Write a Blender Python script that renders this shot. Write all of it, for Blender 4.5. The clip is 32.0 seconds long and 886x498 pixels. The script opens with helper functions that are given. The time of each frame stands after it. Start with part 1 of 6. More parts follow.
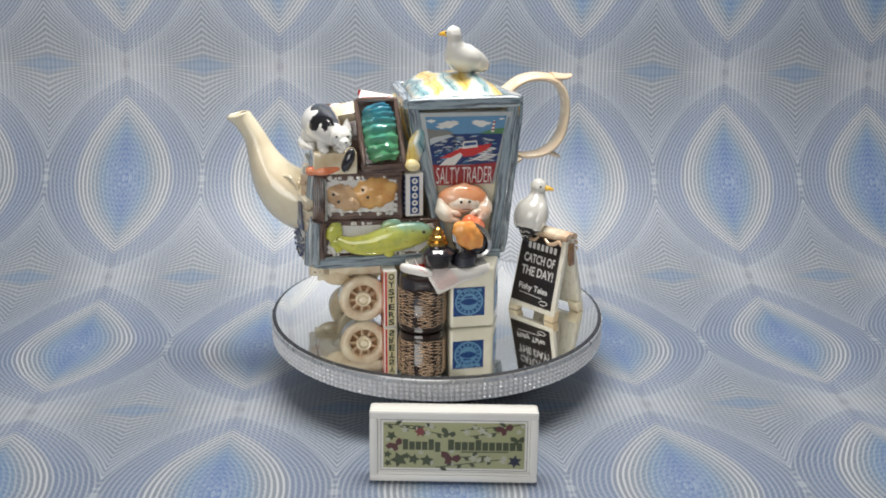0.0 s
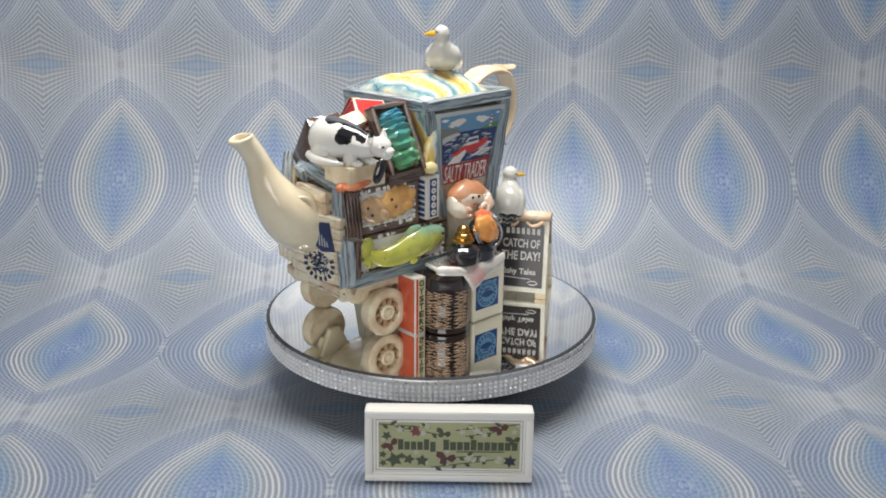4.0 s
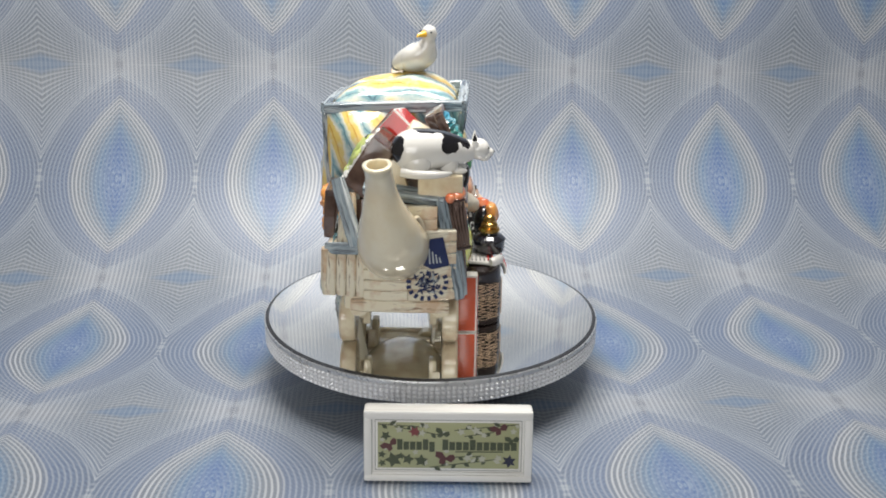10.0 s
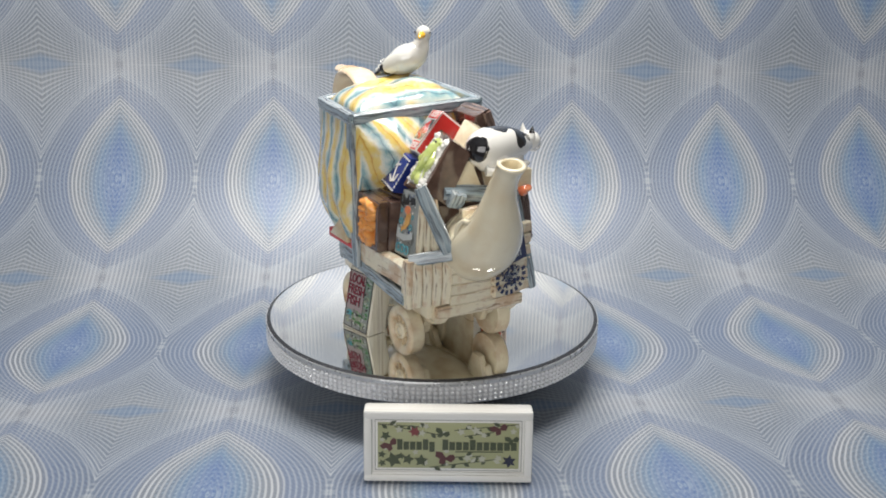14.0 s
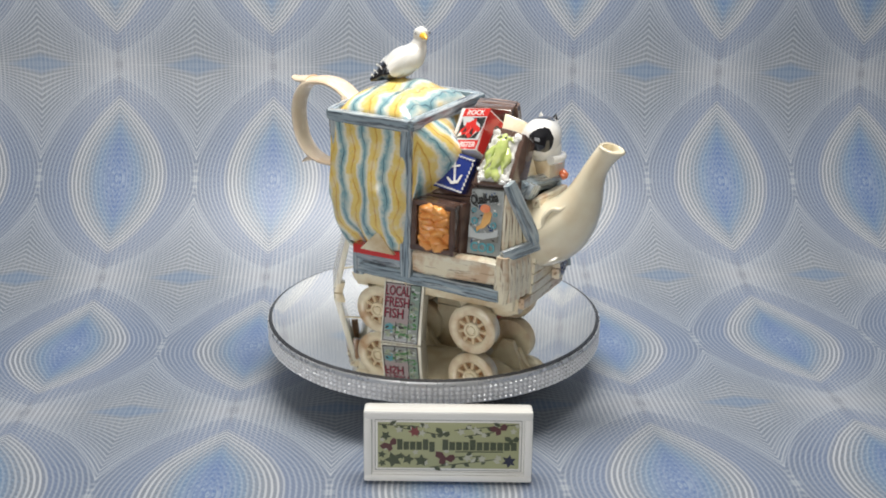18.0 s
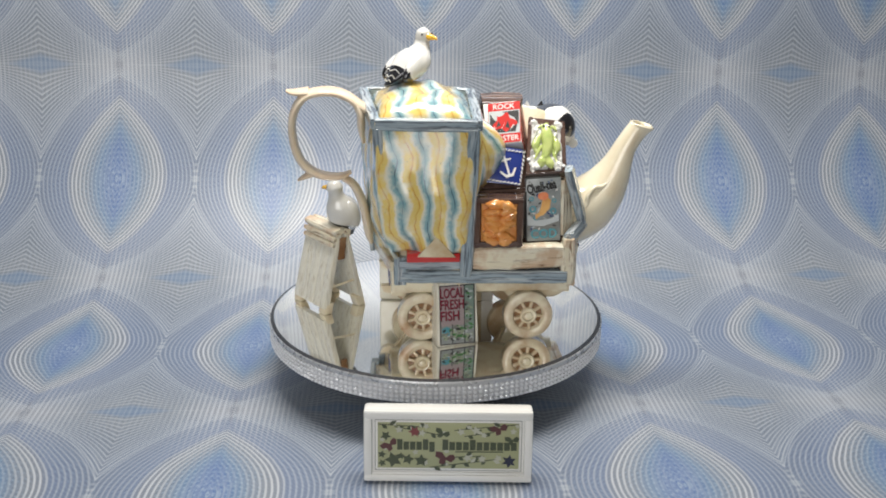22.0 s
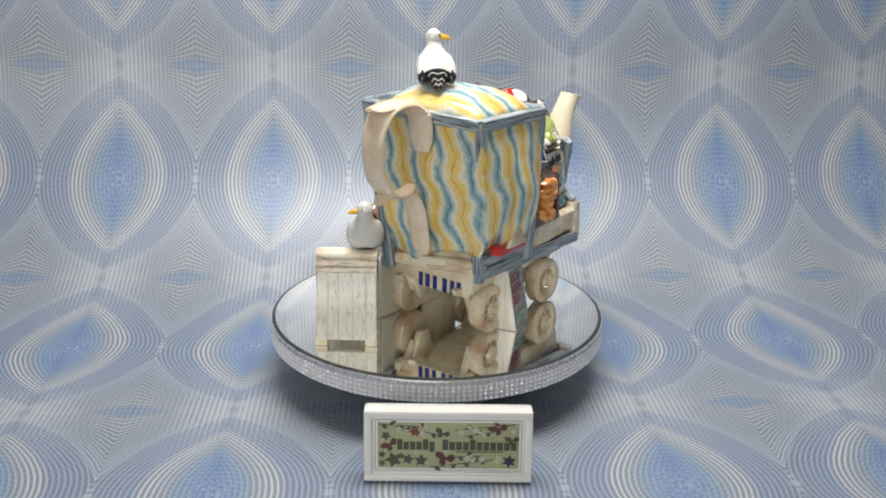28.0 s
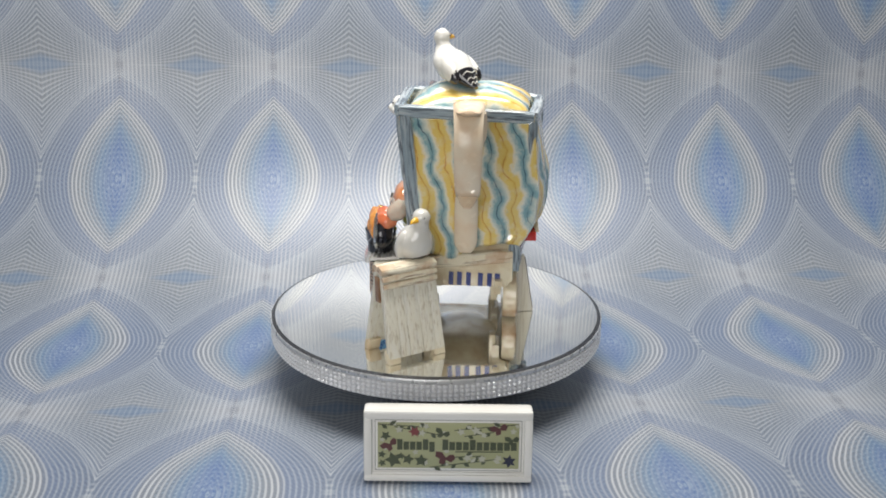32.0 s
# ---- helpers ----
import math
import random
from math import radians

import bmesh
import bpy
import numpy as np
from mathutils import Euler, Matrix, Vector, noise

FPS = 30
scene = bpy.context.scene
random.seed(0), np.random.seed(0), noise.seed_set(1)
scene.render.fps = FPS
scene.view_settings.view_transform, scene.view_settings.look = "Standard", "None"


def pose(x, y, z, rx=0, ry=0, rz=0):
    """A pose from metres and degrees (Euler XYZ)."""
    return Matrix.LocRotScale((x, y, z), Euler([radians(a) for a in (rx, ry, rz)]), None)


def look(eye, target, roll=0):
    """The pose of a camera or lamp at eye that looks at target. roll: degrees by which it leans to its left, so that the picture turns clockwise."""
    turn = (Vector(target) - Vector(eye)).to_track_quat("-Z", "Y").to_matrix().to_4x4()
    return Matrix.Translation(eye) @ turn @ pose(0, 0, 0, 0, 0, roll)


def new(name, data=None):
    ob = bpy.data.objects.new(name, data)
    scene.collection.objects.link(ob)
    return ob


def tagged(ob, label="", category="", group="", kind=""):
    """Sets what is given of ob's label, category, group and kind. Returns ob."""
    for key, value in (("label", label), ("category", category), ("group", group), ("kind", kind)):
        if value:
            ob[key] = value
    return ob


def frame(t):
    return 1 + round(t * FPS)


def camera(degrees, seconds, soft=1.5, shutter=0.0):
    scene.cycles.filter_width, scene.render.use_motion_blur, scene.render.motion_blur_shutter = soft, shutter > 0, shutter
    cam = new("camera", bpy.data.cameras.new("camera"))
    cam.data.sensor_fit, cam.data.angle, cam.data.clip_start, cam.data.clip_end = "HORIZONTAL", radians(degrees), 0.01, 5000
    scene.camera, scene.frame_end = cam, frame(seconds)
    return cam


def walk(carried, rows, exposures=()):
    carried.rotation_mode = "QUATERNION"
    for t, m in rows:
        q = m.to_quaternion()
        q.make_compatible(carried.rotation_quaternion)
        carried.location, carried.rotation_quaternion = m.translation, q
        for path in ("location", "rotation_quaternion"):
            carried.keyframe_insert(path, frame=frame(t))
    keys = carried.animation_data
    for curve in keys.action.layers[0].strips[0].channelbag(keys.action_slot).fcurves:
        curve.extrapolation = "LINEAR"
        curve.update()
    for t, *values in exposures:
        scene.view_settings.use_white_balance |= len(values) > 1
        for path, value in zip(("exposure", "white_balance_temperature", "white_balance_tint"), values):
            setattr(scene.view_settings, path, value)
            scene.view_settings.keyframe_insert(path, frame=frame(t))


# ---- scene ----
HT = 0.045           # height of the mirror above the table
EYE = (0.0, -0.7315, HT + 0.2997)
PITCH, ROLL = 18.80, 0.617


def aim(yaw):
    p, y = radians(PITCH), radians(yaw)
    way = Vector((math.sin(y) * math.cos(p), math.cos(y) * math.cos(p), -math.sin(p)))
    return look(EYE, Vector(EYE) + way, ROLL)


cam = camera(46.34, 32.0, soft=1.85)
walk(cam, [(0.0, aim(0.170)), (3.0, aim(0.170)), (3.5, aim(0.335)), (4.3, aim(0.500)), (5.5, aim(0.5235)), (32.0, aim(0.5235))])
scene.view_settings.exposure = 0.0


def turned(t):
    """Degrees by which the turntable has turned at t seconds."""
    s = t / 32
    return math.degrees(0.19125 + 4.3403 * s - 0.00428 * s * s + 0.14313 * s ** 3)


# ---------------------------------------------------------------- light
world = bpy.data.worlds.new("room_air")
scene.world = world
world.use_nodes = True
world.node_tree.nodes["Background"].inputs[0].default_value = (0.75, 0.85, 1.0, 1)
world.node_tree.nodes["Background"].inputs[1].default_value = 0.05


def lamp(name, at, target, size, size_y, watts, colour):
    d = bpy.data.lights.new(name, "AREA")
    d.shape, d.size, d.size_y, d.energy, d.color = "RECTANGLE", size, size_y, watts, colour
    ob = new(name, d)
    ob.matrix_basis = look(at, target)
    return ob


lamp("ceiling_lamp_light", (0.02, 0.0, 0.82), (0.02, 0.04, 0), 0.50, 0.22, 8.3, (1.0, 0.968, 0.925))
# Fill added behind the camera to lighten the fronts; no source is seen there.
lamp("front_fill_light", (-0.55, -2.14, 0.75), (0, 0, 0.12), 1.5, 1.1, 18.5, (1.0, 0.985, 0.965))

# ---------------------------------------------------------------- node helpers


def nodes_of(name):
    m = bpy.data.materials.new(name)
    m.use_nodes = True
    nt = m.node_tree
    return m, nt, nt.nodes["Principled BSDF"]


def add(nt, kind, ins=None, **props):
    n = nt.nodes.new(kind)
    for k, v in props.items():
        if k == "operation":
            n.operation = v
        elif k == "blend":
            n.blend_type = v
        elif k == "dtype":
            n.data_type = v
    for k, v in (ins or {}).items():
        if hasattr(v, "links"):
            nt.links.new(v, n.inputs[k])
        else:
            n.inputs[k].default_value = v
    return n


def mth(nt, op, a, b=0.0, c=0.0):
    return add(nt, "ShaderNodeMath", {0: a, 1: b, 2: c}, operation=op).outputs[0]


def mixc(nt, fac, a, b, blend="MIX"):
    n = add(nt, "ShaderNodeMix", {0: fac, 6: a, 7: b}, dtype="RGBA", blend=blend)
    n.data_type = "RGBA"
    return n.outputs[2]


def ramp(nt, fac, stops, smooth=False):
    n = nt.nodes.new("ShaderNodeValToRGB")
    nt.links.new(fac, n.inputs[0])
    e = n.color_ramp.elements
    while len(e) < len(stops):
        e.new(0.5)
    for el, (pos, col) in zip(e, stops):
        el.position = pos
        el.color = (*col, 1) if len(col) == 3 else col
    if smooth:
        n.color_ramp.interpolation = "EASE"
    return n.outputs[0]


def coords(nt, scale=(1, 1, 1)):
    tc = nt.nodes.new("ShaderNodeTexCoord")
    mp = add(nt, "ShaderNodeMapping", {0: tc.outputs["Object"], "Scale": scale})
    return mp.outputs[0]


def noise_of(nt, vec, scale, detail=3.0, rough=0.55):
    return add(nt, "ShaderNodeTexNoise", {"Vector": vec, "Scale": scale, "Detail": detail, "Roughness": rough}).outputs[0]


def rgb(*c):
    return (*c, 1)


def finish(nt, b, colour, rough=0.16, coat=0.6, bump=None, strength=0.3, distance=0.0006, rough_var=0.06):
    nt.links.new(colour, b.inputs["Base Color"])
    fine = noise_of(nt, coords(nt), 160.0)
    r = mth(nt, "MULTIPLY_ADD", fine, rough_var * 2, rough - rough_var)
    nt.links.new(r, b.inputs["Roughness"])
    b.inputs["Coat Weight"].default_value = coat
    b.inputs["Coat Roughness"].default_value = 0.11
    lump = noise_of(nt, coords(nt), 70.0, 2.0)
    h = lump if bump is None else mth(nt, "ADD", mth(nt, "MULTIPLY", lump, 0.25), bump)
    bn = add(nt, "ShaderNodeBump", {"Strength": strength, "Distance": distance, "Height": h})
    nt.links.new(bn.outputs[0], b.inputs["Normal"])


def glaze(name, base, stain, amount=0.5, scale=60.0, rough=0.16, coat=0.6, strength=0.25):
    """Painted, glazed earthenware: a base colour with cloudy brush stains and fine specks."""
    m, nt, b = nodes_of(name)
    n = noise_of(nt, coords(nt), scale, 4.0)
    f = ramp(nt, n, [(0.42, (0, 0, 0)), (0.72, (amount,) * 3)])
    c = mixc(nt, f, rgb(*base), rgb(*stain))
    speck = ramp(nt, noise_of(nt, coords(nt), 900.0, 1.0), [(0.70, (0, 0, 0)), (0.78, (0.35,) * 3)])
    c = mixc(nt, speck, c, rgb(*stain))
    finish(nt, b, c, rough, coat, None, strength)
    return m


def grained(name, base, line, pale, stain=None, rough=0.2, scale=(22, 260, 260), lines=(0.45, 0.62), amount=1.0, wander=1.0):
    """Hand-painted wood grain under glaze: streaks along the piece's own x axis."""
    m, nt, b = nodes_of(name)
    v = coords(nt, scale)
    warp = add(nt, "ShaderNodeTexNoise", {"Vector": coords(nt, (40, 40, 40)), "Scale": 1.0, "Detail": 2.0})
    shift = add(nt, "ShaderNodeVectorMath", {0: warp.outputs[1], 1: (wander,) * 3}, operation="MULTIPLY").outputs[0]
    v2 = add(nt, "ShaderNodeVectorMath", {0: v, 1: shift}, operation="ADD").outputs[0]
    n = noise_of(nt, v2, 1.6, 3.0)
    f = ramp(nt, n, [(lines[0], (0, 0, 0)), (lines[1], (amount,) * 3)])
    n2 = noise_of(nt, v2, 0.7, 2.0)
    f2 = ramp(nt, n2, [(0.45, (0, 0, 0)), (0.65, (1, 1, 1))])
    c = mixc(nt, f2, rgb(*base), rgb(*pale))
    if stain:
        blot = ramp(nt, noise_of(nt, coords(nt), 75.0, 3.0), [(0.45, (0, 0, 0)), (0.63, (0.85,) * 3)])
        c = mixc(nt, blot, c, rgb(*stain))
    c = mixc(nt, f, c, rgb(*line))
    finish(nt, b, c, rough, 0.5, mth(nt, "MULTIPLY", n, -1.0), 0.6, 0.001)
    return m


def plain(name, base, rough=0.3, metal=0.0, coat=0.0, vary=0.12, scale=90.0):
    m, nt, b = nodes_of(name)
    n = noise_of(nt, coords(nt), scale, 3.0)
    dark = tuple(x * (1 - vary) for x in base)
    c = mixc(nt, n, rgb(*dark), rgb(*base))
    finish(nt, b, c, rough, coat, None, 0.1)
    b.inputs["Metallic"].default_value = metal
    return m


# ---------------------------------------------------------------- materials
CREAM = glaze("cream_glaze", (0.82, 0.745, 0.555), (0.48, 0.28, 0.10), 0.6, 60.0)
BROWNGLAZE = glaze("brown_glaze", (0.12, 0.072, 0.055), (0.04, 0.022, 0.018), 0.8, 90.0, 0.14, 0.8, 1.0)
SPOUT = glaze("spout_glaze", (0.81, 0.735, 0.55), (0.66, 0.48, 0.27), 0.4, 45.0, 0.12, 0.8, 0.12)
HANDLE = glaze("handle_glaze", (0.80, 0.69, 0.53), (0.70, 0.42, 0.22), 0.7, 30.0, 0.26, 0.25, 0.12)
WHITE = glaze("white_glaze", (0.72, 0.71, 0.665), (0.55, 0.53, 0.48), 0.25, 70.0, 0.10, 0.9, 0.1)
PLAQUE = glaze("plaque_glaze", (0.80, 0.79, 0.75), (0.62, 0.60, 0.55), 0.2, 40.0, 0.22, 0.4, 0.08)
BLUEWOOD = grained("blue_wood_glaze", (0.29, 0.365, 0.41), (0.06, 0.08, 0.105), (0.52, 0.565, 0.58), scale=(20, 340, 340), lines=(0.46, 0.62), amount=0.85)
BROWNWOOD = grained("brown_wood_glaze", (0.16, 0.105, 0.085), (0.035, 0.02, 0.018), (0.26, 0.18, 0.15))
CREAMWOOD = grained("cream_wood_glaze", (0.80, 0.725, 0.54), (0.22, 0.12, 0.06), (0.82, 0.77, 0.62), (0.60, 0.41, 0.26), lines=(0.55, 0.68), amount=0.9)
CREAMWOODV = grained("upright_cream_wood_glaze", (0.81, 0.78, 0.66), (0.46, 0.38, 0.26), (0.82, 0.80, 0.71), scale=(420, 420, 7), lines=(0.52, 0.68), amount=0.6, wander=0.35)
BLACK = glaze("black_glaze", (0.010, 0.010, 0.014), (0.03, 0.03, 0.045), 0.6, 60.0, 0.08, 1.0, 0.1)
GOLD = plain("gold_lustre", (0.80, 0.48, 0.14), 0.18, 1.0)
COPPER = plain("copper_lustre", (0.90, 0.66, 0.46), 0.35, 0.5)
SILVER = plain("silver_lustre", (0.72, 0.72, 0.72), 0.2, 1.0)
ORANGE = glaze("orange_glaze", (0.82, 0.37, 0.10), (0.66, 0.18, 0.04), 0.7, 130.0, 0.26, 0.35)
PALEORANGE = glaze("pale_orange_glaze", (0.84, 0.33, 0.14), (0.80, 0.60, 0.45), 0.7, 70.0)
CORAL = glaze("coral_glaze", (0.78, 0.19, 0.08), (0.80, 0.42, 0.22), 0.7, 120.0)
FISHORANGE = glaze("orange_fish_glaze", (0.76, 0.44, 0.16), (0.52, 0.20, 0.05), 0.9, 80.0)
BROWNFISH = glaze("brown_fish_glaze", (0.62, 0.42, 0.24), (0.30, 0.15, 0.07), 0.8, 110.0)
KNOTYELLOW = glaze("yellow_cloth_glaze", (0.80, 0.66, 0.28), (0.80, 0.76, 0.60), 0.8, 80.0)
CRABCLAW = glaze("crab_claw_glaze", (0.77, 0.71, 0.60), (0.80, 0.36, 0.17), 0.7, 75.0)
LIME = glaze("lime_glaze", (0.56, 0.63, 0.22), (0.36, 0.48, 0.12), 0.7, 140.0)
ICE = glaze("ice_glaze", (0.81, 0.80, 0.76), (0.66, 0.64, 0.58), 0.5, 300.0, 0.12, 0.8, 0.8)
RED = plain("red_enamel", (0.60, 0.035, 0.03), 0.2, 0.0, 0.5)
NAVY = plain("navy_enamel", (0.02, 0.04, 0.22), 0.2, 0.0, 0.5)
PRINTBLUE = plain("print_blue", (0.022, 0.065, 0.21), 0.25, 0.0, 0.5)
PAPERWHITE = plain("paper_white", (0.80, 0.78, 0.74), 0.3, 0.0, 0.4)
INK = plain("ink_black", (0.02, 0.02, 0.02), 0.3, 0.0, 0.4)
CHALK = plain("chalk_white", (0.72, 0.72, 0.70), 0.6)
SLATE = plain("slate_black", (0.022, 0.018, 0.018), 0.3, 0.0, 0.3)
YELLOW = plain("beak_yellow", (0.80, 0.45, 0.03), 0.25, 0.0, 0.5)
SKYBLUE = plain("sky_blue_print", (0.13, 0.30, 0.49), 0.25, 0.0, 0.5)
SEABLUE = plain("sea_blue_print", (0.022, 0.050, 0.19), 0.25, 0.0, 0.5, 0.6, 200.0)
TEALPRINT = plain("teal_print", (0.12, 0.36, 0.42), 0.25, 0.0, 0.5)
GREENPRINT = plain("green_print", (0.12, 0.30, 0.12), 0.25, 0.0, 0.5, 0.4)
MAROON = plain("maroon_print", (0.30, 0.04, 0.07), 0.25, 0.0, 0.5)
PALEGREY = plain("pale_print", (0.60, 0.64, 0.64), 0.25, 0.0, 0.5, 0.3)
GREYPRINT = plain("grey_print", (0.42, 0.45, 0.44), 0.25, 0.0, 0.5, 0.5, 150.0)
SAGE = plain("sage_print", (0.40, 0.41, 0.225), 0.3, 0.0, 0.3, 0.15, 60.0)
LEAFGREEN = plain("leaf_print", (0.065, 0.08, 0.042), 0.3)
DUSKRED = plain("butterfly_print", (0.105, 0.035, 0.035), 0.3)
PETALRED = plain("petal_print", (0.22, 0.05, 0.05), 0.3)
DUSKBLUE = plain("dusk_blue_print", (0.022, 0.024, 0.05), 0.3)
PALESAGE = plain("pale_sage_print", (0.50, 0.50, 0.40), 0.3)
SIGNRED = plain("sign_red", (0.36, 0.03, 0.03), 0.22, 0.0, 0.5, 0.3)
EMBLEMBLUE = plain("emblem_blue", (0.022, 0.035, 0.125), 0.3, 0.0, 0.4, 0.4, 200.0)
CARTONWHITE = glaze("white_carton_glaze", (0.78, 0.76, 0.64), (0.60, 0.52, 0.36), 0.4, 50.0)
PRINTGREY = plain("faint_print", (0.42, 0.42, 0.41), 0.35)
CRATERED = plain("crate_red", (0.62, 0.11, 0.05), 0.25, 0.0, 0.4)
PALEGREEN = plain("pale_green_print", (0.40, 0.47, 0.33), 0.3, 0.0, 0.4, 0.5, 300.0)
GREYLINE = plain("grey_line_print", (0.22, 0.22, 0.20), 0.35)
WHEELCREAM = glaze("wheel_glaze", (0.81, 0.73, 0.54), (0.42, 0.20, 0.075), 0.85, 48.0)
BROWNSTAIN = glaze("brown_recess_glaze", (0.25, 0.125, 0.055), (0.50, 0.34, 0.20), 0.4, 120.0)
SPOKEGLAZE = glaze("spoke_glaze", (0.66, 0.53, 0.35), (0.30, 0.14, 0.055), 1.0, 70.0)
JARBROWN = glaze("jar_glaze", (0.022, 0.014, 0.014), (0.05, 0.028, 0.024), 0.7, 60.0, 0.1, 0.9, 0.15)
SILVERGLASS = plain("silver_glass_edge", (0.62, 0.63, 0.64), 0.28, 0.6)


def stripes():
    m, nt, b = nodes_of("striped_cloth_glaze")
    uv = add(nt, "ShaderNodeUVMap")
    s = add(nt, "ShaderNodeSeparateXYZ", {0: uv.outputs[0]})
    wob = noise_of(nt, coords(nt), 55.0, 2.0)
    w = mth(nt, "MULTIPLY", mth(nt, "SINE", mth(nt, "MULTIPLY", s.outputs[1], 190.0)), 0.09)
    ph = mth(nt, "ADD", mth(nt, "MULTIPLY", s.outputs[0], 47.0), w)
    ph = mth(nt, "ADD", ph, mth(nt, "MULTIPLY", wob, 0.55))
    fr = mth(nt, "FRACT", ph)
    # the colours are sponged on with ragged edges, the thin lines drawn over them
    rag = mth(nt, "MULTIPLY", mth(nt, "SUBTRACT", noise_of(nt, coords(nt), 480.0, 3.0, 0.7), 0.5), 0.20)
    soft = mth(nt, "FRACT", mth(nt, "ADD", ph, rag))
    yel, gold, whi, tea, mist = (0.79, 0.60, 0.18), (0.74, 0.50, 0.12), (0.78, 0.75, 0.62), (0.22, 0.39, 0.42), (0.50, 0.60, 0.57)
    c = ramp(nt, soft, [(0.0, gold), (0.10, yel), (0.19, yel), (0.29, whi), (0.36, mist), (0.45, tea), (0.58, tea), (0.67, mist), (0.74, whi), (0.83, yel), (0.94, yel), (1.0, gold)])
    blot = ramp(nt, noise_of(nt, coords(nt), 120.0, 3.0), [(0.50, (0, 0, 0)), (0.68, (0.45,) * 3)])
    c = mixc(nt, blot, c, rgb(0.78, 0.75, 0.60))
    press = ramp(nt, noise_of(nt, coords(nt), 95.0, 2.0), [(0.34, (0.25,) * 3), (0.55, (1, 1, 1))])
    navy = ramp(nt, fr, [(0.478, (0, 0, 0)), (0.496, (0.9,) * 3), (0.508, (0.9,) * 3), (0.530, (0, 0, 0))])
    c = mixc(nt, mth(nt, "MULTIPLY", navy, press), c, rgb(0.035, 0.075, 0.13))
    rust = ramp(nt, fr, [(0.0, (0.85,) * 3), (0.022, (0, 0, 0)), (0.972, (0, 0, 0)), (1.0, (0.85,) * 3)])
    c = mixc(nt, mth(nt, "MULTIPLY", rust, press), c, rgb(0.50, 0.17, 0.03))
    speck = ramp(nt, noise_of(nt, coords(nt), 700.0, 1.0), [(0.72, (0, 0, 0)), (0.78, (0.6,) * 3)])
    c = mixc(nt, speck, c, rgb(0.08, 0.14, 0.2))
    crease = noise_of(nt, coords(nt, (1.0, 1.0, 0.35)), 60.0, 2.0)
    finish(nt, b, c, 0.14, 0.7, crease, 0.5, 0.004)
    return m


CLOTH = stripes()


def patches(name, base, dark, spots):
    """White glaze with black painted patches: each spot is a centre in mm and a radius."""
    m, nt, b = nodes_of(name)
    v = coords(nt)
    warp = noise_of(nt, v, 130.0, 2.0)
    f = None
    for x, y, z, r in spots:
        d = add(nt, "ShaderNodeVectorMath", {0: v, 1: (x / 1000, y / 1000, z / 1000)}, operation="DISTANCE").outputs["Value"]
        d = mth(nt, "ADD", d, mth(nt, "MULTIPLY", mth(nt, "SUBTRACT", warp, 0.5), 0.006))
        g = mth(nt, "LESS_THAN", d, r / 1000)
        f = g if f is None else mth(nt, "MAXIMUM", f, g)
    c = mixc(nt, f, rgb(*base), rgb(*dark))
    finish(nt, b, c, 0.1, 0.9, None, 0.1)
    return m


def cod_colours(name):
    """The long fish: lime belly and tail, turquoise back towards the head, fine dark speckles."""
    m, nt, b = nodes_of(name)
    tc = nt.nodes.new("ShaderNodeTexCoord")
    s = add(nt, "ShaderNodeSeparateXYZ", {0: tc.outputs["Object"]})
    n = noise_of(nt, tc.outputs["Object"], 90.0)
    h = mth(nt, "ADD", mth(nt, "MULTIPLY", s.outputs[0], 8.0), mth(nt, "MULTIPLY", s.outputs[2], 45.0))
    h = mth(nt, "ADD", h, mth(nt, "MULTIPLY", n, 0.6))
    c = ramp(nt, mth(nt, "SUBTRACT", h, 2.98), [(0.0, (0.60, 0.60, 0.10)), (0.35, (0.55, 0.60, 0.15)), (0.6, (0.32, 0.55, 0.40)), (1.0, (0.32, 0.60, 0.58))])
    mot = ramp(nt, noise_of(nt, tc.outputs["Object"], 130.0, 4.0), [(0.46, (0, 0, 0)), (0.66, (0.4,) * 3)])
    c = mixc(nt, mot, c, rgb(0.28, 0.36, 0.08))
    sp = ramp(nt, noise_of(nt, tc.outputs["Object"], 420.0, 1.0), [(0.66, (0, 0, 0)), (0.74, (0.8,) * 3)])
    c = mixc(nt, sp, c, rgb(0.22, 0.16, 0.04))
    finish(nt, b, c, 0.12, 0.8, None, 0.3)
    return m


def roll_colours(name):
    m, nt, b = nodes_of(name)
    tc = nt.nodes.new("ShaderNodeTexCoord")
    s = add(nt, "ShaderNodeSeparateXYZ", {0: tc.outputs["Object"]})
    n = noise_of(nt, tc.outputs["Object"], 80.0)
    h = mth(nt, "ADD", mth(nt, "MULTIPLY", mth(nt, "SUBTRACT", s.outputs[2], 0.125), 20.0), mth(nt, "MULTIPLY", n, 0.3))
    c = ramp(nt, h, [(0.0, (0.09, 0.29, 0.10)), (0.5, (0.09, 0.33, 0.19)), (0.95, (0.06, 0.27, 0.43))])
    finish(nt, b, c, 0.1, 0.9, None, 0.3)
    return m


CATGLAZE = patches("cat_glaze", (0.80, 0.79, 0.75), (0.010, 0.010, 0.013),
                   [(-92, 24, 149, 8.6), (-84, 4, 160, 8.6), (-81, -3, 159, 7.2), (-77, 4, 158, 7.0), (-90, -11, 151, 6.2), (-84, -12, 156, 7.4), (-77, -13, 155, 7.4), (-71, -13, 150, 7.2), (-74, -4, 156, 7.0),
                    (-83, -20, 150, 4.2), (-73, 8, 154, 6.4), (-81.8, -27, 155.6, 3.8)])
CODGLAZE = cod_colours("long_fish_glaze")
ROLLGLAZE = roll_colours("green_parcel_glaze")

PERIOD, ROWGAP = 0.1447, 0.2189


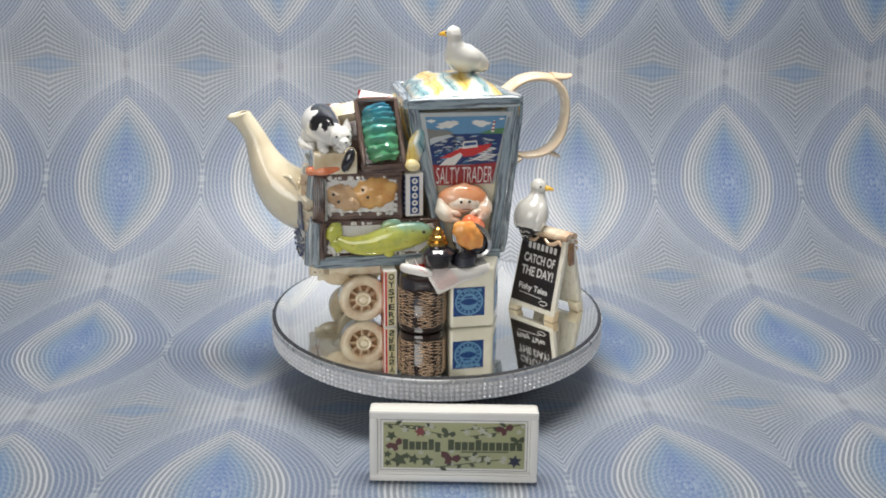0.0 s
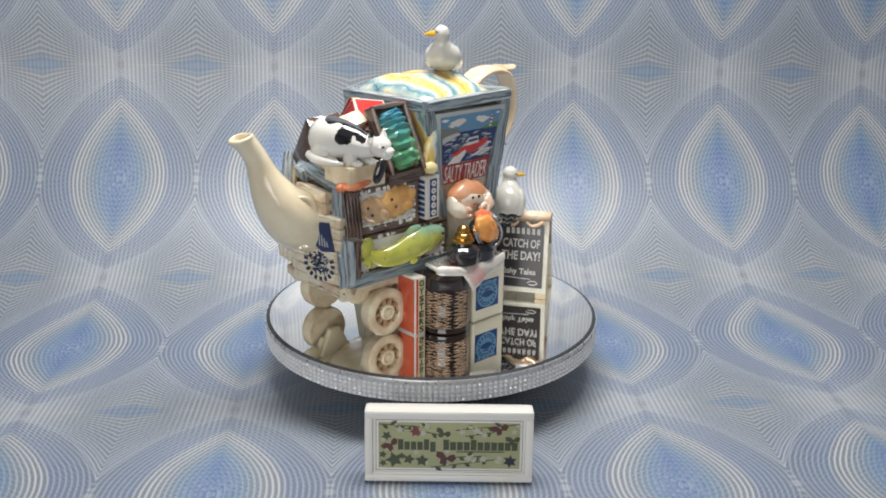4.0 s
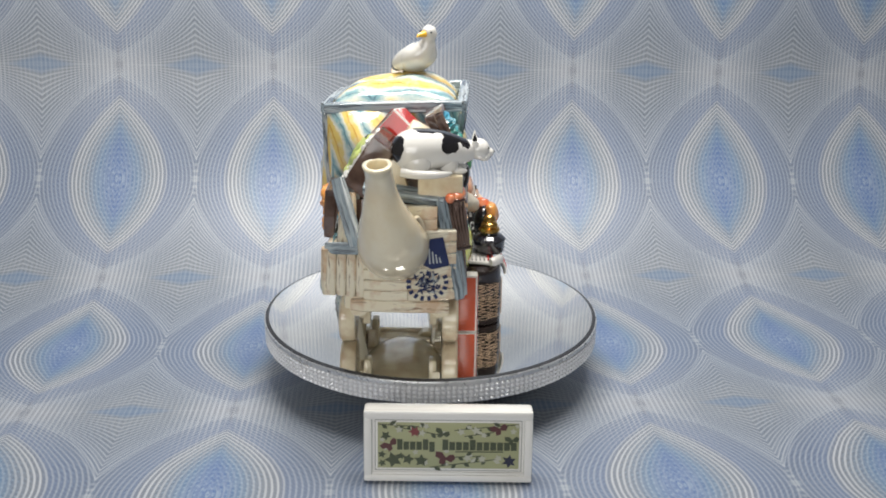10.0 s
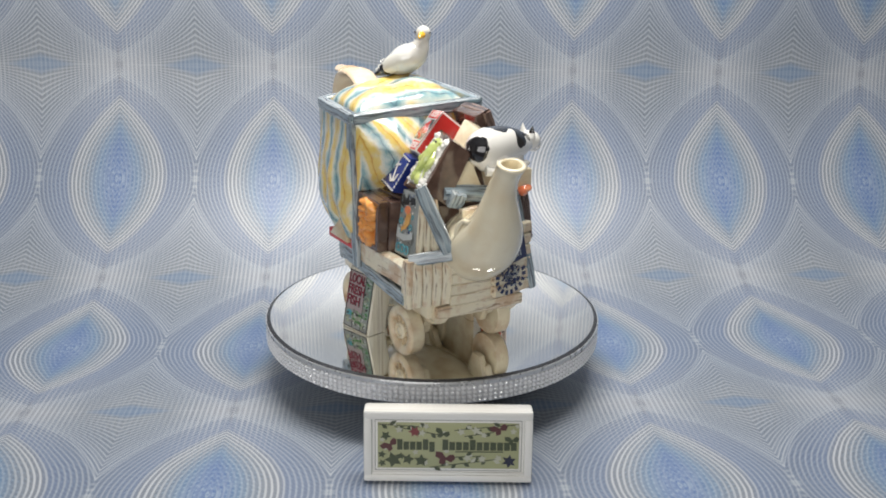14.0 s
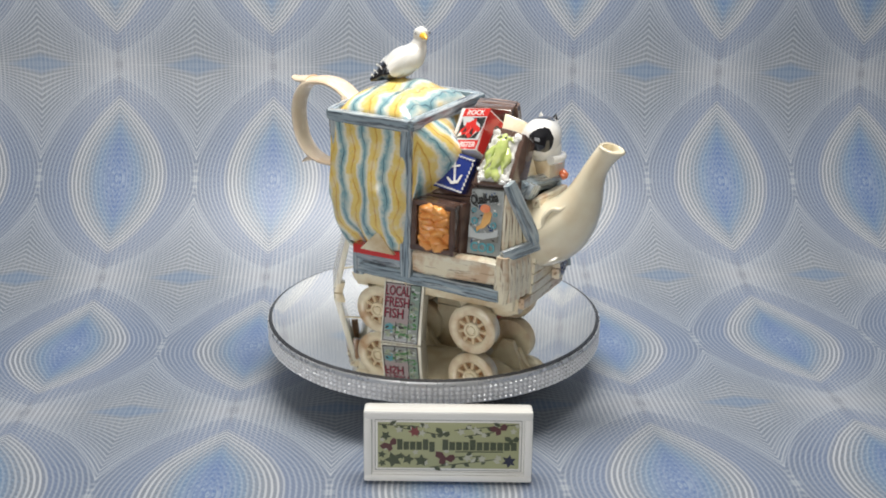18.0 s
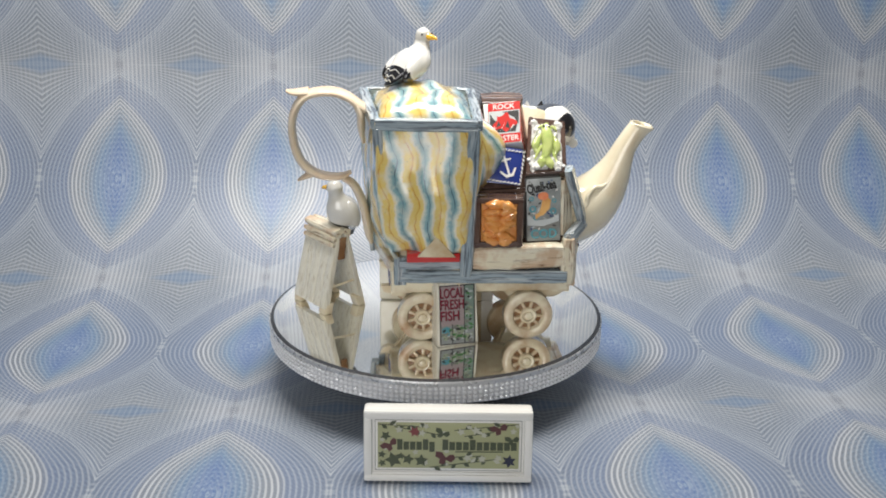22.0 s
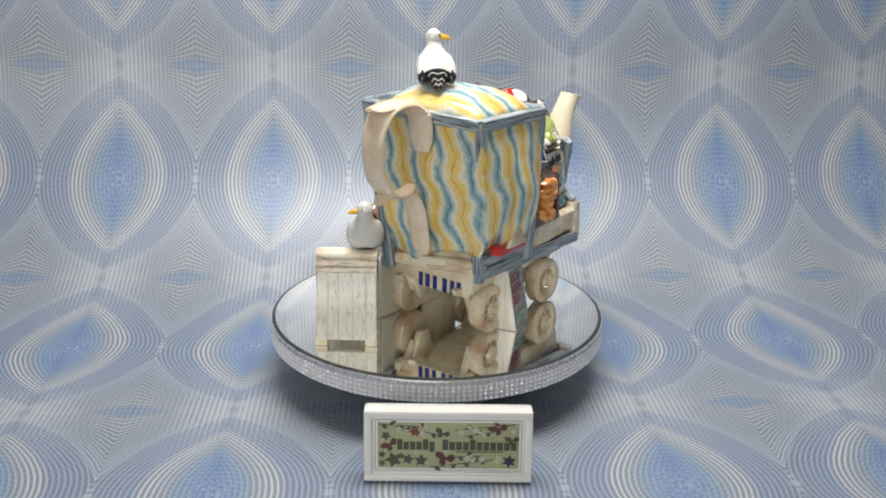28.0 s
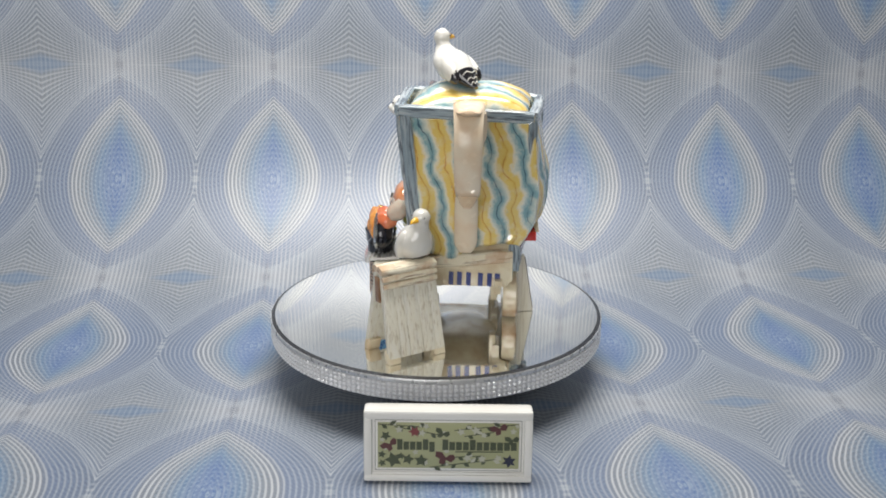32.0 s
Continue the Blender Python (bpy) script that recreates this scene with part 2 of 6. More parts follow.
def wallpaper():
    """Fine-lined paper: pointed ovals in rows, lines that fan out between them."""
    m, nt, b = nodes_of("patterned_paper")
    uv = add(nt, "ShaderNodeUVMap")
    s = add(nt, "ShaderNodeSeparateXYZ", {0: uv.outputs[0]})
    u, v = s.outputs[0], s.outputs[1]

    def grey(*stops):
        return [(p, (k,) * 3) for p, k in stops]
    a = mth(nt, "ABSOLUTE", mth(nt, "SUBTRACT", u, mth(nt, "ROUND", u)))
    bb = mth(nt, "ABSOLUTE", mth(nt, "SUBTRACT", v, mth(nt, "ROUND", v)))
    side = mth(nt, "SUBTRACT", 0.5, bb)
    q = mth(nt, "DIVIDE", side, 0.358)
    lev = mth(nt, "ADD", mth(nt, "DIVIDE", a, 0.295), mth(nt, "MULTIPLY", q, q))
    lev = mth(nt, "ADD", lev, mth(nt, "MULTIPLY", mth(nt, "SUBTRACT", noise_of(nt, uv.outputs[0], 5.0, 2.0), 0.5), 0.06))
    lev4 = mth(nt, "DIVIDE", lev, 4.0)
    base = ramp(nt, lev4, [(0.0, (0.072, 0.150, 0.345)), (0.055, (0.076, 0.155, 0.335)), (0.11, (0.095, 0.185, 0.31)), (0.15, (0.140, 0.185, 0.25)), (0.20, (0.185, 0.205, 0.235)), (0.245, (0.190, 0.208, 0.245)), (0.28, (0.120, 0.165, 0.265)),
                           (0.36, (0.120, 0.162, 0.250)), (0.50, (0.128, 0.158, 0.212)), (0.60, (0.132, 0.158, 0.198)), (0.72, (0.17, 0.188, 0.215)), (0.86, (0.19, 0.21, 0.235)), (1.0, (0.15, 0.17, 0.20))])
    # pale glow about the waists, with a dark neck
    waist = mth(nt, "SQRT", mth(nt, "ADD", mth(nt, "POWER", mth(nt, "DIVIDE", a, 0.34), 2.0), mth(nt, "POWER", mth(nt, "DIVIDE", bb, 0.095), 2.0)))
    base = mixc(nt, ramp(nt, waist, grey((0.0, 0.68), (1.0, 0.0)), True), base, rgb(0.36, 0.355, 0.365))
    neck = mth(nt, "ADD", mth(nt, "DIVIDE", a, 0.034), mth(nt, "DIVIDE", bb, 0.11))
    base = mixc(nt, ramp(nt, neck, grey((0.3, 0.9), (1.0, 0.0)), True), base, rgb(0.115, 0.12, 0.15))
    dia = mth(nt, "ADD", mth(nt, "DIVIDE", mth(nt, "SUBTRACT", 0.5, a), 0.27), mth(nt, "DIVIDE", bb, 0.056))
    base = mixc(nt, ramp(nt, dia, grey((0.45, 0.95), (1.0, 0.0)), True), base, rgb(0.115, 0.185, 0.285))
    eyes = ramp(nt, dia, grey((0.55, 0.25), (1.05, 1.0)))

    def lines(f, k, lo, hi):
        w = mth(nt, "SINE", mth(nt, "MULTIPLY", f, 2 * math.pi * k))
        return ramp(nt, mth(nt, "MULTIPLY_ADD", w, 0.5, 0.5), grey((lo, 0.0), (hi, 1.0)))
    # upright weave of the print
    weave = mth(nt, "SINE", mth(nt, "MULTIPLY", u, 2 * math.pi * 38.0))
    rings = lines(lev, 11.5, 0.35, 1.0)
    # rays that leave the necks and bend up towards the gap between the ovals
    edge = mth(nt, "ADD", mth(nt, "MULTIPLY_ADD", a, 0.36, 0.05), mth(nt, "MULTIPLY", mth(nt, "POWER", a, 3.0), 1.6))
    fan = mth(nt, "DIVIDE", bb, edge)
    rays = lines(fan, 17.0, 0.35, 1.0)
    fine = lines(fan, 45.0, 0.40, 1.0)
    k_ring = ramp(nt, lev4, grey((0.0, 0.08), (0.09, 0.16), (0.14, 0.32), (0.18, 0.55), (0.215, 0.80), (0.245, 0.78), (0.28, 0.34), (0.36, 0.34), (0.42, 0.36), (0.48, 0.14), (0.54, 0.0)))
    k_ray = mth(nt, "MULTIPLY", ramp(nt, fan, grey((0.10, 0.45), (0.40, 0.62), (0.86, 0.64), (1.0, 0.48), (1.35, 0.20), (1.6, 0.0))), eyes)
    # upright bars: strong beside the necks, faint elsewhere
    bars = lines(u, 38.0, 0.34, 0.95)
    k_bar = mth(nt, "MULTIPLY", ramp(nt, mth(nt, "MULTIPLY", bb, 2.0), grey((0.0, 0.90), (0.16, 0.65), (0.34, 0.30), (0.6, 0.18), (1.0, 0.14))),
                ramp(nt, mth(nt, "MULTIPLY", a, 2.0), grey((0.0, 0.25), (0.05, 0.5), (0.10, 1.0), (0.40, 0.85), (0.62, 0.30), (1.0, 0.25))))
    # finer rings inside the ovals and round their eyes
    inner = lines(mth(nt, "ADD", mth(nt, "MULTIPLY", a, 3.4), mth(nt, "MULTIPLY", mth(nt, "MULTIPLY", bb, bb), -7.0)), 9.0, 0.45, 0.95)
    dots = mth(nt, "MULTIPLY", lines(mth(nt, "ADD", side, mth(nt, "MULTIPLY", a, a)), 44.0, 0.45, 0.95), lines(mth(nt, "ADD", u, 0.0131), 38.0, 0.35, 0.9))
    k_dot = ramp(nt, lev4, grey((0.0, 0.30), (0.10, 0.50), (0.17, 0.45), (0.24, 0.0), (0.30, 0.28), (0.40, 0.20), (0.5, 0.0)))
    eye = mth(nt, "SQRT", mth(nt, "ADD", mth(nt, "POWER", mth(nt, "DIVIDE", a, 0.030), 2.0), mth(nt, "POWER", mth(nt, "DIVIDE", side, 0.026), 2.0)))
    swirl = lines(mth(nt, "ADD", eye, mth(nt, "MULTIPLY", weave, 0.25)), 0.9, 0.4, 1.0)
    k_eye = ramp(nt, mth(nt, "DIVIDE", eye, 6.0), grey((0.0, 0.7), (0.3, 0.4), (0.9, 0.0)))
    # chain of pale links in the gap between two ovals
    link = mth(nt, "ADD", mth(nt, "DIVIDE", mth(nt, "SUBTRACT", 0.5, a), 0.032), mth(nt, "DIVIDE", side, 0.16))
    k_link = mth(nt, "MULTIPLY", ramp(nt, link, grey((0.5, 0.42), (1.0, 0.0))), lines(side, 34.0, 0.3, 0.8))
    white = rgb(0.67, 0.675, 0.68)
    c = mixc(nt, mth(nt, "MULTIPLY", inner, 0.18), base, rgb(0.30, 0.36, 0.42))
    c = mixc(nt, mth(nt, "MULTIPLY", bars, k_bar), c, rgb(0.54, 0.545, 0.56))
    c = mixc(nt, mth(nt, "MULTIPLY", dots, k_dot), c, rgb(0.36, 0.46, 0.55))
    c = mixc(nt, mth(nt, "MULTIPLY", swirl, k_eye), c, rgb(0.38, 0.45, 0.52))
    c = mixc(nt, k_link, c, rgb(0.50, 0.53, 0.54))
    c = mixc(nt, mth(nt, "MULTIPLY", rays, k_ray), c, rgb(0.52, 0.545, 0.57))
    c = mixc(nt, mth(nt, "MULTIPLY", mth(nt, "MULTIPLY", fine, k_ray), 0.22), c, rgb(0.42, 0.46, 0.50))
    c = mixc(nt, mth(nt, "MULTIPLY", rings, k_ring), c, white)
    dirt = noise_of(nt, uv.outputs[0], 1.3, 3.0)
    c = mixc(nt, mth(nt, "MULTIPLY", dirt, 0.14), c, rgb(0.24, 0.245, 0.27))
    c = mixc(nt, 1.0, c, rgb(0.86, 0.89, 0.925), "MULTIPLY")
    nt.links.new(c, b.inputs["Base Color"])
    b.inputs["Roughness"].default_value = 0.44
    b.inputs["Specular IOR Level"].default_value = 0.9
    bn = add(nt, "ShaderNodeBump", {"Strength": 0.12, "Distance": 0.0003, "Height": mth(nt, "ADD", rings, mth(nt, "MULTIPLY", noise_of(nt, uv.outputs[0], 400.0), 0.6))})
    nt.links.new(bn.outputs[0], b.inputs["Normal"])
    return m


PAPER = wallpaper()


def mirror_glass():
    m, nt, b = nodes_of("mirror_glass")
    n = noise_of(nt, coords(nt), 30.0, 5.0)
    nt.links.new(ramp(nt, n, [(0.4, (0.035,) * 3), (0.8, (0.075,) * 3)]), b.inputs["Roughness"])
    b.inputs["Base Color"].default_value = (0.97, 0.97, 0.95, 1)
    b.inputs["Metallic"].default_value = 1.0
    return m


MIRROR = mirror_glass()
CRYSTAL = plain("cut_crystal", (0.95, 0.95, 0.96), 0.14, 0.2, 1.0, 0.08, 300.0)
BANDBASE = plain("band_backing", (0.58, 0.58, 0.59), 0.35, 0.3)
DARKGLASS = plain("dark_glass_bevel", (0.03, 0.03, 0.033), 0.25, 0.0, 0.2)
DARKPLASTIC = plain("dark_plastic", (0.03, 0.03, 0.035), 0.4)
WALLPAINT = plain("room_wall_paint", (0.62, 0.60, 0.56), 0.7, 0.0, 0.0, 0.08, 3.0)
CEILPAINT = plain("ceiling_paint", (0.75, 0.75, 0.73), 0.8, 0.0, 0.0, 0.05, 3.0)
CARPET = plain("carpet", (0.22, 0.19, 0.16), 0.95, 0.0, 0.0, 0.4, 60.0)
TABLEWOOD = grained("table_wood", (0.30, 0.18, 0.09), (0.14, 0.08, 0.04), (0.36, 0.23, 0.13), None, 0.4, (2, 40, 40))

# ---------------------------------------------------------------- mesh helpers (millimetres in, metres out)
K = 0.001


def part(name, bm, material, parent=None, label="", smooth=True, m=None):
    bmesh.ops.recalc_face_normals(bm, faces=bm.faces)
    me = bpy.data.meshes.new(name)
    bm.to_mesh(me)
    bm.free()
    for mt in (material if isinstance(material, (list, tuple)) else [material]):
        me.materials.append(mt)
    me.transform(Matrix.Diagonal((K, K, K, 1)))
    if smooth:
        for pl in me.polygons:
            pl.use_smooth = True
        me.set_sharp_from_angle(angle=radians(38))
    ob = new(name, me)
    if parent:
        ob.parent = parent
    if m is not None:
        ob.matrix_basis = m
    if label:
        ob["label"] = label
    return ob


def hexa(bm, c, bevel=0.0, seg=2):
    """A box with eight given corners: four below (counter-clockwise), four above."""
    v = [bm.verts.new(q) for q in c]
    fs = [bm.faces.new([v[i] for i in f]) for f in ((3, 2, 1, 0), (4, 5, 6, 7), (0, 1, 5, 4), (1, 2, 6, 5), (2, 3, 7, 6), (3, 0, 4, 7))]
    if bevel:
        es = {e for f in fs for e in f.edges}
        bmesh.ops.bevel(bm, geom=list(es), offset=bevel, segments=seg, profile=0.6, affect="EDGES")
    return bm


def box(x0, x1, y0, y1, z0, z1, bevel=0.6, bm=None):
    bm = bm or bmesh.new()
    return hexa(bm, [(x0, y0, z0), (x1, y0, z0), (x1, y1, z0), (x0, y1, z0), (x0, y0, z1), (x1, y0, z1), (x1, y1, z1), (x0, y1, z1)], bevel)


def slab(tl, tr, br, bl, depth, bevel=0.5, bm=None):
    """A slab whose front face has these four corners; depth is the way back, as a vector."""
    bm = bm or bmesh.new()
    tl, tr, br, bl, d = (Vector(q) for q in (tl, tr, br, bl, depth))
    return hexa(bm, [bl, br, br + d, bl + d, tl, tr, tr + d, tl + d], bevel)


def ball(c, r, rot=(0, 0, 0), bm=None, seg=20, rings=12, lump=0.0, freq=0.12):
    bm = bm or bmesh.new()
    made = bmesh.ops.create_uvsphere(bm, u_segments=seg, v_segments=rings, radius=1.0)["verts"]
    m = pose(*c, *rot) @ Matrix.Diagonal((*r, 1))
    for v in made:
        v.co = m @ v.co
        if lump:
            v.co += (v.co - Vector(c)).normalized() * lump * noise.noise(v.co * freq)
    return bm


def tube(path, radii, bm=None, seg=16, cap=True, up=(0, 1, 0)):
    """A round or oval tube through the points of a path; radii are numbers or (side, across) pairs."""
    bm = bm or bmesh.new()
    pts = [Vector(q) for q in path]
    rings = []
    for i, q in enumerate(pts):
        d = (pts[min(i + 1, len(pts) - 1)] - pts[max(i - 1, 0)]).normalized()
        side = Vector(up).cross(d).normalized()
        other = d.cross(side).normalized()
        r = radii[i]
        ra, rb = r if isinstance(r, (tuple, list)) else (r, r)
        rings.append([bm.verts.new(q + side * ra * math.cos(2 * math.pi * k / seg) + other * rb * math.sin(2 * math.pi * k / seg)) for k in range(seg)])
    for p, q in zip(rings, rings[1:]):
        for k in range(seg):
            bm.faces.new((p[k], p[(k + 1) % seg], q[(k + 1) % seg], q[k]))
    if cap:
        bm.faces.new(rings[0][::-1])
        bm.faces.new(rings[-1])
    return bm


def smooth_path(pts, n):
    """Catmull-Rom through points (with any number of values each)."""
    p = [np.array(q, float) for q in pts]
    p = [2 * p[0] - p[1]] + p + [2 * p[-1] - p[-2]]
    out = []
    for i in range(1, len(p) - 2):
        for k in range(n):
            t = k / n
            out.append(0.5 * (2 * p[i] + (p[i + 1] - p[i - 1]) * t + (2 * p[i - 1] - 5 * p[i] + 4 * p[i + 1] - p[i + 2]) * t * t + (3 * p[i] - p[i - 1] - 3 * p[i + 1] + p[i + 2]) * t ** 3))
    out.append(p[-2])
    return out


def lathe(profile, bm=None, seg=40, c=(0, 0, 0), axis=None, ring=False):
    """Turned form: (radius, height) pairs round z, or round another axis by a matrix."""
    bm = bm or bmesh.new()
    m = (axis or Matrix.Identity(4))
    rings = []
    for r, h in profile:
        rings.append([bm.verts.new(Vector(c) + (m @ Vector((r * math.cos(2 * math.pi * k / seg), r * math.sin(2 * math.pi * k / seg), h)))) for k in range(seg)])
    for p, q in zip(rings, rings[1:]):
        for k in range(seg):
            bm.faces.new((p[k], p[(k + 1) % seg], q[(k + 1) % seg], q[k]))
    if ring:
        for k in range(seg):
            bm.faces.new((rings[-1][k], rings[-1][(k + 1) % seg], rings[0][(k + 1) % seg], rings[0][k]))
    else:
        bm.faces.new(rings[0][::-1])
        bm.faces.new(rings[-1])
    return bm


def poly(pts, thick, bm=None):
    """A flat cut-out in the xy plane, thick upwards from z = 0."""
    bm = bm or bmesh.new()
    a = [bm.verts.new((x, y, 0)) for x, y in pts]
    b = [bm.verts.new((x, y, thick)) for x, y in pts]
    bm.faces.new(a[::-1])
    bm.faces.new(b)
    for i in range(len(pts)):
        j = (i + 1) % len(pts)
        bm.faces.new((a[i], a[j], b[j], b[i]))
    return bm


def disc_pts(cx, cy, r, n=20, ry=None):
    return [(cx + r * math.cos(2 * math.pi * k / n), cy + (ry or r) * math.sin(2 * math.pi * k / n)) for k in range(n)]


def plane_pose(tl, tr, bl, lift=0.3):
    """A pose whose xy plane lies on a face with these corners (mm): origin at bl, x along the bottom, z outwards."""
    tl, tr, bl = Vector(tl), Vector(tr), Vector(bl)
    x = (tr - tl).normalized()
    y = (tl - bl)
    y = (y - x * y.dot(x)).normalized()
    z = x.cross(y)
    m = Matrix((x, y, z)).transposed().to_4x4()
    m.translation = (bl + z * lift) * K
    return m


def text(name, body, height, material, parent, m, x=0, y=0, width=None, depth=0.25, label="", bold=0.012):
    """Lettering in the built-in font, in mm, centred at (x, y) of the plane m."""
    cu = bpy.data.curves.new(name, "FONT")
    cu.body, cu.extrude, cu.align_x, cu.resolution_u = body, 0.02, "CENTER", 3
    cu.offset = bold
    ob = bpy.data.objects.new(name, cu)
    scene.collection.objects.link(ob)
    bpy.context.view_layer.update()
    me = bpy.data.meshes.new_from_object(ob)
    bpy.data.objects.remove(ob)
    co = np.array([v.co[:] for v in me.vertices])
    lo, hi = co.min(0), co.max(0)
    sy = height / (hi[1] - lo[1])
    sx = width / (hi[0] - lo[0]) if width else sy
    mid = (lo + hi) / 2
    for v in me.vertices:
        v.co = ((v.co.x - mid[0]) * sx + x, (v.co.y - mid[1]) * sy + y, (v.co.z + 0.02) / 0.04 * depth)
    me.transform(Matrix.Diagonal((K, K, K, 1)))
    me.materials.clear()
    me.materials.append(material)
    ob = new(name, me)
    ob.parent, ob.matrix_basis = parent, m
    if label:
        ob["label"] = label
    return ob


def plank(name, p0, p1, width, thick, out, material, parent, label="", bevel=0.9, wobble=0.5, seed=0):
    """A length of wood from p0 to p1 (mm) along its own x axis; out is the way its broad face looks."""
    p0, p1 = Vector(p0), Vector(p1)
    x = (p1 - p0).normalized()
    z = Vector(out) - x * Vector(out).dot(x)
    z.normalize()
    y = z.cross(x)
    m = Matrix((x, y, z)).transposed().to_4x4()
    m.translation = (p0 + p1) / 2 * K
    half = (p1 - p0).length / 2
    bm = bmesh.new()
    n = max(2, int(half / 4))
    rows = []
    for i in range(n + 1):
        t = -half + 2 * half * i / n
        o = Vector((0, noise.noise((t * 0.08, seed, 1.0)), noise.noise((t * 0.08, seed, 7.0)))) * wobble
        w, h = width / 2, thick / 2
        b = min(bevel, h * 0.8)
        e = b * 0.7 if i in (0, n) else 0
        ring = [(-w + b, -h), (w - b, -h), (w, -h + b), (w, h - b), (w - b, h), (w * 0.35, h - 0.25 * wobble), (0, h), (-w * 0.4, h - 0.3 * wobble), (-w + b, h), (-w, h - b), (-w, -h + b)]
        rows.append([bm.verts.new(Vector((t, yy * (1 - e / w), zz * (1 - e / h * 0.6))) + o) for yy, zz in ring])
    k = len(rows[0])
    for p, q in zip(rows, rows[1:]):
        for j in range(k):
            bm.faces.new((p[j], p[(j + 1) % k], q[(j + 1) % k], q[j]))
    bm.faces.new(rows[0][::-1])
    bm.faces.new(rows[-1])
    return part(name, bm, material, parent, label, True, m)


def set_uv(ob, f):
    me = ob.data
    uv = me.uv_layers.new(name="UVMap")
    for lp in me.loops:
        uv.data[lp.index].uv = f(me.vertices[lp.vertex_index].co)


def thing(name, label, category, at=(0, 0, 0), group=""):
    e = new(name)
    e.empty_display_size = 0.02
    e.location = at
    return tagged(e, label, category, group)


# ---------------------------------------------------------------- the setting


def sheet():
    """The patterned paper: flat on the table, up in a wide curve, then hanging; it lies a little askew."""
    bm = bmesh.new()
    uvl = bm.loops.layers.uv.new("UVMap")
    y0, r, lean, askew, skew = 0.0581, 0.2151, 0.08, 0.060, -0.0124
    prof = [(-0.48 + (y0 + 0.48) * i / 24, 0.0, -0.48 + (y0 + 0.48) * i / 24) for i in range(25)]
    for i in range(1, 25):
        a = math.pi / 2 * i / 24
        prof.append((y0 + r * math.sin(a), r * (1 - math.cos(a)), y0 + r * a))
    top = prof[-1]
    for i in range(1, 13):
        prof.append((top[0] + lean * 0.05 * i, top[1] + 0.05 * i, top[2] + 0.05 * i))
    xs = [-0.64 + 1.28 * i / 40 for i in range(41)]
    ca, sa, cs, ss = math.cos(askew), math.sin(askew), math.cos(skew), math.sin(skew)
    grid = []
    for y, z, s in prof:
        row = []
        for x in xs:
            q = y + noise.noise((x * 3, s * 3, 2.0)) * 0.0015 * (z > 0.03)
            v = bm.verts.new(((x * ca - q * sa) * 1000, (x * sa + q * ca) * 1000, (z + 0.001) * 1000))
            row.append((v, ((x * cs + s * ss - 0.0009) / PERIOD, (-x * ss + s * cs + 0.0706) / ROWGAP)))
        grid.append(row)
    for ra, rb in zip(grid, grid[1:]):
        for i in range(len(xs) - 1):
            q = (ra[i], ra[i + 1], rb[i + 1], rb[i])
            f = bm.faces.new([w[0] for w in q])
            for lp, w in zip(f.loops, q):
                lp[uvl].uv = w[1]
    ob = part("backdrop", bm, PAPER)
    sol = ob.modifiers.new("thickness", "SOLIDIFY")
    sol.thickness, sol.offset = 0.0006, 0.0
    return tagged(ob, "blue and white fine-lined patterned paper swept up behind the table", "backdrop", kind="structure")


def room():
    t = 100
    x0, x1, y0, y1, z0, z1 = -1900, 1900, -2200, 1600, -740, 1660

    def wall(name, *b):
        tagged(part(name, box(*b, bevel=0), WALLPAINT, smooth=False), "plain painted room wall", "wall", kind="structure")
    wall("wall_north", x0, x1, y1, y1 + t, z0, z1)
    # South wall opens round an unseen window, added to hold the fill light.
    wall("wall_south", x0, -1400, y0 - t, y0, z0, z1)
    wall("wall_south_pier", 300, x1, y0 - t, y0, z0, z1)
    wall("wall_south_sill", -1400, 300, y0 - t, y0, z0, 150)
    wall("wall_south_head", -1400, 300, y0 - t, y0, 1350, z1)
    win = tagged(new("added_window_1"), "unseen white framed window added around the front fill light", "window", kind="structure")
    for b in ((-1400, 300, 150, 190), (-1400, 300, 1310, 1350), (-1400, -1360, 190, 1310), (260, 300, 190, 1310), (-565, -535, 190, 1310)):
        part("added_window_frame", box(b[0], b[1], y0 - 70, y0 - 30, b[2], b[3], 3), CEILPAINT, win)
    wall("wall_east", x1, x1 + t, y0, y1, z0, z1)
    wall("wall_west", x0 - t, x0, y0, y1, z0, z1)
    tagged(part("floor", box(x0, x1, y0, y1, z0 - t, z0, bevel=0), CARPET, smooth=False), "brown carpeted floor", "floor", kind="structure")
    tagged(part("ceiling", box(x0, x1, y0, y1, z1, z1 + t, bevel=0), CEILPAINT, smooth=False), "white painted ceiling", "ceiling", kind="structure")
    tb = thing("table", "brown wooden table under the patterned paper", "table", (0, 0, -0.74))
    part("tabletop", box(-700, 700, -480, 420, 710, 740, 3), TABLEWOOD, tb)
    for x in (-640, 640):
        for y in (-420, 360):
            part("leg", box(x - 30, x + 30, y - 30, y + 30, 0, 709, 3), TABLEWOOD, tb)


def pendant_lamp():
    lp = thing("pendant_lamp", "plain white pendant lamp hanging over the table", "lamp", (0.02, 0.0, 1.66))
    part("shade", box(-275, 275, -135, 135, -832, -800, 6), CEILPAINT, lp)
    part("cord", lathe([(0.01, -802), (3, -802), (3, -20), (0.01, -20)], seg=10), DARKPLASTIC, lp)
    part("rose", lathe([(0.01, -24), (30, -24), (40, -2), (0.01, -2)], seg=24), CEILPAINT, lp)


sheet()
room()
pendant_lamp()


